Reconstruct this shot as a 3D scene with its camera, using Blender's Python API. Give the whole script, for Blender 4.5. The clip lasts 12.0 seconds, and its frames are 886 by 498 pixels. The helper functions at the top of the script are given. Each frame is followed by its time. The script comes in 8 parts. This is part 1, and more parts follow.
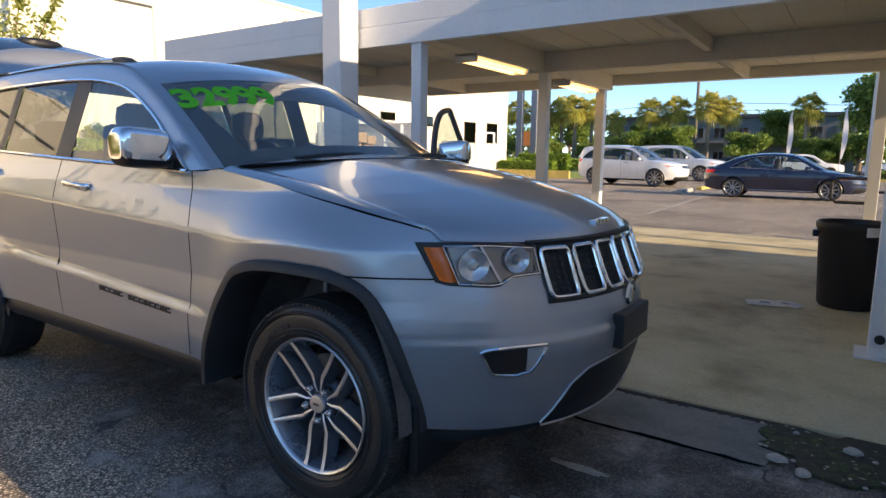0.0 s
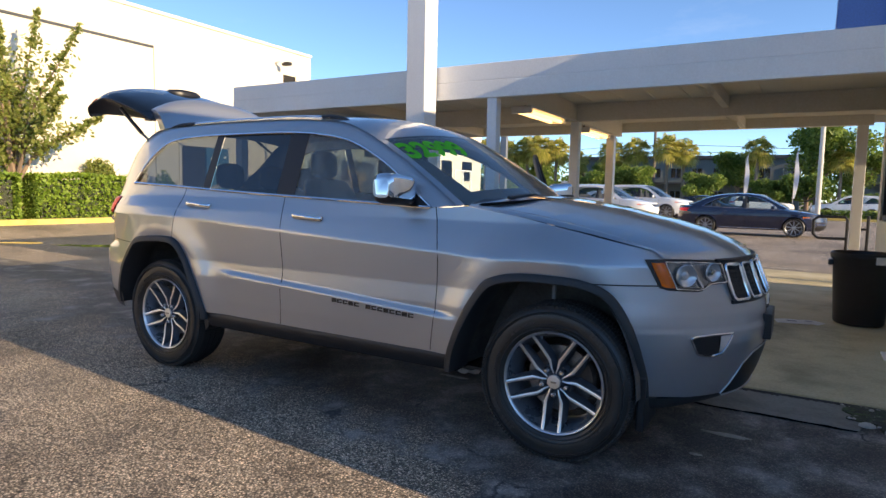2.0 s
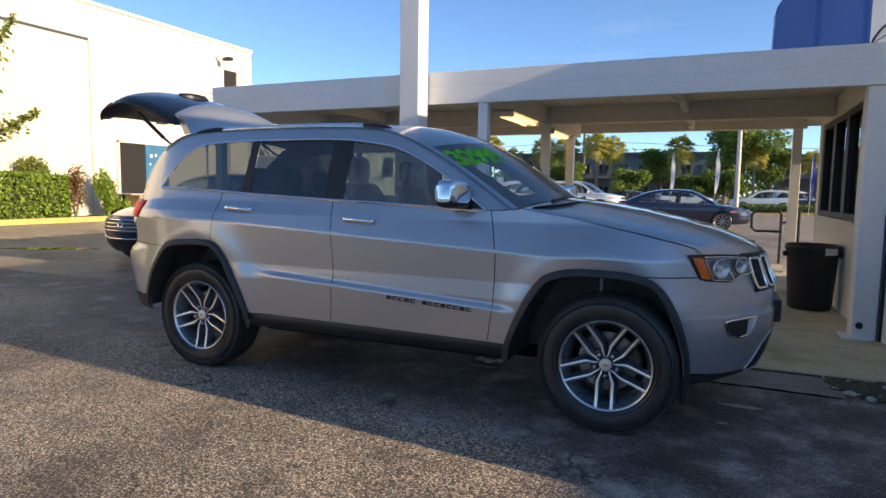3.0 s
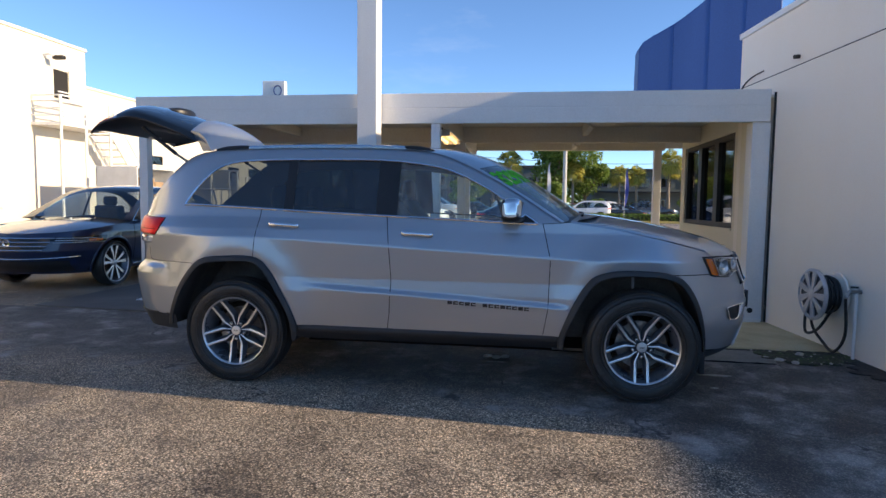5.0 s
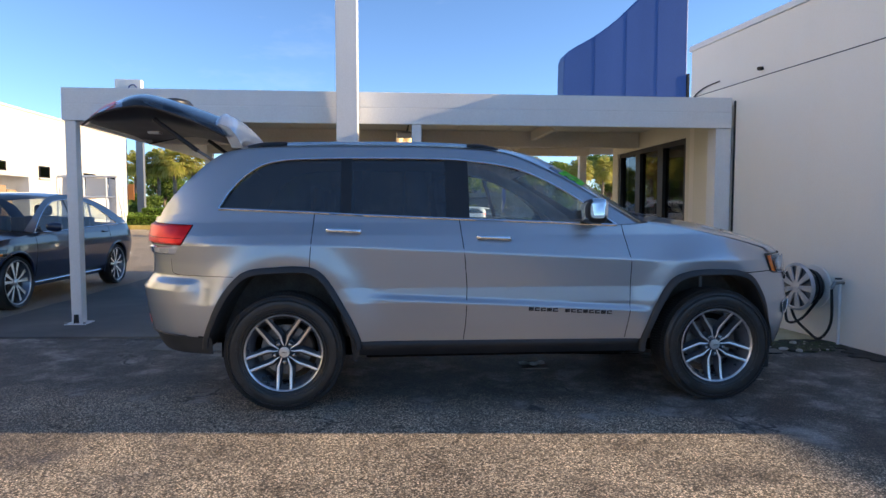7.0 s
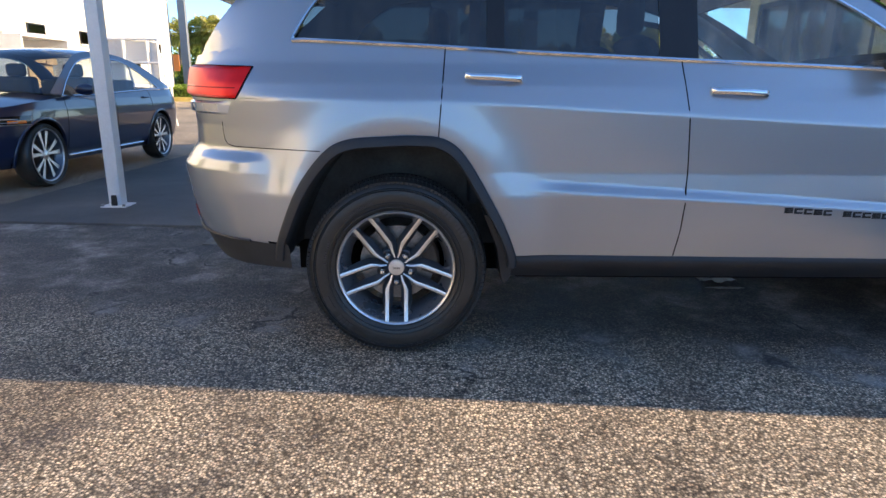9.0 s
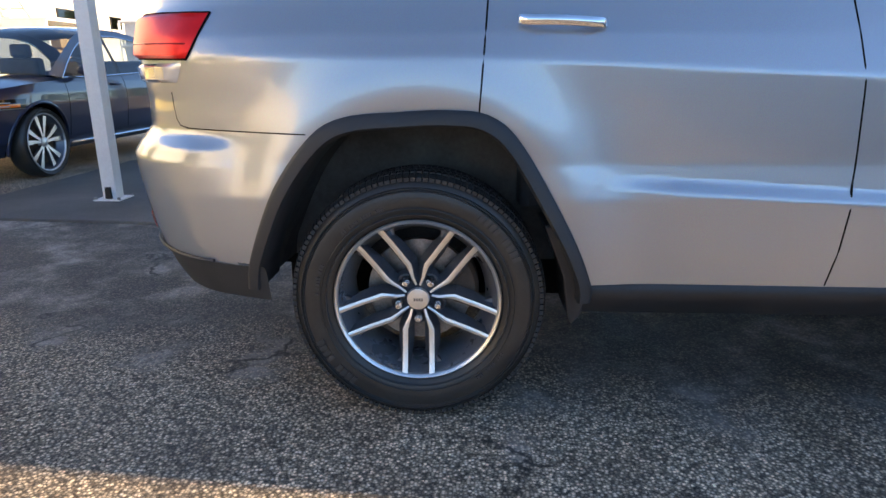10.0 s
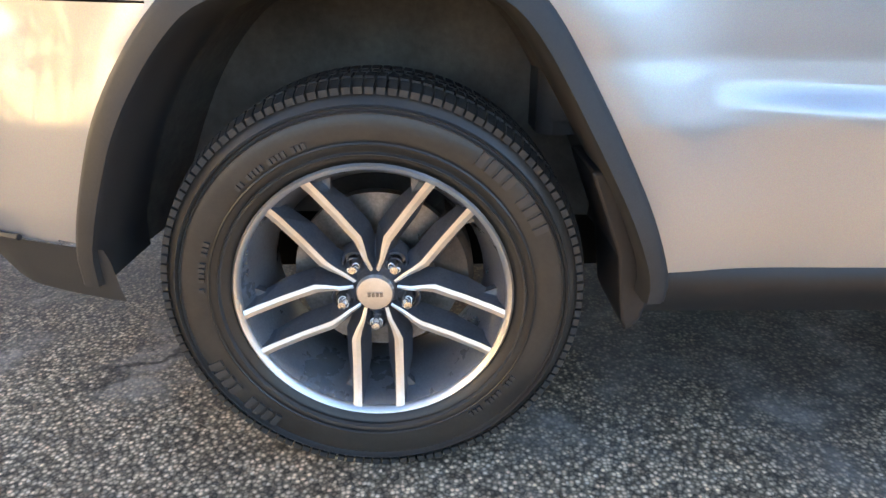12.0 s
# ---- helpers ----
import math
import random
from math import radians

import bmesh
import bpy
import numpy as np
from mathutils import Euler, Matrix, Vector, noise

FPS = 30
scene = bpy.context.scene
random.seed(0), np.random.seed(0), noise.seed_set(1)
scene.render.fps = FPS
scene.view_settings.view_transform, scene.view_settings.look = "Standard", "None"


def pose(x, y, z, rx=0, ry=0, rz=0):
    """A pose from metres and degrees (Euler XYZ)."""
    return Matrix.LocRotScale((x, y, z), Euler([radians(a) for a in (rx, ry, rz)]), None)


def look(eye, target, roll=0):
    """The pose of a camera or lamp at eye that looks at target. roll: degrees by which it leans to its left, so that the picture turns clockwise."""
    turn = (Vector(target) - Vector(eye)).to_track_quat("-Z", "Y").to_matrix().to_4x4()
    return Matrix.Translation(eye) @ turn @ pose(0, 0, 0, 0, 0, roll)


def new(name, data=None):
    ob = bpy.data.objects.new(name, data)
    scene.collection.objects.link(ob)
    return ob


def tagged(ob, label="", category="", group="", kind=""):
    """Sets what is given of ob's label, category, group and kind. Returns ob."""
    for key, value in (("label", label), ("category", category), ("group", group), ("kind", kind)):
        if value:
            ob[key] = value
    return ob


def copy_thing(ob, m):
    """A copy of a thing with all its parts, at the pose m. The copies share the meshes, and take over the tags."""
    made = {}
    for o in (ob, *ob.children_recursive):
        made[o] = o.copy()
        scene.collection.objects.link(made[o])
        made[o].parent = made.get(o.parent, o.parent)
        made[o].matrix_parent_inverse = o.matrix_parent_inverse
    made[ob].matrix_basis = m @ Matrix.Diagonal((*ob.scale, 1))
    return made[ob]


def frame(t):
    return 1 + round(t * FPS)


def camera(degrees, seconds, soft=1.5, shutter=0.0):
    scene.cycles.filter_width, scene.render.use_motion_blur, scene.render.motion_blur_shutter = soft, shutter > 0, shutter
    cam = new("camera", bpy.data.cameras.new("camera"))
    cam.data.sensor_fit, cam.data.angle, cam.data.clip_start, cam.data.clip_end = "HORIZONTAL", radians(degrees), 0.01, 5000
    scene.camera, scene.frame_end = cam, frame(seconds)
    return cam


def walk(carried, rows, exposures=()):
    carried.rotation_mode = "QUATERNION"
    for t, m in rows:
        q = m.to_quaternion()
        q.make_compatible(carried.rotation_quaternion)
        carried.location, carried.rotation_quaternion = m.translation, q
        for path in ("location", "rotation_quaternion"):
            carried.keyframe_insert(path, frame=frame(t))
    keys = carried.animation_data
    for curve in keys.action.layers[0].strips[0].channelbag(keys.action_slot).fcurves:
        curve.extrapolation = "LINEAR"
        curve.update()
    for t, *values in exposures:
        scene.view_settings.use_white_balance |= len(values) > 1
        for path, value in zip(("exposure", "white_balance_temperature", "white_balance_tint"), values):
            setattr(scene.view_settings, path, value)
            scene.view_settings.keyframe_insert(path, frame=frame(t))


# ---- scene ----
cam = camera(71.3, 12.0)
PATH = [
    (0, (3.028, -2.364, 1.278), (1.924, -0.724, 0.979), 0.7),
    (0.5, (3.004, -2.686, 1.295), (1.883, -1.053, 1.019), 0.7),
    (1, (2.895, -3.018, 1.281), (1.807, -1.36, 1.02), 0.9),
    (1.5, (2.671, -3.287, 1.275), (1.656, -1.575, 1.081), 1.0),
    (2, (2.449, -3.649, 1.281), (1.45, -1.926, 1.1), 1.2),
    (2.5, (2.283, -4.003, 1.3), (1.377, -2.23, 1.111), 1.6),
    (3, (1.964, -4.236, 1.318), (1.164, -2.413, 1.128), 0.9),
    (3.2, (1.934, -4.257, 1.339), (1.126, -2.438, 1.139), 0.3),
    (4.8, (0.842, -5.045, 1.323), (0.474, -3.085, 1.171), 0.5),
    (5, (0.685, -5.117, 1.338), (0.409, -3.141, 1.19), 0.7),
    (5.5, (0.315, -5.183, 1.325), (0.26, -3.187, 1.205), 0.9),
    (6, (-0.11, -5.228, 1.33), (-0.074, -3.231, 1.229), 0.9),
    (6.5, (-0.478, -5.212, 1.332), (-0.35, -3.219, 1.228), 0.3),
    (6.7, (-0.598, -5.102, 1.321), (-0.442, -3.111, 1.215), 0.1),
    (8.3, (-1.145, -3.951, 1.169), (-0.97, -1.99, 0.816), 0.2),
    (8.5, (-1.162, -3.793, 1.155), (-1.062, -1.836, 0.756), 0.3),
    (9, (-1.284, -3.391, 1.129), (-1.264, -1.457, 0.623), 0.5),
    (9.5, (-1.298, -2.96, 1.081), (-1.311, -1.052, 0.482), 0.8),
    (10, (-1.303, -2.602, 1.044), (-1.388, -0.682, 0.491), -0.2),
    (10.5, (-1.35, -2.259, 0.998), (-1.343, -0.378, 0.319), 0.7),
    (11, (-1.294, -1.987, 0.932), (-1.348, -0.136, 0.177), 0.1),
    (11.5, (-1.298, -1.839, 0.896), (-1.311, 0.001, 0.113), 0.4),
    (12, (-1.334, -1.856, 0.905), (-1.33, -0.021, 0.111), -0.1),
]
EXPOSURES = [(0.0, 1.48, 6600, 10), (1.5, 1.46, 6550, 10), (3.0, 1.28, 6350, 10), (5.0, 1.27, 6100, 10), (6.5, 1.42, 6200, 10), (8.5, 1.79, 6350, 10), (9.0, 1.95, 6350, 10), (9.5, 2.02, 6500, 10), (10.5, 2.60, 7600, 10), (11.5, 3.22, 8500, 10), (12.0, 3.26, 8600, 10)]
walk(cam, [(t, look(eye, target, roll)) for t, eye, target, roll in PATH], EXPOSURES)

# world and sun: low morning sun from the side of the low building
SUN_AZ, SUN_EL = radians(94.8), radians(16.5)
world = bpy.data.worlds.new("world")
scene.world = world
world.use_nodes = True
wn, wl = world.node_tree.nodes, world.node_tree.links
sky = wn.new("ShaderNodeTexSky")
sky.sky_type, sky.sun_disc = "NISHITA", False
sky.sun_elevation, sky.sun_rotation = SUN_EL, SUN_AZ
sky.air_density, sky.dust_density, sky.ozone_density = 0.66, 0.0, 3.0
geo = wn.new("ShaderNodeTexCoord")
spread = wn.new("ShaderNodeMapping")
spread.inputs["Scale"].default_value = (1.0, 1.0, 3.2)
wl.new(geo.outputs["Generated"], spread.inputs[0])
wisp = wn.new("ShaderNodeTexNoise")
wisp.inputs["Scale"].default_value, wisp.inputs["Detail"].default_value, wisp.inputs["Roughness"].default_value = 3.4, 9.0, 0.62
wl.new(spread.outputs[0], wisp.inputs["Vector"])
cover = wn.new("ShaderNodeMapRange")
for k, v in zip(("From Min", "From Max", "To Min", "To Max"), (0.60, 0.86, 0.0, 0.16)):
    cover.inputs[k].default_value = v
wl.new(wisp.outputs["Fac"], cover.inputs["Value"])
cloudy = wn.new("ShaderNodeMixRGB")
cloudy.inputs[2].default_value = (5.0, 4.9, 4.8, 1)
wl.new(cover.outputs[0], cloudy.inputs[0])
wl.new(sky.outputs[0], cloudy.inputs[1])
wl.new(cloudy.outputs[0], wn["Background"].inputs[0])
wn["Background"].inputs[1].default_value = 0.103
sun_data = bpy.data.lights.new("sun", "SUN")
sun_data.energy, sun_data.angle, sun_data.color = 3.3, radians(0.5), (1.0, 0.76, 0.48)
sun = new("sun", sun_data)
SUN_DIR = Vector((math.sin(SUN_AZ) * math.cos(SUN_EL), math.cos(SUN_AZ) * math.cos(SUN_EL), math.sin(SUN_EL)))
sun.matrix_world = look(SUN_DIR * 60, (0, 0, 0))
scene.view_settings.exposure = 0.0


# ---- materials ----
def mat(name):
    m = bpy.data.materials.new(name)
    m.use_nodes = True
    n, l = m.node_tree.nodes, m.node_tree.links
    return m, n, l, n["Principled BSDF"]


def ramp(n, l, src, stops):
    r = n.new("ShaderNodeValToRGB")
    while len(r.color_ramp.elements) < len(stops):
        r.color_ramp.elements.new(0.5)
    for e, (p, c) in zip(r.color_ramp.elements, stops):
        e.position, e.color = p, (*c, 1)
    l.new(src, r.inputs[0])
    return r.outputs[0]


def tex(n, l, kind, scale, detail=4.0, rough=0.6, stretch=None):
    co = n.new("ShaderNodeTexCoord").outputs["Object"]
    if stretch:
        mp = n.new("ShaderNodeMapping")
        mp.inputs["Scale"].default_value = stretch
        l.new(co, mp.inputs[0])
        co = mp.outputs[0]
    t = n.new("ShaderNodeTexNoise" if kind == "noise" else "ShaderNodeTexVoronoi")
    l.new(co, t.inputs["Vector"])
    t.inputs["Scale"].default_value = scale
    if kind == "noise":
        t.inputs["Detail"].default_value, t.inputs["Roughness"].default_value = detail, rough
        return t.outputs["Fac"]
    return t.outputs["Color"] if kind == "cells" else t.outputs["Distance"]


def mix(n, l, fac, a, b, how="MIX"):
    m = n.new("ShaderNodeMix")
    m.data_type, m.blend_type = "RGBA", how
    for slot, v in ((m.inputs[0], fac), (m.inputs[6], a), (m.inputs[7], b)):
        if hasattr(v, "links"):
            l.new(v, slot)
        else:
            slot.default_value = v if isinstance(v, float) else (*v, 1)
    return m.outputs[2]


def bump(n, l, b, src, strength, dist):
    k = n.new("ShaderNodeBump")
    k.inputs["Strength"].default_value, k.inputs["Distance"].default_value = strength, dist
    l.new(src, k.inputs["Height"])
    l.new(k.outputs[0], b.inputs["Normal"])
    return k


def surface(name, c0, c1, rough=0.6, metal=0.0, scale=6.0, fine=60.0, relief=0.15, depth=0.004, coat=0.0, stretch=None, c2=None):
    """Two scales of variation: broad stains and fine grain."""
    m, n, l, b = mat(name)
    big = tex(n, l, "noise", scale, 6, 0.6, stretch)
    small = tex(n, l, "noise", fine, 3, 0.6)
    col = ramp(n, l, big, [(0.3, c0), (0.7, c1)] if c2 is None else [(0.25, c0), (0.5, c1), (0.8, c2)])
    col = mix(n, l, 0.25, col, ramp(n, l, small, [(0.3, (0.25, 0.25, 0.25)), (0.7, (0.8, 0.8, 0.8))]), "OVERLAY")
    l.new(col, b.inputs["Base Color"])
    b.inputs["Metallic"].default_value = metal
    r = n.new("ShaderNodeMapRange")
    r.inputs[3].default_value, r.inputs[4].default_value = max(0.02, rough - 0.08), min(1, rough + 0.1)
    l.new(big, r.inputs[0])
    l.new(r.outputs[0], b.inputs["Roughness"])
    b.inputs["Coat Weight"].default_value = coat
    b.inputs["Coat Roughness"].default_value = 0.04
    if relief:
        bump(n, l, b, small, relief, depth)
    return m


def paint(name, c, metal=0.8, rough=0.3, flake=0.12, dust=0.22):
    m, n, l, b = mat(name)
    dirt = tex(n, l, "noise", 2.5, 5, 0.65, (1, 1, 0.6))
    fl = tex(n, l, "cells", 900)
    col = mix(n, l, flake, c, fl, "OVERLAY")
    col = mix(n, l, ramp(n, l, dirt, [(0.45, (0, 0, 0)), (0.75, (dust, dust, dust))]), col, (0.30, 0.27, 0.22))
    l.new(col, b.inputs["Base Color"])
    b.inputs["Metallic"].default_value = metal
    b.inputs["Roughness"].default_value = rough
    b.inputs["Coat Weight"].default_value = 1.0
    b.inputs["Coat Roughness"].default_value = 0.03
    return m


def plain(name, c, rough=0.5, metal=0.0, coat=0.0):
    m, n, l, b = mat(name)
    big = tex(n, l, "noise", 14, 4, 0.6)
    l.new(mix(n, l, ramp(n, l, big, [(0.35, (0, 0, 0)), (0.7, (1, 1, 1))]), tuple(v * 0.85 for v in c), c), b.inputs["Base Color"])
    b.inputs["Roughness"].default_value, b.inputs["Metallic"].default_value = rough, metal
    b.inputs["Coat Weight"].default_value = coat
    return m


def glass(name, tint, gloss=1.0, ior=1.75, dust=0.0):
    """A thin pane: its index stands for the two faces together; dust adds dried rain marks, on the windshield also a
    pale veil for reflections.
    """
    m = bpy.data.materials.new(name)
    m.use_nodes = True
    n, l = m.node_tree.nodes, m.node_tree.links
    n.remove(n["Principled BSDF"])
    tr, gl, mx = n.new("ShaderNodeBsdfTransparent"), n.new("ShaderNodeBsdfGlossy"), n.new("ShaderNodeMixShader")
    tr.inputs[0].default_value = (*tint, 1)
    gl.inputs["Roughness"].default_value = 0.02
    gl.inputs[0].default_value = (gloss, gloss, gloss, 1)
    lw, pw, ma = n.new("ShaderNodeLayerWeight"), n.new("ShaderNodeMath"), n.new("ShaderNodeMath")
    lw.inputs["Blend"].default_value = 0.5
    f0 = ((ior - 1) / (ior + 1)) ** 2
    pw.operation, ma.operation = "POWER", "MULTIPLY_ADD"
    pw.inputs[1].default_value, ma.inputs[1].default_value, ma.inputs[2].default_value = 5.0, 1 - f0, f0
    l.new(lw.outputs["Facing"], pw.inputs[0])
    l.new(pw.outputs[0], ma.inputs[0])
    l.new(ma.outputs[0], mx.inputs[0])
    l.new(tr.outputs[0], mx.inputs[1])
    l.new(gl.outputs[0], mx.inputs[2])
    out = mx.outputs[0]
    if dust:
        streak = tex(n, l, "noise", 16.0, 5, 0.6, (1.6, 1.6, 0.12))
        film = ramp(n, l, streak, [(0.38, (dust * 0.25,) * 3), (0.72, (dust,) * 3)])
        di, m2 = n.new("ShaderNodeBsdfDiffuse"), n.new("ShaderNodeMixShader")
        di.inputs[0].default_value = (0.62, 0.60, 0.55, 1)
        l.new(film, m2.inputs[0])
        l.new(out, m2.inputs[1])
        l.new(di.outputs[0], m2.inputs[2])
        out = m2.outputs[0]
    l.new(out, n["Material Output"].inputs[0])
    return m


def asphalt(name="asphalt", gain=3.45, contrast=0.94, tint=(1.0, 0.83, 0.61), sealed_shade=False):
    m, n, l, b = mat(name)
    stains = tex(n, l, "noise", 0.45, 9, 0.62)
    stain2 = tex(n, l, "noise", 2.3, 8, 0.68)
    stones = tex(n, l, "cells", 105)
    dist = tex(n, l, "voronoi", 105)
    fine = tex(n, l, "noise", 300, 3, 0.7)
    sep = n.new("ShaderNodeSeparateColor")
    l.new(stones, sep.inputs[0])
    c = lambda v: tuple(gain * v * t for t in tint)
    lo = 0.17 - 0.13 * contrast
    pebble = ramp(n, l, sep.outputs[0], [(0.0, c(lo)), (0.45, c(0.17)), (0.80, c(0.17 + 0.13 * contrast)), (1.0, c(0.17 + 0.22 * contrast))])
    # a few pinkish and bluish stones among the grey ones
    hue = ramp(n, l, sep.outputs[1], [(0.0, (1.0, 0.90, 0.86)), (0.3, (1, 1, 1)), (0.8, (1, 1, 1)), (1.0, (0.90, 0.96, 1.06))])
    pebble = mix(n, l, 1.0, pebble, hue, "MULTIPLY")
    gap = 1 - 0.82 * contrast
    rim = ramp(n, l, dist, [(0.22, (1, 1, 1)), (0.62, (gap, gap, gap))])
    col = mix(n, l, 1.0, pebble, rim, "MULTIPLY")
    # dark oily film where traffic has filled the stones
    film = ramp(n, l, stains, [(0.36, (0.55, 0.54, 0.53)), (0.47, (0.88, 0.88, 0.88)), (0.62, (1.08, 1.07, 1.06))])
    film2 = ramp(n, l, stain2, [(0.34, (0.50, 0.49, 0.48)), (0.46, (0.92, 0.92, 0.92)), (0.70, (1.25, 1.24, 1.22))])
    col = mix(n, l, 1.0, mix(n, l, 1.0, col, film, "MULTIPLY"), film2, "MULTIPLY")
    # thin branching cracks
    co = n.new("ShaderNodeTexCoord").outputs["Object"]
    wob = n.new("ShaderNodeTexNoise")
    wob.inputs["Scale"].default_value, wob.inputs["Detail"].default_value = 3.0, 8.0
    l.new(co, wob.inputs[0])
    mv = n.new("ShaderNodeMixRGB")
    mv.blend_type = "LINEAR_LIGHT"
    mv.inputs[0].default_value = 0.35
    l.new(co, mv.inputs[1])
    l.new(wob.outputs["Color"], mv.inputs[2])
    vo = n.new("ShaderNodeTexVoronoi")
    vo.feature = "DISTANCE_TO_EDGE"
    vo.inputs["Scale"].default_value = 0.42
    l.new(mv.outputs[0], vo.inputs["Vector"])
    line = ramp(n, l, vo.outputs["Distance"], [(0.0, (0.12, 0.12, 0.12)), (0.0035, (0.35, 0.35, 0.35)), (0.007, (1, 1, 1))])
    some = ramp(n, l, stain2, [(0.50, (0, 0, 0)), (0.57, (0.9, 0.9, 0.9))])
    col = mix(n, l, 1.0, col, mix(n, l, some, (1, 1, 1), line), "MULTIPLY")
    if sealed_shade:
        # smoother dark coat round the parking place, shade painted into its tone, its edge worn away in patches
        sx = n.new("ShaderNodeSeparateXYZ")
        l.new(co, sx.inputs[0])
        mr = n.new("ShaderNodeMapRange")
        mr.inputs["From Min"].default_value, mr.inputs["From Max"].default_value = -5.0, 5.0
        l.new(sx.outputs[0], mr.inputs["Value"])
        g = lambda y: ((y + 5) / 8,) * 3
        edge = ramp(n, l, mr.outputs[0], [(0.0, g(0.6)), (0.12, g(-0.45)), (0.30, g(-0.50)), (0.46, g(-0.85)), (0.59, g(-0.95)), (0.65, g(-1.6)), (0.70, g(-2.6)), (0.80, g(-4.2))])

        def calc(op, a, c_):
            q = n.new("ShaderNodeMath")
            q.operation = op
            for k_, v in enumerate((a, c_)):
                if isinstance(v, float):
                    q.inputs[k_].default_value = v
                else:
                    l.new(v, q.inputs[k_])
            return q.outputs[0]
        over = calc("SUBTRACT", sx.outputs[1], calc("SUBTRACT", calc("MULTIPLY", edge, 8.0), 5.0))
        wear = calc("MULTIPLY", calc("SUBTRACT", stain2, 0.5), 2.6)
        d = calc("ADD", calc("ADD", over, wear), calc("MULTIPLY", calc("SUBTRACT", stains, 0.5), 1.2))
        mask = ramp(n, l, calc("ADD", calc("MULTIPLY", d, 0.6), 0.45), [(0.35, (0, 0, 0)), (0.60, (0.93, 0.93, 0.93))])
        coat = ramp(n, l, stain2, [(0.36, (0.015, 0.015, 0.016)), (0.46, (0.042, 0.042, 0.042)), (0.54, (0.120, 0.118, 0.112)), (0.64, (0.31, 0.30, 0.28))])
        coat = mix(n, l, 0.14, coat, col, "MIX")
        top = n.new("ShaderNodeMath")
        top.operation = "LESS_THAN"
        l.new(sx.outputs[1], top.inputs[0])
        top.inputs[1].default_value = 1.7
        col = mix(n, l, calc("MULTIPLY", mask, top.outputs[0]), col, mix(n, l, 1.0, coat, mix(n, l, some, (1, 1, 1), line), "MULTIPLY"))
    l.new(col, b.inputs["Base Color"])
    l.new(ramp(n, l, stain2, [(0.30, (0.48, 0.48, 0.48)), (0.6, (0.88, 0.88, 0.88))]), b.inputs["Roughness"])
    k = bump(n, l, b, dist, 0.34 * contrast, 0.005)
    k.invert = True
    k2 = n.new("ShaderNodeBump")
    k2.inputs["Strength"].default_value, k2.inputs["Distance"].default_value = 0.25, 0.003
    l.new(fine, k2.inputs["Height"])
    l.new(k2.outputs[0], k.inputs["Normal"])
    return m


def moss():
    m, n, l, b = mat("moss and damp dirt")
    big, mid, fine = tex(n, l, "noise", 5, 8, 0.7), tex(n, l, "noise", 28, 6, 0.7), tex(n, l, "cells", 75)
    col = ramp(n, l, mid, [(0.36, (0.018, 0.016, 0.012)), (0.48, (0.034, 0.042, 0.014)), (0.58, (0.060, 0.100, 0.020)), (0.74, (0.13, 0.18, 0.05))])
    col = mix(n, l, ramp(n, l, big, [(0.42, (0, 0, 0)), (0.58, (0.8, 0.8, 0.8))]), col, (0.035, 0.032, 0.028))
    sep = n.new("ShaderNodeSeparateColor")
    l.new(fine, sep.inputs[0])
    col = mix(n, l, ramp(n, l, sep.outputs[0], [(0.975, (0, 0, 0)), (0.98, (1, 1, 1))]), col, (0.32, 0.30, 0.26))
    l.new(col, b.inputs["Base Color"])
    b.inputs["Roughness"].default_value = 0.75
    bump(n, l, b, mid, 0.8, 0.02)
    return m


def leaf(name, a, b_, c):
    m, n, l, b = mat(name)
    g = n.new("ShaderNodeNewGeometry")
    col = ramp(n, l, g.outputs["Random Per Island"], [(0.0, a), (0.5, b_), (1.0, c)])
    l.new(col, b.inputs["Base Color"])
    b.inputs["Roughness"].default_value = 0.5
    t = n.new("ShaderNodeBsdfTranslucent")
    l.new(col, t.inputs[0])
    mx = n.new("ShaderNodeMixShader")
    mx.inputs[0].default_value = 0.42
    l.new(b.outputs[0], mx.inputs[1])
    l.new(t.outputs[0], mx.inputs[2])
    l.new(mx.outputs[0], n["Material Output"].inputs[0])
    return m


M_ASPHALT = asphalt(sealed_shade=True)
M_SLAB = surface("stained concrete", (0.20, 0.165, 0.085), (0.52, 0.455, 0.275), 0.75, 0, 1.1, 45, 0.3, 0.004, c2=(0.68, 0.61, 0.42))
M_SLABSHADE = surface("shade-toned slab", (0.05, 0.05, 0.05), (0.11, 0.105, 0.095), 0.7, 0, 0.9, 45, 0.3, 0.004, c2=(0.19, 0.18, 0.16))
M_PATCH = surface("worn grey strip", (0.085, 0.083, 0.074), (0.21, 0.205, 0.18), 0.8, 0, 2.2, 60, 0.4, 0.004, c2=(0.30, 0.29, 0.265))
M_LINE = surface("worn road paint", (0.16, 0.15, 0.12), (0.5, 0.48, 0.42), 0.8, 0, 7, 80, 0.3, 0.002)
M_YELLOW = surface("yellow kerb paint", (0.45, 0.33, 0.08), (0.62, 0.50, 0.16), 0.7, 0, 3, 50)
M_KERB = surface("kerb concrete", (0.35, 0.33, 0.29), (0.5, 0.47, 0.42), 0.85, 0, 2, 50, 0.3)
M_WHITEWALL = surface("white stucco", (0.68, 0.62, 0.51), (0.74, 0.68, 0.57), 0.85, 0, 0.8, 70, 0.25, 0.004)
M_GREYWALL = surface("off-white stucco", (0.88, 0.815, 0.715), (0.92, 0.86, 0.77), 0.85, 0, 0.7, 90, 0.3, 0.004, stretch=(1, 1, 0.35))
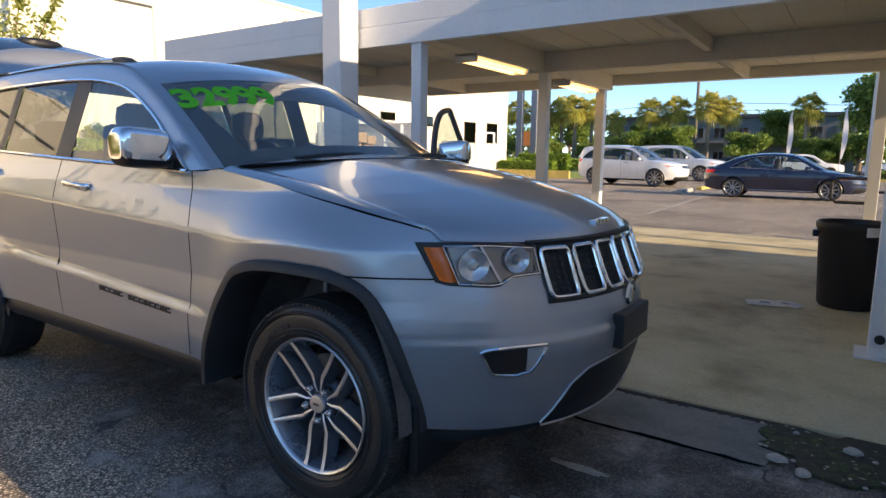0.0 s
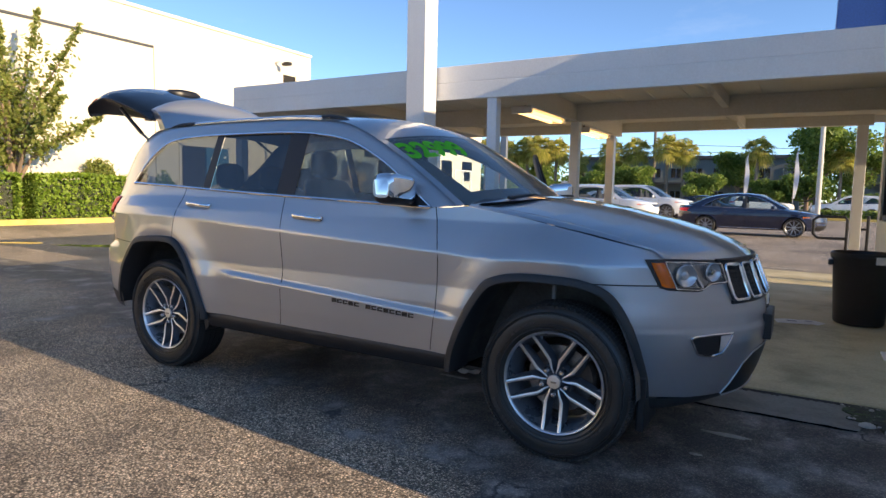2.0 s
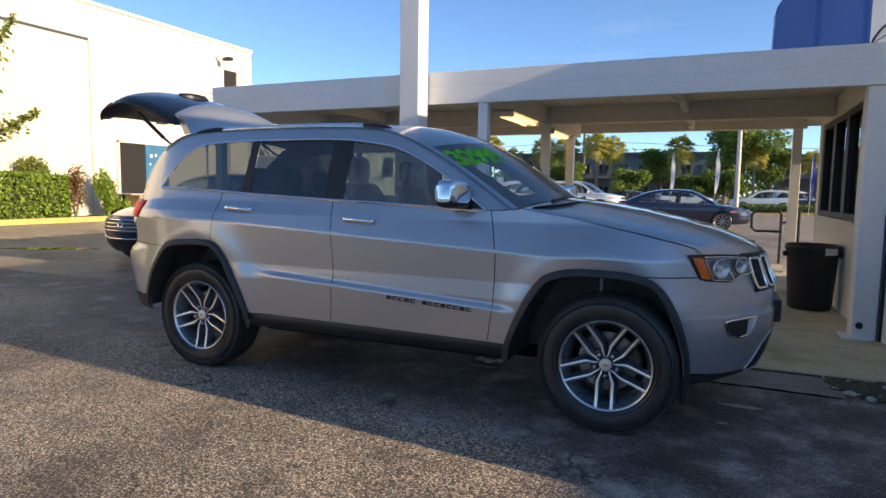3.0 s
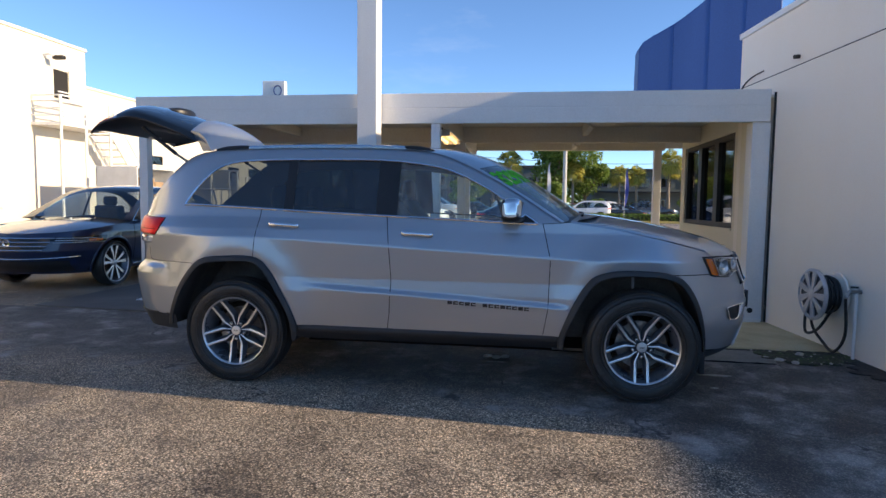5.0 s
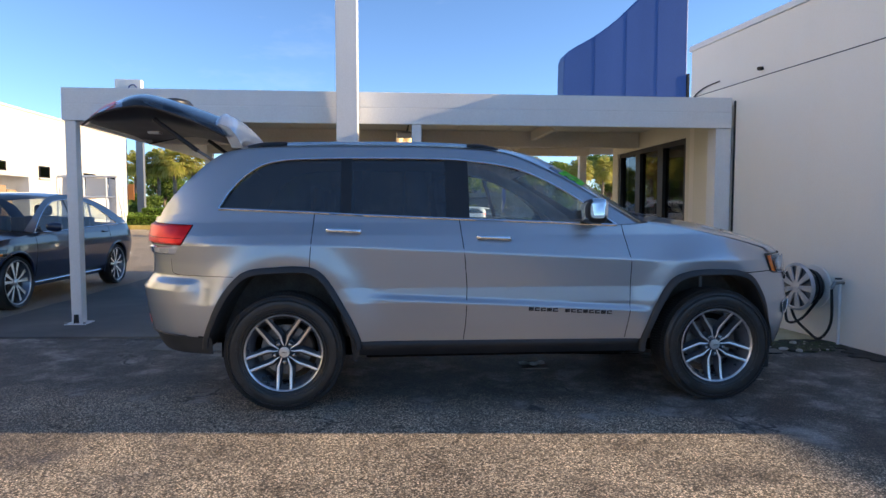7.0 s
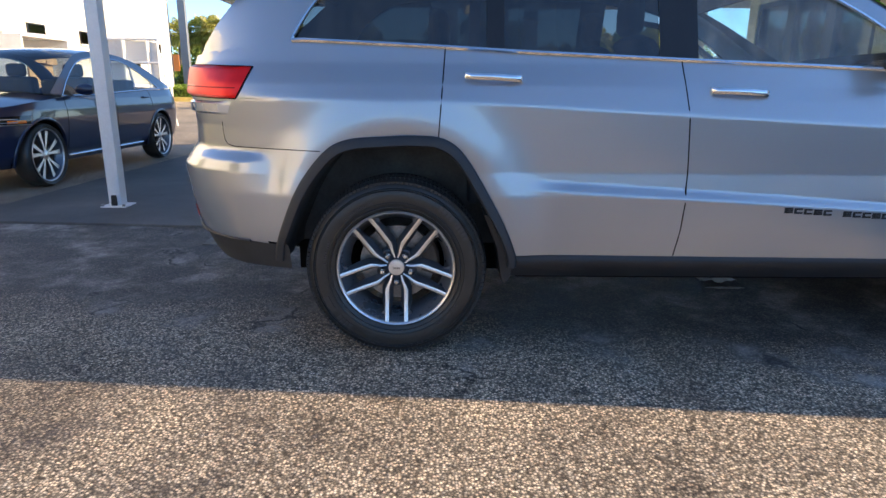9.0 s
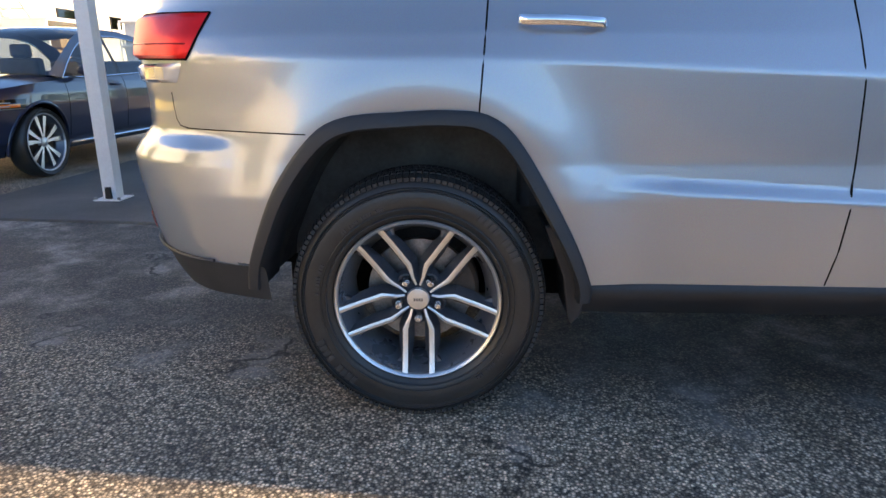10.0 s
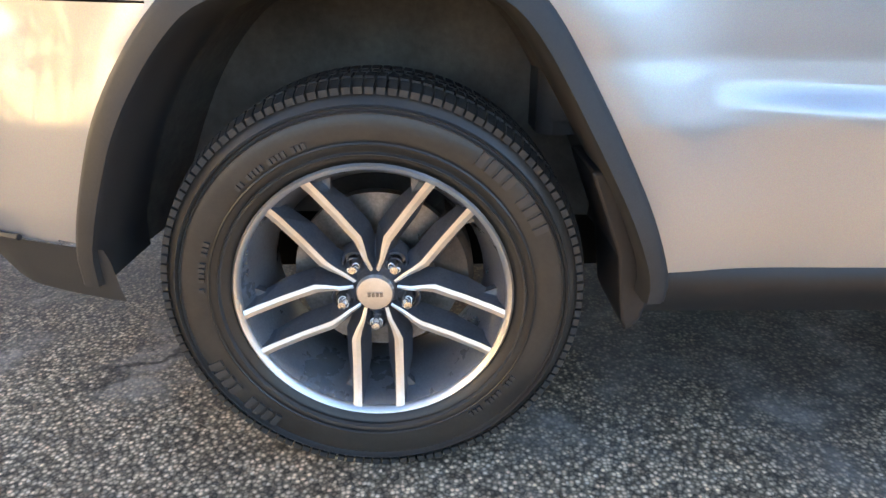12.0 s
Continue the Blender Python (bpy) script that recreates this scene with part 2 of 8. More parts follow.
M_CREAM = surface("cream painted wall", (0.74, 0.69, 0.56), (0.79, 0.745, 0.62), 0.8, 0, 1.2, 80, 0.2)
M_WHITE = surface("white painted metal", (0.74, 0.73, 0.71), (0.82, 0.81, 0.79), 0.5, 0, 1.6, 60, 0.08, 0.002, stretch=(1, 1, 0.5))
M_SOFFIT = surface("painted deck ceiling", (0.68, 0.63, 0.54), (0.76, 0.71, 0.62), 0.7, 0, 1.4, 50, 0.1)
M_BLUE = surface("blue facade panel", (0.016, 0.060, 0.235), (0.026, 0.080, 0.285), 0.5, 0, 0.5, 40, 0.05, stretch=(3, 3, 0.2))
M_DIRT = surface("dark damp dirt", (0.014, 0.013, 0.012), (0.045, 0.040, 0.034), 0.85, 0, 6, 70, 0.7, 0.01, c2=(0.10, 0.09, 0.075))
M_BLACKPL = surface("black plastic", (0.009, 0.009, 0.010), (0.017, 0.017, 0.018), 0.42, 0, 5, 120, 0.1, 0.001)
M_TRIM = surface("grained grey-black trim", (0.020, 0.021, 0.022), (0.033, 0.034, 0.035), 0.55, 0, 4, 300, 0.15, 0.0008)
M_BIN = surface("black bin plastic", (0.010, 0.010, 0.011), (0.02, 0.02, 0.021), 0.42, 0, 3, 90, 0.1, 0.001)
M_DARKFRAME = plain("dark bronze frame", (0.012, 0.011, 0.010), 0.5)
M_SILVER = paint("silver car paint", (0.395, 0.42, 0.447), 0.64, 0.28, 0.10, 0.07)
M_NAVY = paint("dark navy car paint", (0.008, 0.015, 0.048), 0.1, 0.25, 0.03, 0.01)
M_NAVYBLACK = paint("blue-black car paint", (0.006, 0.014, 0.05), 0.0, 0.3, 0.0, 0.01)
M_CARWHITE = paint("white car paint", (0.78, 0.78, 0.77), 0.0, 0.3, 0.02)
M_CARRED = paint("red car paint", (0.35, 0.03, 0.025), 0.2, 0.3, 0.05)
M_CARBLACK = paint("black car paint", (0.012, 0.012, 0.013), 0.2, 0.25, 0.05)
M_CARDBOARD = surface("brown cardboard", (0.28, 0.18, 0.10), (0.40, 0.27, 0.15), 0.85, 0, 4, 60, 0.1, 0.001)
M_LAMPBOWL = plain("grey lamp bowl", (0.30, 0.30, 0.29), 0.2, 0.8)
M_GATEGLASS = plain("dark rear glass", (0.006, 0.008, 0.012), 0.04)
M_CHROME = plain("chrome", (0.86, 0.87, 0.88), 0.06, 1.0)
M_MACHINED = surface("machined aluminium", (0.74, 0.73, 0.71), (0.88, 0.87, 0.85), 0.36, 1.0, 20, 200, 0.05, 0.0005)
M_RIMDARK = surface("dark grey wheel paint", (0.115, 0.125, 0.145), (0.17, 0.18, 0.20), 0.30, 0.6, 12, 200, 0.03, 0.0005, coat=0.5)
M_RIMSILVER = surface("silver wheel paint", (0.42, 0.43, 0.44), (0.55, 0.56, 0.57), 0.3, 0.8, 12, 200, 0.03, 0.0005)
# lighter copy of the dark wheel paint, skylight in the barrel put into colour
M_RIMLIT = surface("dark wheel paint as lit in the barrel", (0.24, 0.26, 0.29), (0.32, 0.34, 0.37), 0.28, 0.7, 12, 200, 0.03, 0.0005)
M_STEEL = surface("brake steel", (0.22, 0.21, 0.20), (0.38, 0.36, 0.34), 0.4, 0.9, 25, 200, 0.1, 0.0005)
M_CAST = surface("rusty cast iron", (0.08, 0.06, 0.05), (0.16, 0.12, 0.09), 0.7, 0.5, 18, 150, 0.3, 0.002)
M_RUBBERGLOSS = plain("moulded sidewall rubber", (0.052, 0.050, 0.048), 0.36)
M_RUBBER = surface("tyre rubber", (0.022, 0.021, 0.019), (0.042, 0.038, 0.033), 0.33, 0, 7, 140, 0.12, 0.001)
M_RUBBERDUST = surface("worn tread rubber", (0.022, 0.022, 0.022), (0.040, 0.038, 0.035), 0.7, 0, 9, 140, 0.15, 0.001)
M_WELL = plain("wheel well liner", (0.005, 0.0048, 0.0046), 0.9)
M_WELL.node_tree.nodes["Principled BSDF"].inputs["Specular IOR Level"].default_value = 0.12
M_LINER = surface("dusty wheel well liner", (0.080, 0.074, 0.067), (0.16, 0.147, 0.130), 0.9, 0, 7, 60, 0.4, 0.004)
M_LINER.node_tree.nodes["Principled BSDF"].inputs["Specular IOR Level"].default_value = 0.15
M_AMBER = plain("amber reflector", (0.98, 0.20, 0.012), 0.2, 0, 0.3)
M_REDLENS = plain("red tail lens", (0.95, 0.005, 0.007), 0.3, 0.35, 0.05)
M_REDDARK = plain("deep red lens", (0.30, 0.008, 0.008), 0.2)
M_CLEARLENS = plain("pale lens", (0.74, 0.74, 0.71), 0.1, 0.4, 1.0)
M_REFLECTOR = plain("lamp reflector", (0.82, 0.83, 0.84), 0.15, 0.7)
M_GREEN = plain("green window paint", (0.26, 1.0, 0.06), 0.7)
M_SEAT = surface("black seat leather", (0.032, 0.032, 0.033), (0.05, 0.05, 0.052), 0.55, 0, 8, 120, 0.1)
M_HEADLINER = plain("pale headliner", (0.48, 0.46, 0.43), 0.9)
M_DASH = surface("dark dashboard plastic", (0.075, 0.075, 0.076), (0.11, 0.11, 0.112), 0.6, 0, 5, 200, 0.1)
M_PAPER = plain("white paper", (0.78, 0.77, 0.74), 0.8)
M_WOOD = surface("cardboard brown", (0.42, 0.27, 0.14), (0.52, 0.35, 0.19), 0.8, 0, 5, 60)
M_DOORBLUE = surface("blue painted door", (0.03, 0.12, 0.24), (0.05, 0.17, 0.30), 0.5, 0, 2, 60)
# near-black base colour stands in for unlit rooms and doorways
M_UNLIT = plain("unlit black", (0.02, 0.018, 0.016), 0.9)
M_FARWALL = surface("grey-green stucco", (0.16, 0.18, 0.17), (0.20, 0.22, 0.21), 0.85, 0, 0.3, 20)
M_FARROOF = surface("dark flat roof edge", (0.05, 0.055, 0.06), (0.08, 0.085, 0.09), 0.8, 0, 0.5, 20)
M_POLEWOOD = surface("weathered pole wood", (0.12, 0.10, 0.08), (0.2, 0.17, 0.14), 0.85, 0, 2, 40, stretch=(4, 4, 0.3))
M_CONCPOLE = surface("pale concrete pole", (0.48, 0.46, 0.42), (0.58, 0.56, 0.52), 0.8, 0, 1, 40)
M_BARK = surface("tree bark", (0.16, 0.11, 0.075), (0.30, 0.22, 0.15), 0.9, 0, 4, 40, 0.6, 0.01, stretch=(1, 1, 0.25))
M_PALMBARK = surface("palm bark", (0.20, 0.16, 0.12), (0.32, 0.27, 0.21), 0.9, 0, 6, 30, 0.6, 0.02, stretch=(0.4, 0.4, 4))
M_MULCH = surface("brown mulch", (0.07, 0.035, 0.02), (0.15, 0.08, 0.045), 0.95, 0, 12, 60, 0.8, 0.02)
M_MOSS = moss()
M_LAWN = surface("lawn soil", (0.05, 0.08, 0.02), (0.09, 0.13, 0.04), 0.95, 0, 3, 40, 0.6, 0.02)
M_LEAF_HEDGE = leaf("hedge leaves", (0.13, 0.22, 0.02), (0.25, 0.37, 0.04), (0.38, 0.48, 0.08))
M_LEAF_TREE = leaf("small tree leaves", (0.13, 0.17, 0.03), (0.23, 0.28, 0.055), (0.38, 0.37, 0.11))
M_LEAF_DRY = leaf("reddish shrub leaves", (0.16, 0.06, 0.03), (0.26, 0.14, 0.06), (0.20, 0.22, 0.07))
M_LEAF_DARK = leaf("dark tree leaves", (0.08, 0.14, 0.022), (0.18, 0.27, 0.045), (0.31, 0.38, 0.08))
M_LEAF_PALM = leaf("palm fronds", (0.26, 0.28, 0.045), (0.48, 0.45, 0.09), (0.62, 0.53, 0.16))
M_TINT = glass("tinted privacy glass", (0.12, 0.14, 0.145), 0.95, 1.8, 0.05)
M_REARGLASS = glass("blue-tinted rear glass", (0.26, 0.31, 0.36), 0.95, 1.9)
M_SIDEGLASS = glass("side window glass", (0.70, 0.84, 0.81), 0.95, 1.75, 0.28)
# high dust value paints a pale veil in place of sky reflections
M_WINDSHIELD = glass("windshield glass", (0.78, 0.89, 0.87), 0.95, 1.85, 0.20)
M_CARGLASS = glass("car window glass", (0.72, 0.78, 0.79), 0.95, 1.65)
M_LENS = glass("clear lamp lens", (0.9, 0.9, 0.9), 0.9, 1.45)
M_SHOPGLASS = glass("shop window glass", (0.50, 0.48, 0.46), 0.95, 1.6)
M_WATER = glass("puddle water", (0.25, 0.24, 0.20), 0.95, 1.33)
M_FLAG = plain("white banner cloth", (0.7, 0.7, 0.72), 0.8)
M_FLAGBLUE = plain("blue banner cloth", (0.05, 0.07, 0.30), 0.8)
M_SIGNPALE = plain("pale sign face", (0.7, 0.71, 0.73), 0.5)
M_SIGNBLUE = plain("blue sign mark", (0.03, 0.06, 0.22), 0.5)
M_GREYSTEEL = plain("grey painted steel", (0.22, 0.235, 0.26), 0.5, 0.3)
M_HOSE = plain("black rubber hose", (0.015, 0.015, 0.016), 0.45)
M_REEL = surface("silver wheel cover plastic", (0.42, 0.43, 0.45), (0.55, 0.56, 0.58), 0.35, 0.3, 10, 100, 0.05)
M_ORANGE = plain("orange sign face", (0.75, 0.25, 0.05), 0.6)
M_REDPOSTER = plain("faded red poster", (0.45, 0.10, 0.08), 0.7)
tube_glow = bpy.data.materials.new("warm lamp tube")
tube_glow.use_nodes = True
tube_glow.node_tree.nodes["Principled BSDF"].inputs["Emission Color"].default_value = (1.0, 0.55, 0.18, 1)
tube_glow.node_tree.nodes["Principled BSDF"].inputs["Emission Strength"].default_value = 1.3
M_TUBE = tube_glow


# ---- building blocks ----
class Geo:
    """Collects faces for one mesh."""

    def prune(self):
        """Drops the points that no face uses."""
        used = sorted({i for f in self.f for i in f})
        at = {v: k for k, v in enumerate(used)}
        self.v, self.f = [self.v[i] for i in used], [tuple(at[i] for i in f) for f in self.f]
        return self

    def __init__(self):
        self.v, self.f = [], []

    def add(self, verts, faces):
        k = len(self.v)
        self.v += [tuple(p) for p in verts]
        self.f += [tuple(k + i for i in f) for f in faces]
        return self

    def box(self, x0, y0, z0, x1, y1, z1, m=None):
        p = [Vector((x, y, z)) for z in (z0, z1) for y in (y0, y1) for x in (x0, x1)]
        if m is not None:
            p = [m @ q for q in p]
        return self.add(p, [(0, 2, 3, 1), (4, 5, 7, 6), (0, 1, 5, 4), (2, 6, 7, 3), (0, 4, 6, 2), (1, 3, 7, 5)])

    def tube(self, pts, r, n=8, cap=True):
        """A round bar along a line of points; r is a number or one for each point."""
        pts = [Vector(p) for p in pts]
        rs = r if isinstance(r, (list, tuple)) else [r] * len(pts)
        rings, up = [], None
        for i, p in enumerate(pts):
            d = (pts[min(i + 1, len(pts) - 1)] - pts[max(i - 1, 0)]).normalized()
            if up is None:
                up = Vector((0, 0, 1)) if abs(d.z) < 0.9 else Vector((1, 0, 0))
            a = d.cross(up).normalized()
            b = a.cross(d)
            up = b
            rings.append([p + rs[i] * (math.cos(t) * a + math.sin(t) * b) for t in (2 * math.pi * j / n for j in range(n))])
        self.loft(rings, True)
        if cap:
            k = len(self.v) - n * len(rings)
            self.f.append(tuple(k + j for j in range(n)))
            self.f.append(tuple(len(self.v) - 1 - j for j in range(n)))
        return self

    def loft(self, rings, closed=False):
        n, k = len(rings[0]), len(self.v)
        for ring in rings:
            self.v += [tuple(p) for p in ring]
        for i in range(len(rings) - 1):
            for j in range(n if closed else n - 1):
                a, b = k + i * n + j, k + i * n + (j + 1) % n
                self.f.append((a, b, b + n, a + n))
        return self

    def grid(self, fn, nu, nv):
        return self.loft([[fn(i / nu, j / nv) for j in range(nv + 1)] for i in range(nu + 1)])

    def lathe(self, prof, centre, n=32, axis="y"):
        """Turns a profile of (radius, offset along the axis) round an axis through centre."""
        c = Vector(centre)
        rings = []
        for r, o in prof:
            ring = []
            for j in range(n):
                t = 2 * math.pi * j / n
                q = {"y": (r * math.cos(t), o, r * math.sin(t)), "z": (r * math.cos(t), r * math.sin(t), o), "x": (o, r * math.cos(t), r * math.sin(t))}[axis]
                ring.append(c + Vector(q))
            rings.append(ring)
        return self.loft(rings, True)

    def prism(self, poly, axis, a, b):
        """A flat outline (two coordinates in order) pushed from a to b along an axis."""
        def at(p, d):
            return {"x": (d, p[0], p[1]), "y": (p[0], d, p[1]), "z": (p[0], p[1], d)}[axis]
        n, k = len(poly), len(self.v)
        self.v += [at(p, a) for p in poly] + [at(p, b) for p in poly]
        self.f += [tuple(k + i for i in range(n)), tuple(k + 2 * n - 1 - i for i in range(n))]
        self.f += [(k + i, k + n + i, k + n + (i + 1) % n, k + (i + 1) % n) for i in range(n)]
        return self

    def move(self, m):
        self.v = [tuple(m @ Vector(p)) for p in self.v]
        return self

    def ob(self, name, material, parent=None, label="", smooth=False, bevel=0.0, angle=35):
        me = bpy.data.meshes.new(name)
        me.from_pydata(self.v, [], self.f)
        bm = bmesh.new()
        bm.from_mesh(me)
        bmesh.ops.recalc_face_normals(bm, faces=bm.faces)
        bm.to_mesh(me)
        bm.free()
        me.materials.append(material)
        if smooth:
            me.polygons.foreach_set("use_smooth", [True] * len(me.polygons))
            me.set_sharp_from_angle(angle=radians(angle))
        ob = new(name, me)
        if bevel:
            k = ob.modifiers.new("edge", "BEVEL")
            k.width, k.segments, k.limit_method, k.angle_limit = bevel, 2, "ANGLE", radians(40)
        if parent is not None:
            ob.parent = parent
        if label:
            tagged(ob, label)
        return ob


def thing(name, label, category, m=None, group="", kind=""):
    e = tagged(new(name), label, category, group, kind)
    e.empty_display_size = 0.1
    if m is not None:
        e.matrix_basis = m
    return e


def spline(pts, n):
    """A smooth line through points, resampled evenly along its length."""
    pts = [np.array(p, float) for p in pts]
    P = [2 * pts[0] - pts[1], *pts, 2 * pts[-1] - pts[-2]]
    out = []
    for i in range(1, len(P) - 2):
        for t in np.linspace(0, 1, 24, endpoint=False):
            a, b, c, d = P[i - 1], P[i], P[i + 1], P[i + 2]
            out.append(0.5 * (2 * b + (c - a) * t + (2 * a - 5 * b + 4 * c - d) * t * t + (3 * b - a - 3 * c + d) * t ** 3))
    out.append(pts[-1])
    out = np.array(out)
    s = np.r_[0, np.cumsum(np.linalg.norm(np.diff(out, axis=0), axis=1))]
    u = np.linspace(0, s[-1], n)
    return [tuple(float(np.interp(q, s, out[:, k])) for k in range(out.shape[1])) for q in u]


def lerp(v, xs, ys):
    return float(np.interp(v, xs, ys))


def leaves(name, material, spots, size, parent=None, label="", aspect=0.5, seed=1, kind=""):
    """Many small leaf blades as one mesh: a bent pair of triangles each."""
    rng = np.random.default_rng(seed)
    spots = np.asarray(spots, float)
    n = len(spots)
    a = rng.normal(size=(n, 3))
    a /= np.linalg.norm(a, axis=1)[:, None]
    b = np.cross(a, rng.normal(size=(n, 3)))
    b /= np.linalg.norm(b, axis=1)[:, None]
    s = size * rng.uniform(0.6, 1.3, (n, 1))
    v = np.stack([spots - a * s, spots + b * s * aspect, spots + a * s, spots - b * s * aspect], 1).reshape(-1, 3)
    g = Geo()
    g.v = [tuple(p) for p in v.tolist()]
    g.f = [(4 * i, 4 * i + 1, 4 * i + 2, 4 * i + 3) for i in range(n)]
    me = bpy.data.meshes.new(name)
    me.from_pydata(g.v, [], g.f)
    me.materials.append(material)
    ob = new(name, me)
    if parent is not None:
        ob.parent = parent
    if label:
        tagged(ob, label)
    if kind:
        tagged(ob, kind=kind)
    return ob


# ---- ground ----
def build_ground():
    g = Geo()
    xs = [-400, -150, -60, -30, -20, -15.2, -13.6, -10, -6, -3, 0, 3, 6, 10, 20, 40, 150, 400]
    ys = [-400, -150, -60, -30, -15, -8, -4, -2, 0, 2, 4, 8, 12, 20, 35, 60, 100, 200, 600]

    def height(x, y):
        return lerp(x, [-15.2, -13.6], [0.22, 0.0])
    g.loft([[(x, y, height(x, y)) for y in ys] for x in xs])
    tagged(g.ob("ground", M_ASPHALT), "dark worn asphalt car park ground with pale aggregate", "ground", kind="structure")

    s = Geo()
    s.prism([(-2.6, 1.52), (1.0, 1.12), (2.0, 0.92), (3.60, 0.92), (3.42, 8.9), (-2.6, 9.2)], "z", -0.05, 0.022)
    tagged(s.ob("pavement", M_SLAB, bevel=0.008), "stained pale concrete slab under the carport", "pavement", kind="structure")
    # west end of the same slab, its shade put into a darker colour
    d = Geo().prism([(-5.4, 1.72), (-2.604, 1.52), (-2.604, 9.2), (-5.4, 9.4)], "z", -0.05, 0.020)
    tagged(d.ob("dark_slab", M_SLABSHADE, bevel=0.008), "concrete slab end by the carport's outer post, painted in shade tone", "pavement", kind="structure")
    w = Geo()
    w.prism([(-3.0, 1.0), (1.4, 0.52), (2.0, 0.42), (2.80, 0.41), (2.84, 0.60), (2.80, 0.78), (2.86, 0.916), (2.0, 0.916), (1.0, 1.115), (-3.0, 1.56)], "z", -0.03, 0.008)
    tagged(w.ob("asphalt_patch", M_PATCH), "lighter worn asphalt strip along the slab edge", "pavement", kind="structure")
    crack = spline([(-1.5, 0.83), (0.5, 0.61), (1.4, 0.515), (1.7, 0.475), (2.05, 0.41), (2.4, 0.415), (2.79, 0.405)], 60)
    rng = random.Random(8)
    tagged(Geo().tube([(x, y + rng.uniform(-0.006, 0.006), 0.004) for x, y in crack], [0.0055 + rng.uniform(-0.003, 0.004) for _ in crack], 5).ob("joint_crack", M_WELL), "dark open crack between asphalt strips", "crack", kind="structure")
    for k, (cx, cy, lx, ly) in enumerate(((2.16, -0.045, 0.13, 0.026), (2.06, -0.41, 0.03, 0.014), (2.46, 0.08, 0.016, 0.008), (0.42, 0.06, 0.10, 0.016))):
        ring = [(cx + lx * (1 + rng.uniform(-0.25, 0.2)) * math.cos(t), cy + ly * (1 + rng.uniform(-0.5, 0.3)) * math.sin(t)) for t in (2 * math.pi * i / 22 for i in range(22))]
        tagged(Geo().prism(ring, "z", -0.01, 0.004).ob("paint_remnant", M_LINE), "worn pale paint remnant on dark asphalt", "marking", "paint remnants", "structure")
    # dirt washed against the slab's edge
    rng = random.Random(14)
    line = spline([(1.75, 0.975), (2.0, 0.905), (2.4, 0.900), (2.82, 0.905)], 70)
    edge = [(x, y + 0.012) for x, y in line] + [(x, y - 0.018 - 0.03 * rng.random() ** 2) for x, y in reversed(line)]
    tagged(Geo().prism(edge, "z", -0.01, 0.012).ob("edge_dirt", M_DIRT), "dark dirt along the concrete slab edge", "dirt", kind="structure")
    m = Geo()
    rng = random.Random(4)
    ring = []
    wav = [(rng.uniform(0, 6.28), 0.30 / k ** 0.9) for k in range(2, 16)]
    for i in range(150):
        t = 2 * math.pi * i / 150
        r = 1 + sum(a * math.sin((k + 2) * t + ph) for k, (ph, a) in enumerate(wav)) * 0.8
        ring.append((3.16 + 0.38 * r * math.cos(t), 0.69 + 0.27 * r * math.sin(t)))
    m.prism([(min(x, 3.55), min(y, 0.97)) for x, y in ring], "z", 0.0, 0.016)
    tagged(m.ob("moss_patch", M_MOSS, smooth=True), "dark damp moss and dirt at the wall foot", "moss", kind="structure")
    for name, pts, wdt, ma, lab in (
        ("parking_line", [(-1.05, 12.2), (-1.68, 25.2)], 0.1, M_LINE, "worn white parking bay line on asphalt"),
        ("parking_line", [(1.2, 9.2), (2.6, 9.7)], 0.1, M_LINE, "worn white parking bay line on asphalt"),
        ("parking_line", [(-6.2, 12.4), (-5.0, 22.0)], 0.1, M_LINE, "worn white parking bay line on asphalt"),
    ):
        (x0, y0), (x1, y1) = pts
        d = Vector((x1 - x0, y1 - y0, 0)).normalized()
        q = Vector((-d.y, d.x, 0)) * wdt / 2
        a, b = Vector((x0, y0, 0)), Vector((x1, y1, 0))
        g = Geo().prism([(p.x, p.y) for p in (a - q, b - q, b + q, a + q)], "z", -0.01, 0.004)
        tagged(g.ob(name, ma), lab, "marking", "parking lines", "structure")
    # wheel stop block in the far bays
    for y0, ma, lab in ((21.6, M_KERB, "bare worn concrete wheel stop"), (25.0, M_YELLOW, "faded yellow concrete wheel stop")):
        w = Geo().box(-2.68, y0, 0, -2.46, y0 + 1.8, 0.13)
        tagged(w.ob("wheel_stop", ma, bevel=0.02), lab, "wheel stop", "wheel stops")


build_ground()


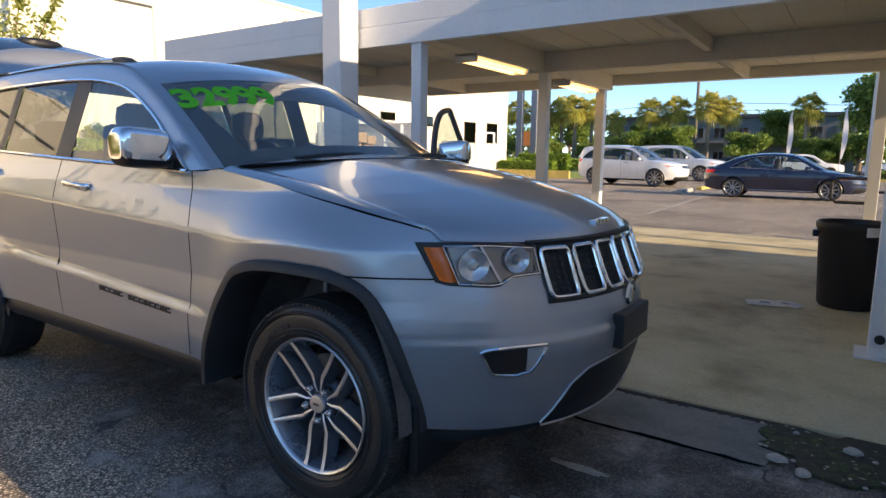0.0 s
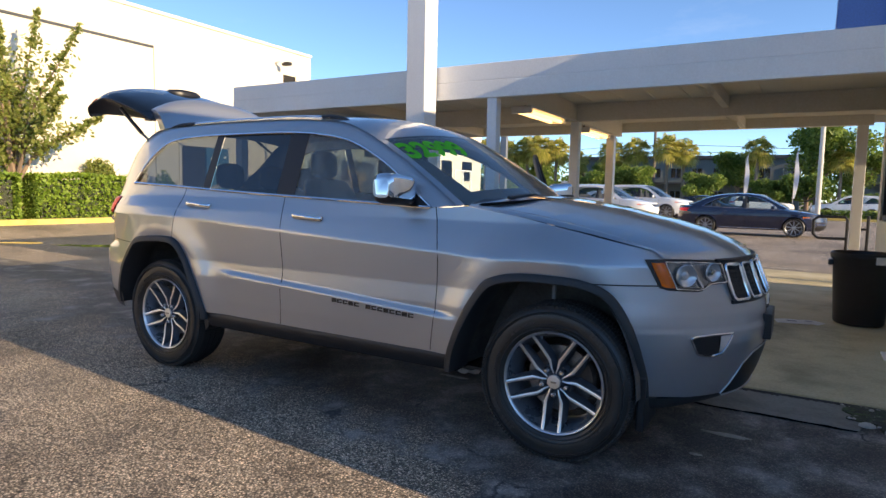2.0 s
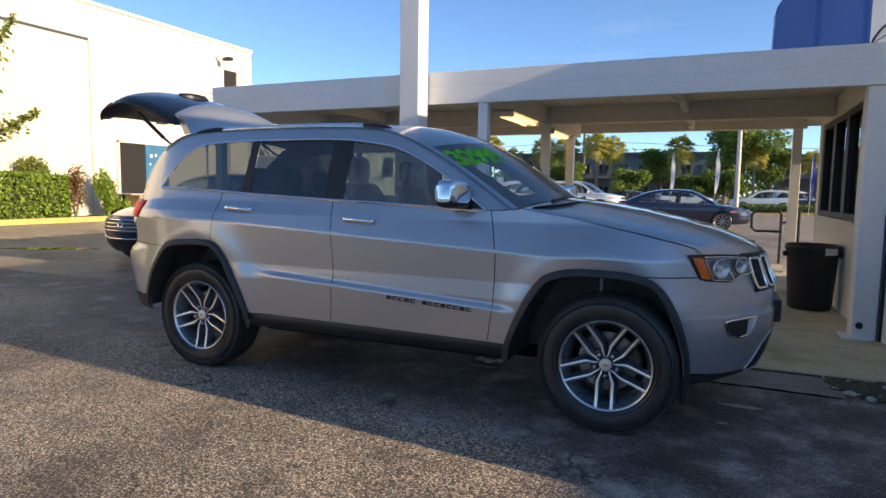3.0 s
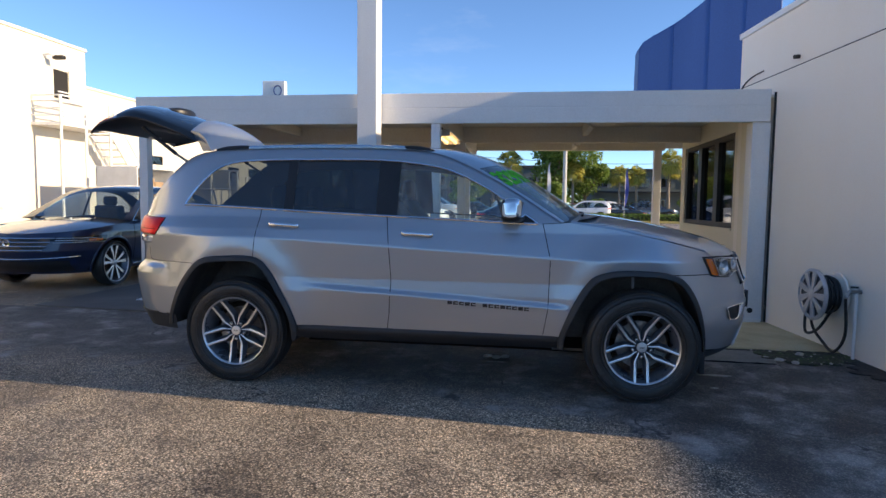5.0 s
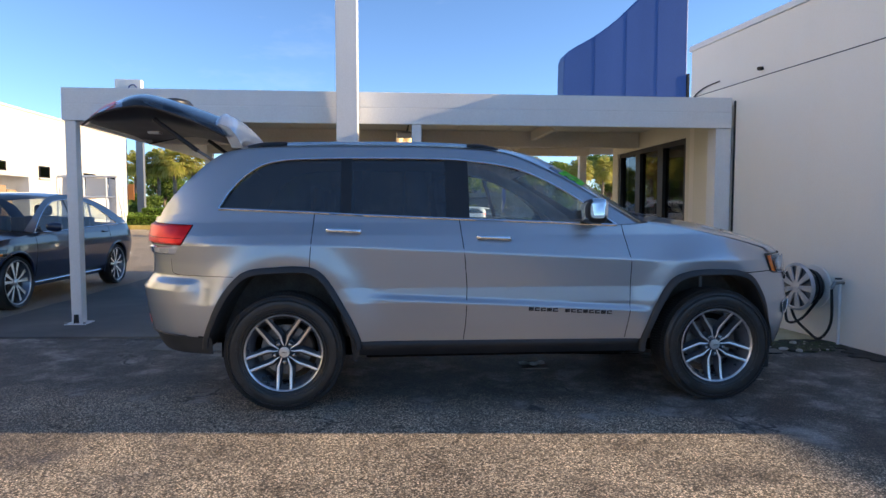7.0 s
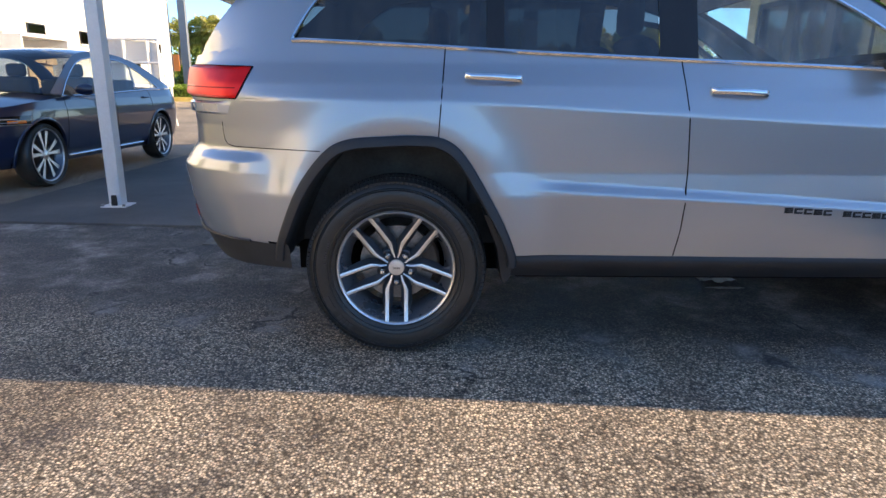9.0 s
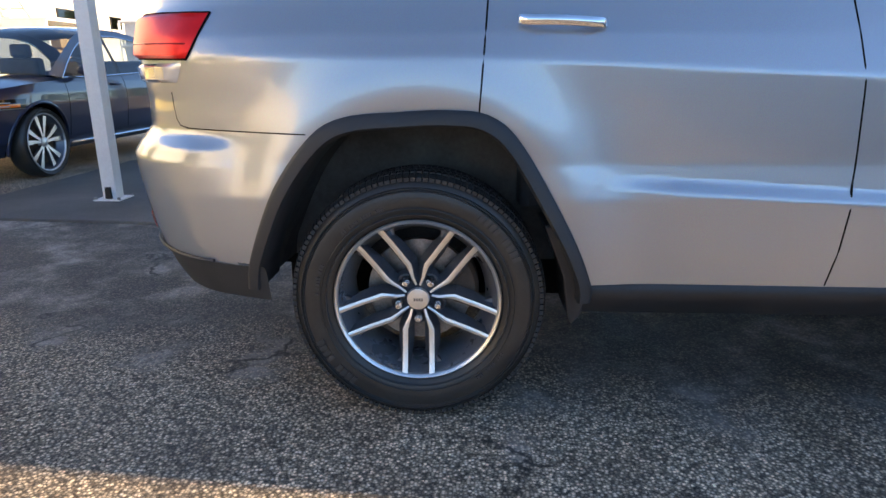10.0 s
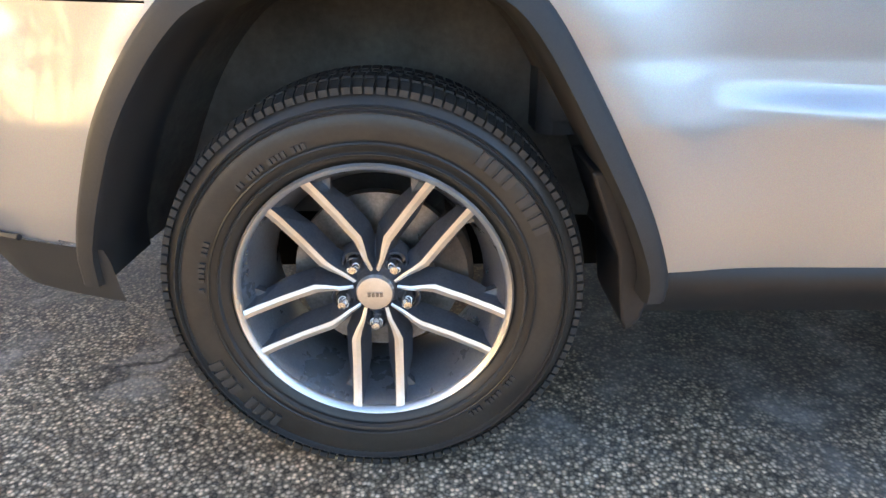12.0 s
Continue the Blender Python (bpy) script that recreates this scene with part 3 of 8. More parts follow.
# ---- carport ----
def build_carport():
    cp = thing("carport", "white painted metal carport with flat roof and square posts", "carport", kind="structure")
    x0, x1, y0, y1, zt = -4.38, 3.33, 2.33, 7.76, 2.655
    g = Geo()
    g.box(x0, y0, 2.482, x1, y0 + 0.06, zt)
    g.box(x0, y0 + 0.004, 2.47, x1, y0 + 0.05, 2.484)
    g.box(x0, y0 - 0.004, 2.295, x1, y0 + 0.06, 2.472)
    g.box(x0, y0 + 0.06, 2.295, x0 + 0.06, y1, zt - 0.002)
    g.ob("fascia", M_WHITE, cp, bevel=0.004)
    g = Geo().box(x0 + 0.06, y1 - 0.06, 2.47, x1 + 2.4, y1, zt)
    g.ob("rear_fascia", M_WHITE, cp, bevel=0.004)
    g = Geo()
    n = 24
    for i in range(n):
        a = x0 + 0.06 + (x1 + 2.3 - x0) * i / n
        b = x0 + 0.06 + (x1 + 2.3 - x0) * (i + 1) / n
        Geo().box(a + 0.006, y0 + 0.06, 2.575, b - 0.006, y1 - 0.06, 2.60).ob("roof_panel", M_SOFFIT, cp)
        Geo().box(a - 0.006, y0 + 0.06, 2.585, a + 0.006, y1 - 0.06, 2.60).ob("panel_joint", M_SOFFIT, cp)
    for y, zb in ((5.08, 2.33), (7.62, 2.42)):
        Geo().box(x0 + 0.06, y - 0.07, zb, x1 - 0.05, y + 0.07, 2.575).ob("beam", M_SOFFIT, cp, bevel=0.006)
    for x, zb in ((-3.2, 2.43), (-0.455, 2.34), (1.52, 2.43)):
        for ya, yb in ((y0 + 0.06, 5.01), (5.15, 7.55)):
            Geo().box(x - 0.04, ya, zb, x + 0.04, yb, 2.573).ob("rafter", M_SOFFIT, cp, bevel=0.005)
    for xx, yy in ((1.52, 3.6), (1.52, 6.4)):
        Geo().tube([(xx - 0.25, yy, 2.56), (xx, yy + 0.02, 2.40), (xx + 0.02, yy + 0.02, 2.40)], 0.015, 6).ob("brace", M_SOFFIT, cp)
    posts = [(-4.30, 2.40, 0.058, 2.295, M_WHITE), (-0.465, 2.40, 0.056, 2.295, M_WHITE), (-0.445, 5.08, 0.062, 2.33, M_WHITE), (-0.62, 7.62, 0.07, 2.42, M_WHITE),
             (-4.3, 7.62, 0.07, 2.42, M_WHITE), (3.15, 7.62, 0.07, 2.42, M_WHITE)]
    for x, y, h, z, ma in posts:
        p = Geo().box(x - h, y - h, 0.0, x + h, y + h, z).ob("post", ma, cp, bevel=0.006)
        Geo().box(x - h - 0.055, y - h - 0.055, 0.018, x + h + 0.055, y + h + 0.055, 0.032).ob("base_plate", M_WHITE, p, bevel=0.003)
        for sx in (-1, 1):
            Geo().lathe([(0.0, 0.05), (0.014, 0.05), (0.014, 0.03)], (x + sx * (h + 0.04), y - h - 0.04, 0.0), 8, "z").ob("bolt", M_STEEL, p)
    # angle brackets at the foot of the outer post
    q = Geo().prism([(-4.325, 0.034), (-4.275, 0.034), (-4.28, 0.13), (-4.32, 0.13)], "y", 2.318, 2.341).ob("foot_bracket", M_DARKFRAME, cp)
    # corner column against the wall
    c = Geo().box(3.155, 2.36, 0.02, 3.35, 2.56, 2.294).ob("corner_column", M_WHITE, cp, bevel=0.006)
    Geo().box(3.085, 2.30, 0.018, 3.32, 2.60, 0.036).ob("base_plate", M_WHITE, c, bevel=0.003)
    Geo().lathe([(0, 0.0), (0.03, 0.0), (0.03, 0.02), (0, 0.02)], (3.215, 2.345, 0.15), 12, "y").ob("cap", M_BLACKPL, c)
    for x, y, dz in ((-0.55, 3.95, -0.09), (-0.74, 6.88, -0.04)):
        lamp = thing("ceiling_lamp", "twin-tube fluorescent fixture glowing warm under carport", "lamp", group="carport lamps")
        Geo().box(x - 0.14, y - 0.62, 2.405 + dz, x + 0.14, y + 0.62, 2.43 + dz).ob("reflector", M_WHITE, lamp, bevel=0.005)
        for d in (-0.07, 0.07):
            Geo().tube([(x + d, y - 0.58, 2.37 + dz), (x + d, y + 0.58, 2.37 + dz)], 0.022, 10).ob("tube", M_TUBE, lamp)
        for d in (-0.6, 0.6):
            Geo().box(x - 0.13, y + d - 0.02, 2.345 + dz, x + 0.13, y + d + 0.02, 2.43 + dz).ob("end_cap", M_WHITE, lamp)
        Geo().tube(spline([(x, y - 0.5, 2.43 + dz), (x + 0.02, y - 0.55, 2.45), (x + 0.03, y - 0.60, 2.58)], 8), 0.012, 6).ob("hanger", M_DARKFRAME, lamp)
    # tall square mast in front of the fascia
    mast = thing("mast", "tall square white painted steel mast by the carport", "mast")
    Geo().box(-1.36, 2.05, 0.03, -1.125, 2.30, 9.0).ob("shaft", M_WHITE, mast, bevel=0.008)
    Geo().box(-1.48, 1.94, 0.0, -0.99, 2.326, 0.03).ob("base_plate", M_WHITE, mast, bevel=0.004)


build_carport()


# ---- low building beside the car ----
def build_low_building():
    X, T = 3.38, 3.50
    b = thing("wall_east", "plain off-white stucco side wall of a low building", "wall", kind="structure")
    g = Geo().box(X, -1.746, 0, 13.4, 3.30, T - 0.06)
    g.ob("stucco_wall", M_GREYWALL, b, bevel=0.01)
    Geo().box(X - 0.02, -1.75, T - 0.06, 13.43, 3.33, T + 0.01).ob("coping", M_WHITE, b, bevel=0.006)
    Geo().box(X - 0.004, -1.746, 2.817, X + 0.01, 3.30, 2.826).ob("score_line", M_FARROOF, b)
    Geo().box(X - 0.020, 2.334, 0.02, X + 0.001, 2.348, 2.62).ob("corner_strip", M_DARKFRAME, b)
    # window wall under the carport
    w = thing("wall_window", "cream painted wall with dark-framed shop windows", "wall", kind="structure")
    x = 3.30
    Geo().box(x, 2.57, 0, x + 0.2, 3.42, 2.66).ob("pier", M_CREAM, w)
    Geo().box(x, 3.42, 0, x + 0.2, 6.0, 1.05).ob("sill_wall", M_CREAM, w)
    Geo().box(x, 3.42, 2.31, x + 0.2, 6.0, 2.66).ob("lintel", M_CREAM, w)
    Geo().box(x, 6.0, 0, x + 0.2, 6.25, 2.66).ob("pier", M_CREAM, w)
    Geo().box(x + 0.2, 2.57, 2.60, 13, 6.25, 2.70).ob("roof", M_GREYWALL, w)
    Geo().box(x + 3.0, 2.57, 0, x + 3.1, 6.25, 2.6).ob("room_wall", M_UNLIT, w)
    Geo().box(x + 0.2, 6.15, 0, x + 3.0, 6.25, 2.6).ob("room_wall", M_UNLIT, w)
    Geo().box(x + 0.2, 2.6, 0.0, x + 3.0, 6.15, 0.05).ob("room_floor", M_UNLIT, w)
    win = thing("window_1", "dark bronze framed shop window with tinted panes", "window", kind="structure")
    for z0, z1 in ((1.05, 1.12), (2.24, 2.31)):
        Geo().box(x + 0.03, 3.42, z0, x + 0.13, 6.0, z1).ob("window_frame", M_DARKFRAME, win)
    ys = [3.42, 4.28, 5.14, 6.0]
    for i, y in enumerate(ys):
        Geo().box(x + 0.02, y - (0.09 if i else 0), 1.12, x + 0.14, y + (0.09 if i < 3 else 0), 2.24).ob("mullion", M_DARKFRAME, win)
    for a, c in zip(ys, ys[1:]):
        o = Geo().box(x + 0.07, a + 0.08, 1.12, x + 0.076, c - 0.08, 2.24).ob("pane", M_SHOPGLASS, win)
        o.visible_shadow = False
    Geo().box(x - 0.02, 3.42, 1.02, x + 0.03, 6.0, 1.05).ob("window_sill", M_CREAM, win)
    po = Geo()
    po.prism([(4.71 + 0.24 * math.cos(t), 1.75 + 0.40 * math.sin(t)) for t in (2 * math.pi * i / 24 for i in range(24))], "x", x + 0.082, x + 0.086)
    tagged(po.ob("poster", M_REDPOSTER), "faded red oval poster behind shop window", "poster")
    # wall fittings
    v = thing("vent_pipe", "short dark vent stub on stucco wall", "vent")
    Geo().tube([(X + 0.02, 1.90, 2.91), (X - 0.06, 1.88, 2.90)], 0.022, 10).ob("stub", M_DARKFRAME, v)
    c = thing("cable_loop", "black cable rising from carport roof along wall", "cable")
    Geo().tube(spline([(3.29, 3.26, 2.70), (3.285, 3.237, 2.79), (3.295, 3.12, 2.86), (3.315, 2.93, 2.905), (3.345, 2.66, 2.92)], 12), 0.009, 6).ob("cable", M_HOSE, c)
    # hose reel made of a wheel cover on a bracket
    r = thing("hose_reel", "garden hose wound on silver wheel cover reel on wall", "hose reel")
    yc, zc = 0.99, 0.54
    Geo().lathe([(0.0, 0.0), (0.10, 0.0), (0.10, -0.21), (0.0, -0.21)], (X, yc, zc), 20, "x").ob("drum", M_GREYSTEEL, r, smooth=True)
    Geo().lathe([(0.0, -0.02), (0.215, -0.02), (0.22, -0.03), (0.215, -0.04), (0.0, -0.04)], (X, yc, zc), 36, "x").ob("back_disc", M_GREYWALL, r, smooth=True)
    Geo().lathe([(0.215, -0.18), (0.235, -0.17), (0.24, -0.185), (0.215, -0.20), (0.205, -0.19), (0.215, -0.18)], (X - 0.05, yc, zc), 36, "x").ob("cover_ring", M_REEL, r, smooth=True)
    Geo().lathe([(0.0, -0.205), (0.045, -0.20), (0.05, -0.18), (0.0, -0.175)], (X - 0.05, yc, zc), 20, "x").ob("cover_hub", M_REEL, r, smooth=True)
    for i in range(9):
        t = 2 * math.pi * i / 9 + 0.2
        m = Matrix.Translation((X - 0.24, yc, zc)) @ Matrix.Rotation(t, 4, "X")
        Geo().prism([(-0.018, 0.03), (0.018, 0.03), (0.034, 0.222), (-0.034, 0.222)], "x", -0.008, 0.008).move(m).ob("spoke", M_REEL, r, bevel=0.003)
    Geo().lathe([(0.0, -0.172), (0.21, -0.172), (0.21, -0.168), (0, -0.168)], (X - 0.05, yc, zc), 30, "x").ob("cover_back", M_RIMDARK, r)
    for k in range(4):
        ring = [(X - 0.07 - 0.036 * k, yc + (0.155 + 0.012 * (k % 2)) * math.cos(t), zc + (0.155 + 0.012 * (k % 2)) * math.sin(t)) for t in (2 * math.pi * i / 30 for i in range(31))]
        Geo().tube(ring, 0.014, 8, False).ob("hose_loop", M_HOSE, r, smooth=True)
    Geo().tube(spline([(X - 0.14, yc + 0.20, 0.42), (X - 0.15, yc + 0.12, 0.22), (X - 0.14, yc - 0.05, 0.10), (X - 0.13, yc - 0.20, 0.05), (X - 0.10, yc - 0.30, 0.22), (X - 0.13, yc - 0.33, 0.55)], 40), 0.013, 8).ob("hose_tail", M_HOSE, r, smooth=True)
    Geo().tube(spline([(X - 0.17, yc + 0.22, 0.36), (X - 0.19, yc + 0.16, 0.16), (X - 0.18, yc - 0.02, 0.22), (X - 0.17, yc - 0.2, 0.42)], 24), 0.013, 8).ob("hose_tail", M_HOSE, r, smooth=True)
    t = thing("water_tap", "small wall tap with standing pipe", "tap")
    Geo().tube([(X - 0.04, 0.66, 0.0), (X - 0.04, 0.66, 0.60)], 0.014, 8).ob("pipe", M_WHITE, t)
    Geo().tube([(X, 0.66, 0.61), (X - 0.10, 0.66, 0.61), (X - 0.13, 0.66, 0.56)], 0.017, 8).ob("spout", M_STEEL, t)
    Geo().lathe([(0, 0.0), (0.03, 0.0), (0.03, 0.012), (0, 0.012)], (X - 0.06, 0.66, 0.645), 10, "z").ob("handwheel", M_DARKFRAME, t)
    d = thing("drain_pipe", "white plastic drain pipe bent at the wall foot", "pipe")
    Geo().tube(spline([(X - 0.03, -0.17, 0.64), (X - 0.03, -0.17, 0.3), (X - 0.04, -0.16, 0.12), (X - 0.12, -0.08, 0.035)], 16), 0.03, 10).ob("pipe", M_WHITE, d, smooth=True)
    Geo().tube([(X, -0.17, 0.62), (X - 0.05, -0.17, 0.62)], 0.012, 8).ob("clip", M_STEEL, d)
    askew = Matrix.Translation((3.38, 2.4, 0)) @ Matrix.Rotation(radians(5.8), 4, "Z") @ Matrix.Translation((-3.38, -2.4, 0))
    for ob in (b, v, r, t, d):
        ob.matrix_basis = askew @ ob.matrix_basis
    # dirt washed up along the wall foot
    edge = []
    rg = random.Random(31)
    for i in range(90):
        y = -1.7 + 2.75 * i / 89
        w = 0.20 + 0.07 * math.sin(i * 0.33) + 0.04 * math.sin(i * 1.1 + 2) + rg.uniform(-0.03, 0.03)
        edge.append((3.38 + (2.4 - y) * 0.1016 - max(0.05, w), y))
    back = [(3.38 + (2.4 - y) * 0.1016 + 0.01, y) for y in (1.05, -1.7)]
    dirt = Geo().prism(edge + back, "z", -0.02, 0.012)
    tagged(dirt.ob("dirt_strip", M_DIRT), "dark damp dirt along the stucco wall foot", "dirt", kind="structure")
    # kerb stones and debris at wall foot
    rng = random.Random(7)
    for i in range(18):
        k = Geo()
        s = rng.choice((0.007, 0.010, 0.012, 0.016, 0.034))
        ring = [(s * (1 + rng.uniform(-0.3, 0.3)) * math.cos(a), s * 0.8 * math.sin(a)) for a in (2 * math.pi * j / 8 for j in range(8))]
        px, py = rng.uniform(2.7, 3.4), rng.uniform(0.36, 0.90)
        k.loft([[(px + u * f, py + v * f, 0.02 + h) for u, v in ring] for f, h in ((1, 0), (0.95, s * 0.4), (0.5, s * 0.7), (0.02, s * 0.75))], True)
        tagged(k.ob("stone", M_KERB, smooth=True), "small pale broken stone on damp ground", "stone", "loose stones")


build_low_building()


def build_back_wall():
    """Unseen plain pale blocks, added on the sides the walk turns away from, to close the place for reflections and
    shade.
    """
    # unseen block, added for the low horizon band in the car's reflections
    b = thing("wall_south", "unseen pale block added to close the yard in reflections", "building", kind="structure")
    Geo().box(-60, -78, 0, 40, -66, 4.6).ob("stucco_wall", M_GREYWALL, b)
    # unseen block, its height set to cast the ground shade east of the car
    e = thing("building_east", "unseen pale block added to shade the yard's east ground", "building", kind="structure")
    Geo().box(14.25, -60, 0, 26, 3.2, 3.82).ob("stucco_wall", M_GREYWALL, e)


build_back_wall()


# ---- blue curved sign tower behind the carport ----
def build_tower():
    t = thing("sign_tower", "tall blue curved facade panel rising behind carport", "facade")
    prof = [(2.70, 2.656), (2.70, 3.9), (2.71, 4.25)] + [(2.70 + 0.22 * (1 - math.cos(a)), 4.25 + 0.30 * math.sin(a)) for a in np.linspace(0.2, 1.3, 7)]
    prof += spline([(2.95, 4.60), (3.4, 4.86), (3.9, 5.25), (4.4, 5.72), (4.8, 6.0), (5.1, 6.08)], 14) + [(5.25, 5.95), (5.28, 5.6), (5.28, 2.656)]
    g = Geo().prism(prof, "y", 7.50, 7.95)
    g.ob("panel", M_BLUE, t, bevel=0.02)
    for x in (3.35, 4.0, 4.65):
        Geo().box(x - 0.006, 7.494, 2.6, x + 0.006, 7.503, lerp(x, [2.95, 3.4, 3.9, 4.4, 4.8], [4.58, 4.84, 5.23, 5.70, 5.98])).ob("panel_joint", M_BLUE, t)
    Geo().box(5.282, 7.48, 2.656, 5.33, 7.97, 4.1).ob("side_frame", M_DARKFRAME, t)


build_tower()


# ---- white warehouse along the lot ----
def build_warehouse():
    X, Y1, T = -17.0, 17.75, 7.15
    b = thing("warehouse", "large plain white two-storey warehouse with outside stair", "building")
    Geo().box(-45, -22, 0, X, Y1, T).ob("wall", M_WHITEWALL, b, bevel=0.03)
    Geo().box(-45, -22, T, X + 0.05, Y1 + 0.05, T + 0.12).ob("coping", M_WHITEWALL, b, bevel=0.02)
    for y0, y1 in ((-6.5, 2.1), (2.9, 9.95)):
        Geo().box(X, y0, 5.98, X + 0.035, y1, 6.06).ob("score_line", M_FARROOF, b)
    for y in (2.5, 9.95):
        Geo().box(X, y, 0.2, X + 0.06, y + 0.32, 6.0).ob("pilaster", M_WHITEWALL, b, bevel=0.01)
    # lower wing
    Geo().box(-45, Y1, 0, X - 0.1, 35.1, 5.75).ob("low_wing_wall", M_WHITEWALL, b, bevel=0.03)
    Geo().box(-45, Y1, 5.75, X - 0.05, 35.15, 5.85).ob("low_wing_coping", M_WHITEWALL, b, bevel=0.02)
    for y, z0, z1, w in ((22.4, 3.0, 3.42, 1.15), (25.9, 2.85, 3.4, 0.9), (30.3, 2.06, 3.32, 1.3), (33.0, 2.08, 3.36, 1.35)):
        win = Geo().box(X - 0.12, y - w / 2, z0, X - 0.06, y + w / 2, z1).ob("window", M_DARKFRAME, b)
        Geo().box(X - 0.055, y - w / 2 + 0.06, z0 + 0.05, X - 0.05, y + w / 2 - 0.06, z1 - 0.05).ob("pane", M_SHOPGLASS, win)
        Geo().box(X - 0.1, y - w / 2 - 0.05, z0 - 0.07, X + 0.02, y + w / 2 + 0.05, z0).ob("sill", M_WHITEWALL, win)
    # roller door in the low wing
    rd = Geo().box(X - 0.12, 20.2, 0.0, X - 0.07, 21.7, 2.7).ob("dock_door", M_UNLIT, b)
    # double doorway, one leaf open
    d = thing("door_1", "blue painted steel door leaf beside an open dark doorway", "door", kind="structure")
    # flat near-black box painted as the unlit doorway
    Geo().box(X - 0.02, 11.0, 0.62, X + 0.03, 12.0, 2.78).ob("opening", M_UNLIT, d)
    Geo().box(X - 0.01, 12.02, 0.55, X + 0.07, 13.05, 2.78).ob("leaf", M_DOORBLUE, d, bevel=0.006)
    rng = random.Random(2)
    for i in range(10):
        y, z = 12.15 + rng.random() * 0.7, 1.7 + rng.random() * 0.75
        s = rng.uniform(0.04, 0.12)
        Geo().box(X + 0.071, y, z, X + 0.075, y + s, z + s * 1.2).ob("sticker", M_PAPER, d)
    Geo().box(X + 0.07, 12.94, 1.52, X + 0.12, 13.0, 1.72).ob("handle", M_STEEL, d)
    for y in (10.93, 13.07):
        Geo().box(X - 0.01, y - 0.05, 0.5, X + 0.05, y + 0.05, 2.85).ob("jamb", M_WHITEWALL, d)
    Geo().box(X - 0.01, 10.88, 2.79, X + 0.05, 13.12, 2.86).ob("head", M_WHITEWALL, d)
    w = thing("wooden_crate", "brown plywood crate with pale plank top by doorway", "crate")
    Geo().box(X + 0.2, 11.0, 0.25, X + 0.9, 12.0, 0.98).ob("crate", M_WOOD, w, bevel=0.01)
    Geo().box(X + 0.1, 10.6, 0.98, X + 1.0, 12.5, 1.03).ob("plank", M_KERB, w, bevel=0.006)
    # high doorway with balcony and stair
    Geo().box(X - 0.01, 16.05, 5.1, X + 0.02, 16.75, 6.15).ob("upper_doorway", M_UNLIT, b)
    Geo().box(X, 16.78, 5.0, X + 0.05, 17.45, 6.2).ob("upper_door_leaf", M_CREAM, b)
    st = thing("outside_stair", "white painted steel stair and landing on warehouse wall", "stair")
    Geo().box(X, 14.9, 3.95, X + 1.2, 17.6, 4.05).ob("landing", M_WHITE, st)
    for y in (14.95, 17.55):
        Geo().tube([(X + 1.15, y, 0), (X + 1.15, y, 5.0)], 0.05, 8).ob("landing_post", M_WHITE, st)
    Geo().tube([(X + 1.15, 16.2, 0), (X + 1.15, 16.2, 4.0)], 0.05, 8).ob("landing_post", M_WHITE, st)
    for z in (4.3, 4.55, 4.8, 5.0):
        Geo().tube([(X + 1.15, 14.95, z), (X + 1.15, 16.4, z)], 0.03, 6).ob("rail", M_WHITE, st)
        Geo().tube([(X, 14.95, z), (X + 1.15, 14.95, z)], 0.03, 6).ob("rail", M_WHITE, st)
    for z in (5.05, 5.3):
        Geo().tube([(X + 0.3, 15.9, z), (X + 0.3, 17.5, z)], 0.025, 6).ob("upper_rail", M_WHITE, st)
    for i in range(14):
        y, z = 17.6 + i * 0.24, 3.9 - i * 0.27
        Geo().box(X + 0.2, y, z - 0.04, X + 1.15, y + 0.28, z).ob("tread", M_WHITE, st)
    for xx in (0.2, 1.15):
        Geo().tube([(X + xx, 17.6, 3.85), (X + xx, 21.0, 0.1)], 0.06, 6).ob("stringer", M_WHITE, st)
    Geo().tube([(X + 1.15, 17.6, 4.9), (X + 1.15, 21.0, 1.1)], 0.03, 6).ob("handrail", M_WHITE, st)
    a = thing("wall_camera", "small white security camera on warehouse wall", "camera")
    Geo().tube([(X, 15.6, 6.55), (X + 0.25, 15.6, 6.6), (X + 0.45, 15.75, 6.5)], 0.05, 8).ob("arm", M_WHITE, a)
    Geo().box(X + 0.3, 15.65, 6.42, X + 0.7, 15.85, 6.55).ob("housing", M_DARKFRAME, a, bevel=0.01)
    # far doorless cabinets and frames beside the wing
    k = thing("white_rack", "white steel mesh frame standing beside the low wing", "rack")
    for y in (27.6, 28.6, 29.6):
        Geo().tube([(X + 2.0, y, 0), (X + 2.0, y, 2.6)], 0.06, 6).ob("upright", M_WHITE, k)
    for z in (0.4, 1.3, 2.6):
        Geo().tube([(X + 2.0, 27.6, z), (X + 2.0, 29.6, z)], 0.05, 6).ob("rail", M_WHITE, k)


build_warehouse()


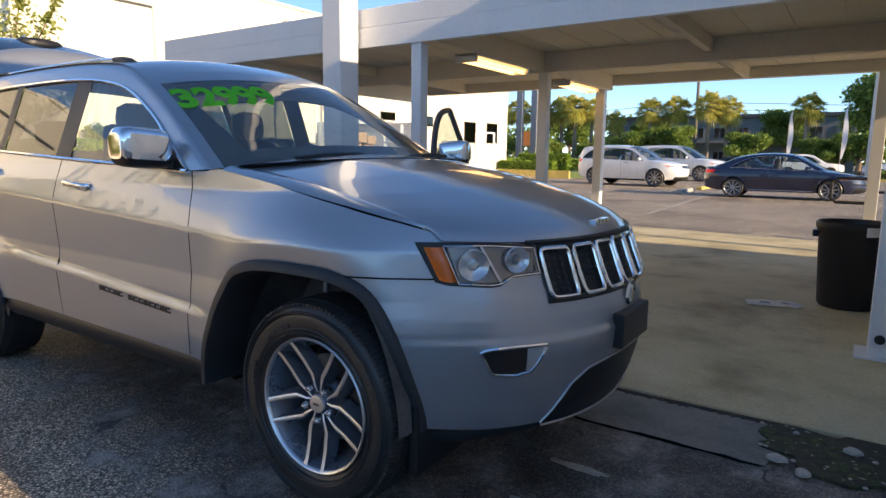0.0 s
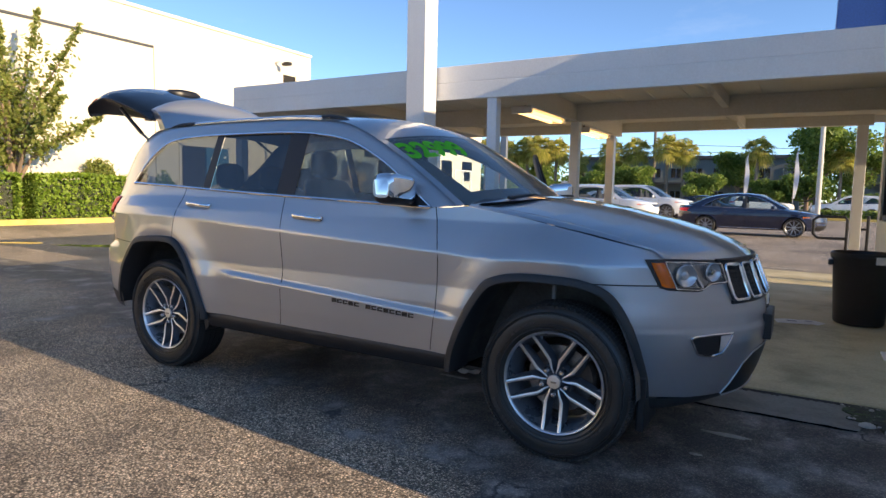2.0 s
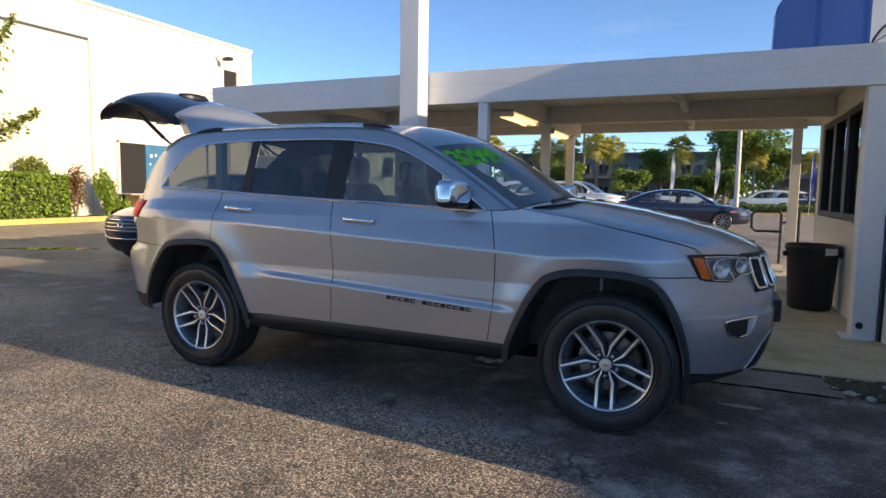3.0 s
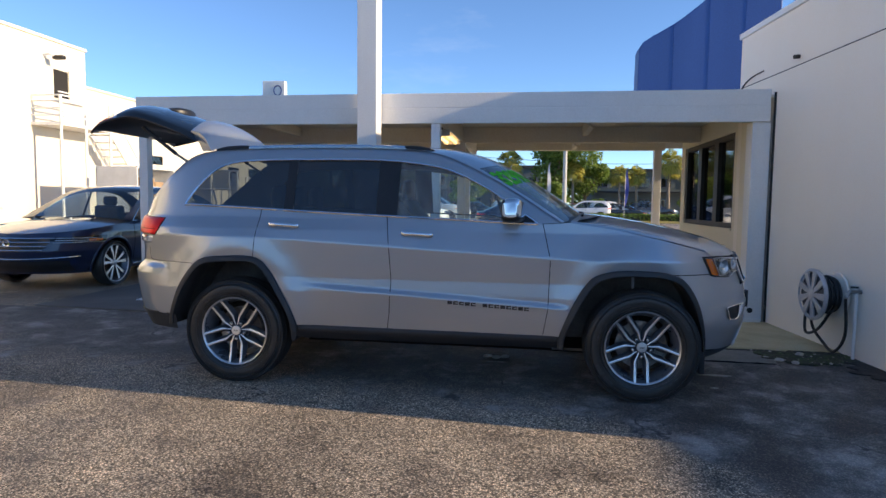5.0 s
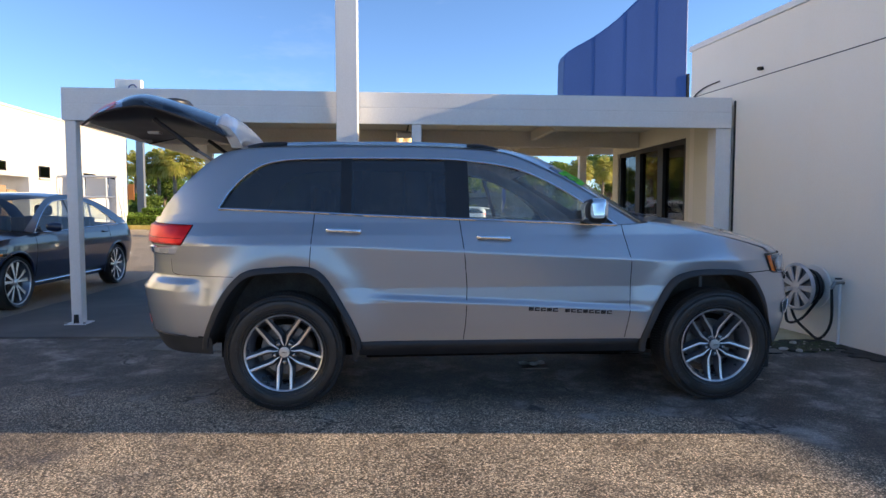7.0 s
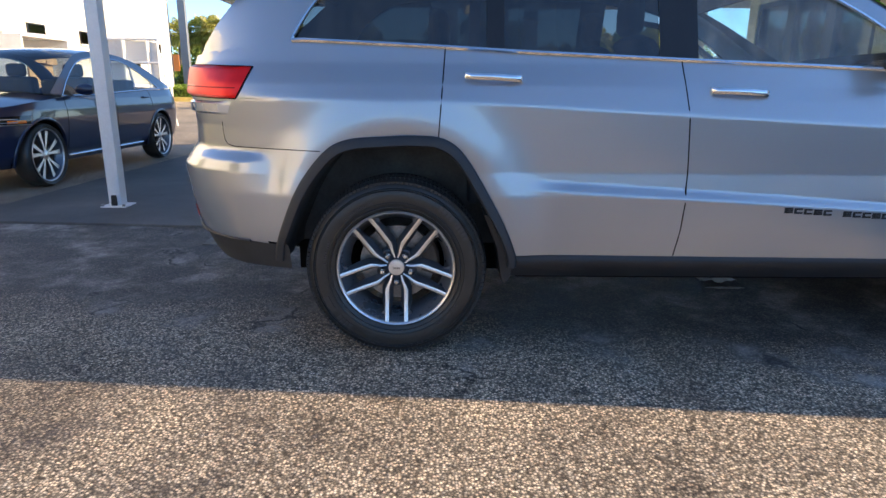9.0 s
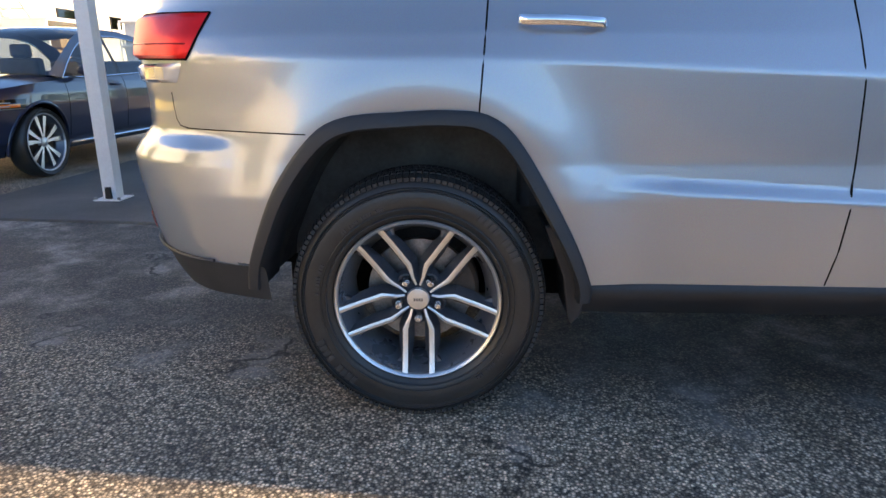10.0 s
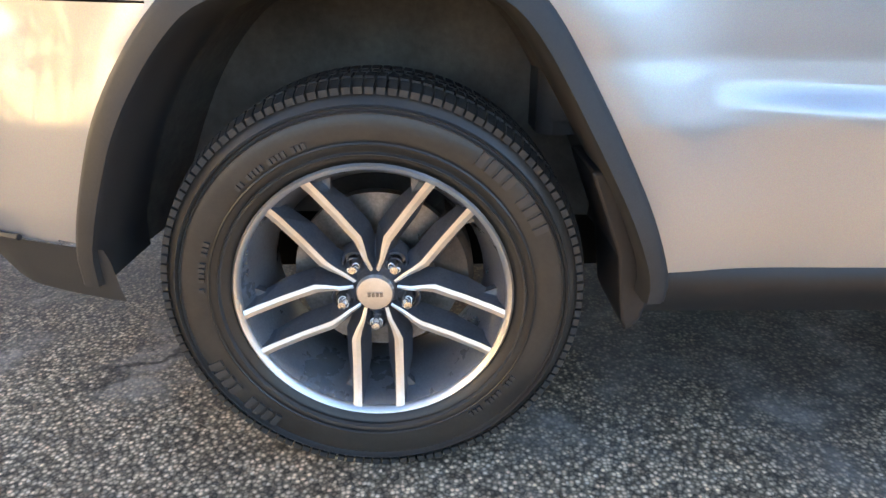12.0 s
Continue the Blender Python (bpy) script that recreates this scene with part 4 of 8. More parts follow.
# ---- cars: one shell builder for all of them ----
class Shell:
    """A car body as a family of plan outlines, one for each height, over which panels are cut."""

    def __init__(self, width, front, rear, top, bottom, xa, xb, front_pow=(2.4, 2.2), rear_pow=(4.0, 2.4), extra=None, shear=0.0):
        self.shear = shear
        self.width, self.front, self.rear, self.top, self.bottom = width, front, rear, top, bottom
        self.xa, self.xb, self.fp, self.rp, self.extra = xa, xb, front_pow, rear_pow, extra

    def wide(self, x, z):
        """Half width of the side alone; the break line over the doors falls towards the front."""
        k = max(0.0, min(1.0, (z - 0.80) / 0.15)) * max(0.0, min(1.0, (1.22 - z) / 0.08))
        return lerp(z + self.shear * k * max(-1.3, min(1.0, x)), *self.width)

    def half(self, x, z):
        """Half the width at a place along the car and a height."""
        w = self.wide(x, z)
        if x > self.xb:
            t = min(1.0, (x - self.xb) / (lerp(z, *self.front) - self.xb))
            w *= max(0.0, 1 - t ** self.fp[0]) ** (1 / self.fp[1])
        elif x < self.xa:
            t = min(1.0, (self.xa - x) / (self.xa - lerp(z, *self.rear)))
            w *= max(0.0, 1 - t ** self.rp[0]) ** (1 / self.rp[1])
        if self.extra:
            w += self.extra(x, z)
        return w

    def stations(self, step):
        """Columns round half the outline: (kind, parameter), from the middle of the rear to the middle of the front."""
        def turn(n, pw):
            cs = [math.asin(c ** (pw / 2)) for c in np.linspace(0, 0.86, n)]
            return cs + list(np.linspace(cs[-1], math.pi / 2, n // 2 + 3)[1:])
        rear = [("r", 1 - a / (math.pi / 2)) for a in reversed(turn(26, self.rp[0])[1:])]
        side = [("s", x) for x in np.linspace(self.xa, self.xb, int((self.xb - self.xa) / step) + 1)]
        front = [("f", a / (math.pi / 2)) for a in turn(44, self.fp[0])[1:]]
        return rear + side + front

    def place(self, st, s, warp=None):
        kind, p = st
        zb, zt = self.bottom, self.top
        if kind == "s":
            x = p
            z0, z1 = lerp(x, *zb), lerp(x, *zt)
            z = z0 + s * (z1 - z0)
            if warp:
                x += warp(x, z)
            return (x, -self.half(x, z), z)
        if kind == "f":
            a = p * math.pi / 2
            cx, cy = math.sin(a) ** (2 / self.fp[0]), math.cos(a) ** (2 / self.fp[1])
            xe = lerp(1.0, *self.front)
            xg = self.xb + (xe - self.xb) * cx
            z0, z1 = lerp(xg, *zb), lerp(xg, *zt)
            z = z0 + s * (z1 - z0)
            x = self.xb + (lerp(z, *self.front) - self.xb) * cx
            e = self.extra(x, z) * cy if self.extra else 0
            return (x, -self.wide(x, z) * cy - e, z)
        a = (1 - p) * math.pi / 2
        cx, cy = math.sin(a) ** (2 / self.rp[0]), math.cos(a) ** (2 / self.rp[1])
        xe = lerp(1.0, *self.rear)
        xg = self.xa + (xe - self.xa) * cx
        z0, z1 = lerp(xg, *zb), lerp(xg, *zt)
        z = z0 + s * (z1 - z0)
        x = self.xa + (lerp(z, *self.rear) - self.xa) * cx
        e = self.extra(x, z) * cy if self.extra else 0
        return (x, -self.wide(x, z) * cy - e, z)


def in_poly(x, z, poly):
    c, j = False, len(poly) - 1
    for i in range(len(poly)):
        (xi, zi), (xj, zj) = poly[i], poly[j]
        if (zi > z) != (zj > z) and x < (xj - xi) * (z - zi) / (zj - zi) + xi:
            c = not c
        j = i
    return c


def panels(shell, step, rows, region, holes, warp=None):
    """Cuts the shell's right half into named panels; faces inside a hole are left out. Returns name: (verts, normals, faces)."""
    sts = shell.stations(step)
    P = np.array([[shell.place(st, r / rows, warp) for r in range(rows + 1)] for st in sts])
    du, dv = np.gradient(P, axis=0), np.gradient(P, axis=1)
    N = np.cross(du, dv)
    ln = np.linalg.norm(N, axis=2, keepdims=True)
    N = N / np.where(ln < 1e-9, 1, ln)
    if N[len(sts) // 2, rows // 2, 1] > 0:
        N = -N
    out = {}
    for i in range(len(sts) - 1):
        for j in range(rows):
            c = (P[i, j] + P[i + 1, j] + P[i, j + 1] + P[i + 1, j + 1]) / 4
            if abs(c[1]) > 0.5 and any(in_poly(c[0], c[2], h) for h in holes):
                continue
            name = region(float(c[0]), float(c[1]), float(c[2]))
            if name is None:
                continue
            o = out.setdefault(name, ({}, [], [], []))
            ids = []
            for a, b in ((i, j), (i + 1, j), (i + 1, j + 1), (i, j + 1)):
                if (a, b) not in o[0]:
                    o[0][(a, b)] = len(o[1])
                    o[1].append(tuple(P[a, b].tolist()))
                    o[2].append(tuple(N[a, b].tolist()))
                ids.append(o[0][(a, b)])
            o[3].append(tuple(ids))
    return {k: (v[1], v[2], v[3]) for k, v in out.items()}


def skin(name, data, material, parent, mirror=False, both=False, label="", m=None):
    """A panel with the shell's own smooth normals; mirror puts it on the left side, both makes one piece across."""
    v, n, f = data
    flip = [(x, -y, z) for x, y, z in v], [(x, -y, z) for x, y, z in n]
    if both:
        k = len(v)
        f = list(f) + [tuple(k + i for i in reversed(q)) for q in f]
        v, n = list(v) + flip[0], list(n) + flip[1]
    elif mirror:
        v, n = flip
        f = [tuple(reversed(q)) for q in f]
    if m is not None:
        v = [tuple(m @ Vector(p)) for p in v]
        n = [tuple(m.to_3x3() @ Vector(p)) for p in n]
    me = bpy.data.meshes.new(name)
    me.from_pydata(v, [], f)
    # keep the outside out
    me.update()
    q = me.polygons[len(me.polygons) // 2]
    if Vector(n[q.vertices[0]]).dot(q.normal) < 0:
        me.clear_geometry()
        me.from_pydata(v, [], [tuple(reversed(p)) for p in f])
    me.materials.append(material)
    me.polygons.foreach_set("use_smooth", [True] * len(me.polygons))
    me.normals_split_custom_set_from_vertices(n)
    ob = new(name, me)
    ob.parent = parent
    if label:
        tagged(ob, label)
    return ob


def sym(g, side):
    if side < 0:
        g.v = [(x, -y, z) for x, y, z in g.v]
        g.f = [tuple(reversed(q)) for q in g.f]
    return g


# ---- wheels ----
def tyre_geo(R, r, w, flat, n=72):
    g = Geo()
    h = w / 2
    prof = [(r - 0.012, -h + 0.05), (r - 0.004, -h + 0.022), (r + 0.012, -h + 0.012), (r + 0.03, -h + 0.004), (r + (R - r) * 0.55, -h - 0.006), (R - 0.035, -h + 0.006), (R - 0.018, -h + 0.016),
            (R - 0.008, -h + 0.028), (R - 0.004, -h + 0.05), (R - 0.004, h - 0.05), (R - 0.018, h - 0.016), (r + (R - r) * 0.5, h), (r, h - 0.03)]
    g.lathe(prof, (0, 0, 0), n)
    g.v = [(x, y, max(z, -flat)) for x, y, z in g.v]
    return g


def wheel(parent, m, R, rim_r, w, style, mirror=False, detail=True):
    """A wheel about its own centre, its outer face towards -y."""
    wh = new("wheel")
    wh.parent = parent
    wh.matrix_basis = m
    s = rim_r / 0.25
    flat = 0.377 if detail else R
    tyre = tyre_geo(R, rim_r + 0.002, w, flat, 96 if detail else 40).ob("tyre", M_RUBBER, wh, smooth=True, angle=50)
    h = w / 2
    face = -h + 0.045
    if detail:
        # tread blocks in four ribs and shoulder lugs
        t = Geo()
        n = 128
        for i in range(n):
            a = 2 * math.pi * i / n
            for k, (y0, y1, r0, r1, sk) in enumerate(((-h + 0.008, -h + 0.045, R - 0.016, R - 0.001, 0.0), (-h + 0.053, -h + 0.10, R - 0.01, R, 0.4), (-h + 0.108, h - 0.108, R - 0.01, R, -0.4), (h - 0.10, h - 0.053, R - 0.01, R, 0.4), (h - 0.045, h - 0.008, R - 0.016, R - 0.001, 0))):
                a0, a1 = a + 0.003 + sk * 0.02, a + 2 * math.pi / n - 0.009 + sk * 0.02
                ra = R - 0.022 if k in (0, 4) else r0 - 0.01
                pts = []
                for rr, ye in ((ra, 0), (r1 if k not in (0, 4) else R - 0.002, 0)):
                    for ang in (a0, a1):
                        for yy in (y0, y1):
                            q = rr
                            if k == 0 and yy == y0 and rr > R - 0.01:
                                q = R - 0.011
                            if k == 4 and yy == y1 and rr > R - 0.01:
                                q = R - 0.011
                            pts.append((q * math.cos(ang), yy, max(q * math.sin(ang), -flat)))
                t.add(pts, [(0, 1, 3, 2), (4, 6, 7, 5), (0, 4, 5, 1), (2, 3, 7, 6), (0, 2, 6, 4), (1, 5, 7, 3)])
        t.ob("tread", M_RUBBERDUST, tyre)
        # raised ring and lettering blocks on the sidewall
        for a0, cnt, da in ((0.45, 9, 0.062), (3.55, 9, 0.062)):
            for i in range(cnt):
                if i == 4:
                    continue
                m2 = Matrix.Rotation(-(a0 + i * da), 4, "Y")
                Geo().box(rim_r + 0.060, -h - 0.0075, -0.0065, rim_r + 0.086, -h + 0.002, 0.0065, m2).ob("raised_letter", M_RUBBERGLOSS, tyre)
        ribs = Geo()
        for i in range(150):
            ribs.box(R - 0.062, -h - 0.0022, -0.0022, R - 0.050, -h + 0.006, 0.0022, Matrix.Rotation(2 * math.pi * i / 150, 4, "Y"))
        ribs.ob("shoulder_ribs", M_RUBBER, tyre)
        for a0, cnt, da in ((5.35, 12, 0.034), (1.9, 16, 0.030), (2.75, 10, 0.034)):
            for i in range(cnt):
                if i % 5 == 3:
                    continue
                Geo().box(rim_r + 0.046, -h - 0.0055, -0.0032, rim_r + 0.056, -h + 0.002, 0.0032, Matrix.Rotation(-(a0 + i * da), 4, "Y")).ob("raised_mark", M_RUBBERGLOSS, tyre)
        Geo().lathe([(rim_r + 0.036, -h - 0.0025), (rim_r + 0.038, -h - 0.0045), (rim_r + 0.041, -h - 0.0025)], (0, 0, 0), 72).ob("sidewall_ring", M_RUBBER, tyre, smooth=True)
        for rr_ in (R - 0.040, R - 0.048, rim_r + 0.022):
            Geo().lathe([(rr_ - 0.003, -h + 0.001), (rr_, -h - 0.0055), (rr_ + 0.003, -h + 0.001)], (0, 0, 0), 72).ob("sidewall_ring", M_RUBBERGLOSS, tyre, smooth=True)
    rim = Geo().lathe([(rim_r - 0.002, -h + 0.02), (rim_r + 0.003, -h + 0.012), (rim_r - 0.001, -h + 0.008), (rim_r - 0.009, -h + 0.012), (rim_r - 0.011, -h + 0.022)], (0, 0, 0), 64).ob("rim_lip", M_MACHINED if style != "silver" else M_RIMSILVER, wh, smooth=True, angle=60)
    Geo().lathe([(rim_r - 0.010, -h + 0.020), (rim_r - 0.020, -h + 0.04), (rim_r - 0.032, -h + 0.09), (rim_r - 0.045, 0.0), (rim_r - 0.03, h - 0.02)], (0, 0, 0), 64).ob("rim_barrel", M_RIMLIT if style == "jeep" else M_RIMDARK, wh, smooth=True, angle=60)
    def arm_point(r, off, ang):
        # ang measured in the face plane, zero along +x, z up
        return (r * math.cos(ang) - off * math.sin(ang), r * math.sin(ang) + off * math.cos(ang))
    if style == "jeep":
        for k in range(5):
            ang = radians(270 + 72 * k)
            for sd in (-1, 1):
                # centre line of one arm: (radius, offset, half width, depth of the face)
                line = [(0.036, 0.0195, 0.0034, 0.010), (0.060, 0.0255, 0.0046, 0.006), (0.083, 0.0350, 0.0066, 0.004), (0.101, 0.0408, 0.0082, 0.003), (0.16, 0.0412, 0.0080, -0.004), (0.215, 0.0416, 0.0081, -0.016), (0.243, 0.0420, 0.0088, -0.026)]
                top, side = Geo(), Geo()
                ringt, ringl, ringr, mid = [], [], [], []
                for r, o, hw, dp in line:
                    p0, p1 = arm_point(r * s, sd * o - hw, ang), arm_point(r * s, sd * o + hw, ang)
                    y = face + dp - 0.006
                    ringt.append([(p0[0], y, p0[1]), (p1[0], y, p1[1])])
                    q0, q1 = arm_point(r * s, sd * o - hw - 0.006 - 0.010 * (r < 0.2), ang), arm_point(r * s, sd * o + hw + 0.006 + 0.010 * (r < 0.2), ang)
                    ringl.append([(q0[0], y + 0.045, q0[1]), (p0[0], y + 0.0015, p0[1]), (p1[0], y + 0.0015, p1[1]), (q1[0], y + 0.045, q1[1])])
                side.loft(ringl, True)
                arm = side.ob("spoke", M_RIMDARK, wh, smooth=False)
                top.loft([[a, ((a[0] + b[0]) / 2, a[1] - 0.0016, (a[2] + b[2]) / 2), b] for a, b in ringt])
                top.ob("machined_face", M_MACHINED, arm, smooth=True, angle=20)
            # web between the two arms near the rim
            for sd in (-1, 1):
                pr = [arm_point(r, sd * o, ang) for r, o in ((0.19 * s, 0.050), (0.232 * s, 0.052), (0.229 * s, 0.082))]
                Geo().prism(pr, "y", face + 0.012, face + 0.03).ob("spoke_web", M_RIMDARK, wh)
            la = arm_point(0.064 * s, 0, ang)
            lug = Geo().lathe([(0.0, -0.034), (0.007, -0.033), (0.0125, -0.024), (0.0145, -0.004), (0.0145, 0.012)], (la[0], face + 0.012, la[1]), 12).ob("lug_nut", M_CHROME, wh, smooth=True, angle=50)
            Geo().lathe([(0.0, 0.0), (0.017, 0.0), (0.020, -0.012), (0.0225, -0.014), (0.025, -0.008)], (la[0], face + 0.026, la[1]), 18).ob("lug_seat", M_RIMDARK, wh, smooth=True)
        Geo().lathe([(0.0, -0.006), (0.024, -0.006), (0.034, -0.003), (0.037, 0.004), (0.041, 0.012), (0.055, 0.024), (0.085, 0.040), (0.09, 0.06)], (0, face, 0), 40).ob("hub", M_RIMDARK, wh, smooth=True, angle=60)
        Geo().lathe([(0.0, -0.0105), (0.026, -0.0115), (0.0325, -0.0105), (0.0355, -0.002)], (0, face, 0), 40).ob("centre_cap", M_MACHINED, wh, smooth=True, angle=60)
        mk = Geo()
        for i, x in enumerate((-0.013, -0.0055, 0.002, 0.0095)):
            mk.box(x, face - 0.0145, -0.005, x + 0.0055, face - 0.0125, 0.003)
        mk.ob("cap_mark", M_STEEL, wh)
        Geo().lathe([(0.06, 0.0), (0.165, 0.0), (0.165, 0.026), (0.06, 0.026)], (0, face + 0.085, 0), 48).ob("brake_disc", M_STEEL, wh, smooth=True)
        Geo().lathe([(0.0, -0.05), (0.07, -0.05), (0.08, 0.0), (0.08, 0.03)], (0, face + 0.09, 0), 32).ob("disc_hat", M_CAST, wh, smooth=True)
        cal = Geo()
        a0 = radians(20)
        cal.loft([[(r_ * math.cos(a), y_, r_ * math.sin(a)) for r_, y_ in ((0.112, face + 0.062), (0.175, face + 0.055), (0.186, face + 0.075), (0.186, face + 0.14), (0.112, face + 0.14))] for a in np.linspace(radians(-16), radians(46), 12)], True)
        cal.ob("caliper", M_CAST, wh)
    else:
        n = {"ten": 10, "silver": 9}[style]
        for k in range(n):
            if style == "ten":
                # five pairs that open towards the rim
                sg = 1 if k % 2 else -1
                ang, ang1 = radians(90 + 72 * (k // 2) + 9 * sg), radians(90 + 72 * (k // 2) + 15 * sg)
            else:
                ang = ang1 = radians(90 + 360 / n * k)
            hw0, hw1 = {"ten": (0.012, 0.026), "silver": (0.013, 0.022)}[style]
            ring, top = [], []
            for r, hw, dp, an in ((0.035, hw0, 0.004, ang), (0.12, hw0 * 1.2, 0.0, (ang + ang1) / 2), (rim_r - 0.008, hw1, 0.0, ang1)):
                p0, p1 = arm_point(r, -hw, an), arm_point(r, hw, an)
                ring.append([(p0[0], face + dp + 0.03, p0[1]), (p0[0], face + dp, p0[1]), (p1[0], face + dp, p1[1]), (p1[0], face + dp + 0.03, p1[1])])
                top.append([(p0[0], face + dp - 0.001, p0[1]), (p1[0], face + dp - 0.001, p1[1])])
            arm = Geo().loft(ring, True).ob("spoke", M_RIMDARK if style == "ten" else M_RIMSILVER, wh)
            if style == "ten":
                Geo().loft(top).ob("machined_face", M_MACHINED, arm)
        Geo().lathe([(0.0, -0.012), (0.03, -0.01), (0.05, 0.0), (0.06, 0.03)], (0, face, 0), 24).ob("centre_cap", M_RIMSILVER, wh, smooth=True)
        Geo().lathe([(0.0, 0), (rim_r - 0.04, 0)], (0, face + 0.07, 0), 32).ob("brake_disc", M_CAST, wh)
    return wh


# ---- the silver sport utility vehicle ----
REAR_ARCH = [(-1.962, 0.42), (-1.945, 0.51), (-1.850, 0.73), (-1.738, 0.875), (-1.645, 0.926), (-1.50, 0.94), (-1.36, 0.945), (-1.25, 0.93), (-1.16, 0.85), (-1.02, 0.61), (-0.957, 0.46), (-0.955, 0.405)]
FRONT_ARCH = [(0.885, 0.36), (0.90, 0.46), (0.99, 0.68), (1.09, 0.835), (1.18, 0.885), (1.30, 0.905), (1.45, 0.905), (1.595, 0.892), (1.72, 0.836), (1.818, 0.685), (1.875, 0.49), (1.888, 0.36)]


def jeep_extra(x, z):
    e = 0.0
    # lower door crease: a shelf between the arches
    fade = max(0.0, min(1.0, (x + 0.93) / 0.20)) * max(0.0, min(1.0, (0.98 - x) / 0.14))
    zc = 0.70 - 0.055 * (x + 0.3)
    d = z - zc
    e += fade * 0.016 * (1 - max(0.0, min(1.0, d / 0.032))) * max(0.0, min(1.0, (d + 0.30) / 0.30))
    # swelling over the arches
    for xc, zt, w in ((-1.44, 0.95, 0.55), (1.40, 0.92, 0.52)):
        r = math.hypot((x - xc) / w, (z - 0.45) / 0.62)
        e += 0.024 * math.exp(-((r - 0.86) / 0.20) ** 2)
    # bumper bulges at both ends
    if x < -1.95:
        e += 0.032 * max(0.0, min(1.0, (0.868 - z) / 0.036)) * min(1.0, (-1.95 - x) / 0.16)
    return e


JEEP = Shell(
    width=([0.30, 0.42, 0.55, 0.70, 0.80, 0.94, 1.015, 1.03, 1.10, 1.18, 1.25, 1.32], [0.872, 0.892, 0.904, 0.909, 0.902, 0.908, 0.911, 0.907, 0.884, 0.856, 0.832, 0.81]),
    front=([0.20, 0.30, 0.40, 0.50, 0.60, 0.658, 0.682, 0.74, 0.80, 0.86, 1.0, 1.1], [2.165, 2.235, 2.282, 2.310, 2.326, 2.330, 2.320, 2.314, 2.300, 2.272, 2.22, 2.15]),
    rear=([0.30, 0.40, 0.50, 0.55, 0.65, 0.79, 0.86, 0.88, 0.97, 1.1, 1.2, 1.26, 1.35], [-2.33, -2.40, -2.46, -2.475, -2.50, -2.525, -2.470, -2.456, -2.453, -2.468, -2.460, -2.438, -2.395]),
    top=([-2.4, -2.05, -1.84, -1.34, -0.95, -0.32, 0.25, 0.72, 0.86, 0.95, 1.3, 1.6, 1.8, 1.95, 2.1, 2.3], [1.255, 1.285, 1.305, 1.285, 1.265, 1.24, 1.22, 1.20, 1.205, 1.215, 1.165, 1.105, 1.055, 1.01, 0.985, 0.97]),
    bottom=([-2.4, -2.2, -1.95, -0.95, 0.9, 1.85, 2.0, 2.15, 2.3], [0.46, 0.44, 0.42, 0.455, 0.445, 0.36, 0.345, 0.335, 0.34]),
    xa=-1.55, xb=1.2, rear_pow=(3.0, 2.6), extra=jeep_extra, shear=0.05)

SEAM_F = ([0.45, 0.63, 0.96, 1.21], [0.79, 0.82, 0.83, 0.775])
SEAM_M = ([0.45, 0.56, 0.80, 1.0, 1.24], [-0.295, -0.28, -0.27, -0.285, -0.315])
SEAM_R = ([0.45, 0.94, 1.28], [-1.28, -1.28, -1.255])


def jeep_warp(x, z):
    d = 0.0
    for ref, (zs, xs) in ((0.80, SEAM_F), (-0.285, SEAM_M), (-1.275, SEAM_R)):
        k = max(0.0, 1 - abs(x - ref) / 0.14)
        d += k * (lerp(z, zs, xs) - ref)
    return d


def jeep_side_y(x, z):
    """Right side of the glass house, over the belt."""
    zt = lerp(x, *JEEP.top)
    return -(JEEP.half(max(min(x, 0.95), -2.40), min(z, zt)) - max(0.0, z - zt) * 0.36 - 0.10 * max(0.0, z - 1.60) ** 1.2)


DLO_TOP = [(-1.865, 1.312), (-1.80, 1.42), (-1.72, 1.515), (-1.61, 1.592), (-1.48, 1.628), (-1.28, 1.642), (-0.96, 1.648), (-0.40, 1.645), (-0.03, 1.608), (0.18, 1.548), (0.40, 1.438), (0.57, 1.325), (0.745, 1.205)]
ROOF_LINE = [(-2.325, 1.262), (-2.22, 1.38), (-2.06, 1.53), (-1.92, 1.645), (-1.80, 1.698), (-1.60, 1.722), (-1.2, 1.735), (-0.8, 1.738), (-0.4, 1.733), (-0.10, 1.712), (0.06, 1.682), (0.25, 1.604), (0.46, 1.494), (0.66, 1.372), (0.79, 1.288), (0.905, 1.214)]


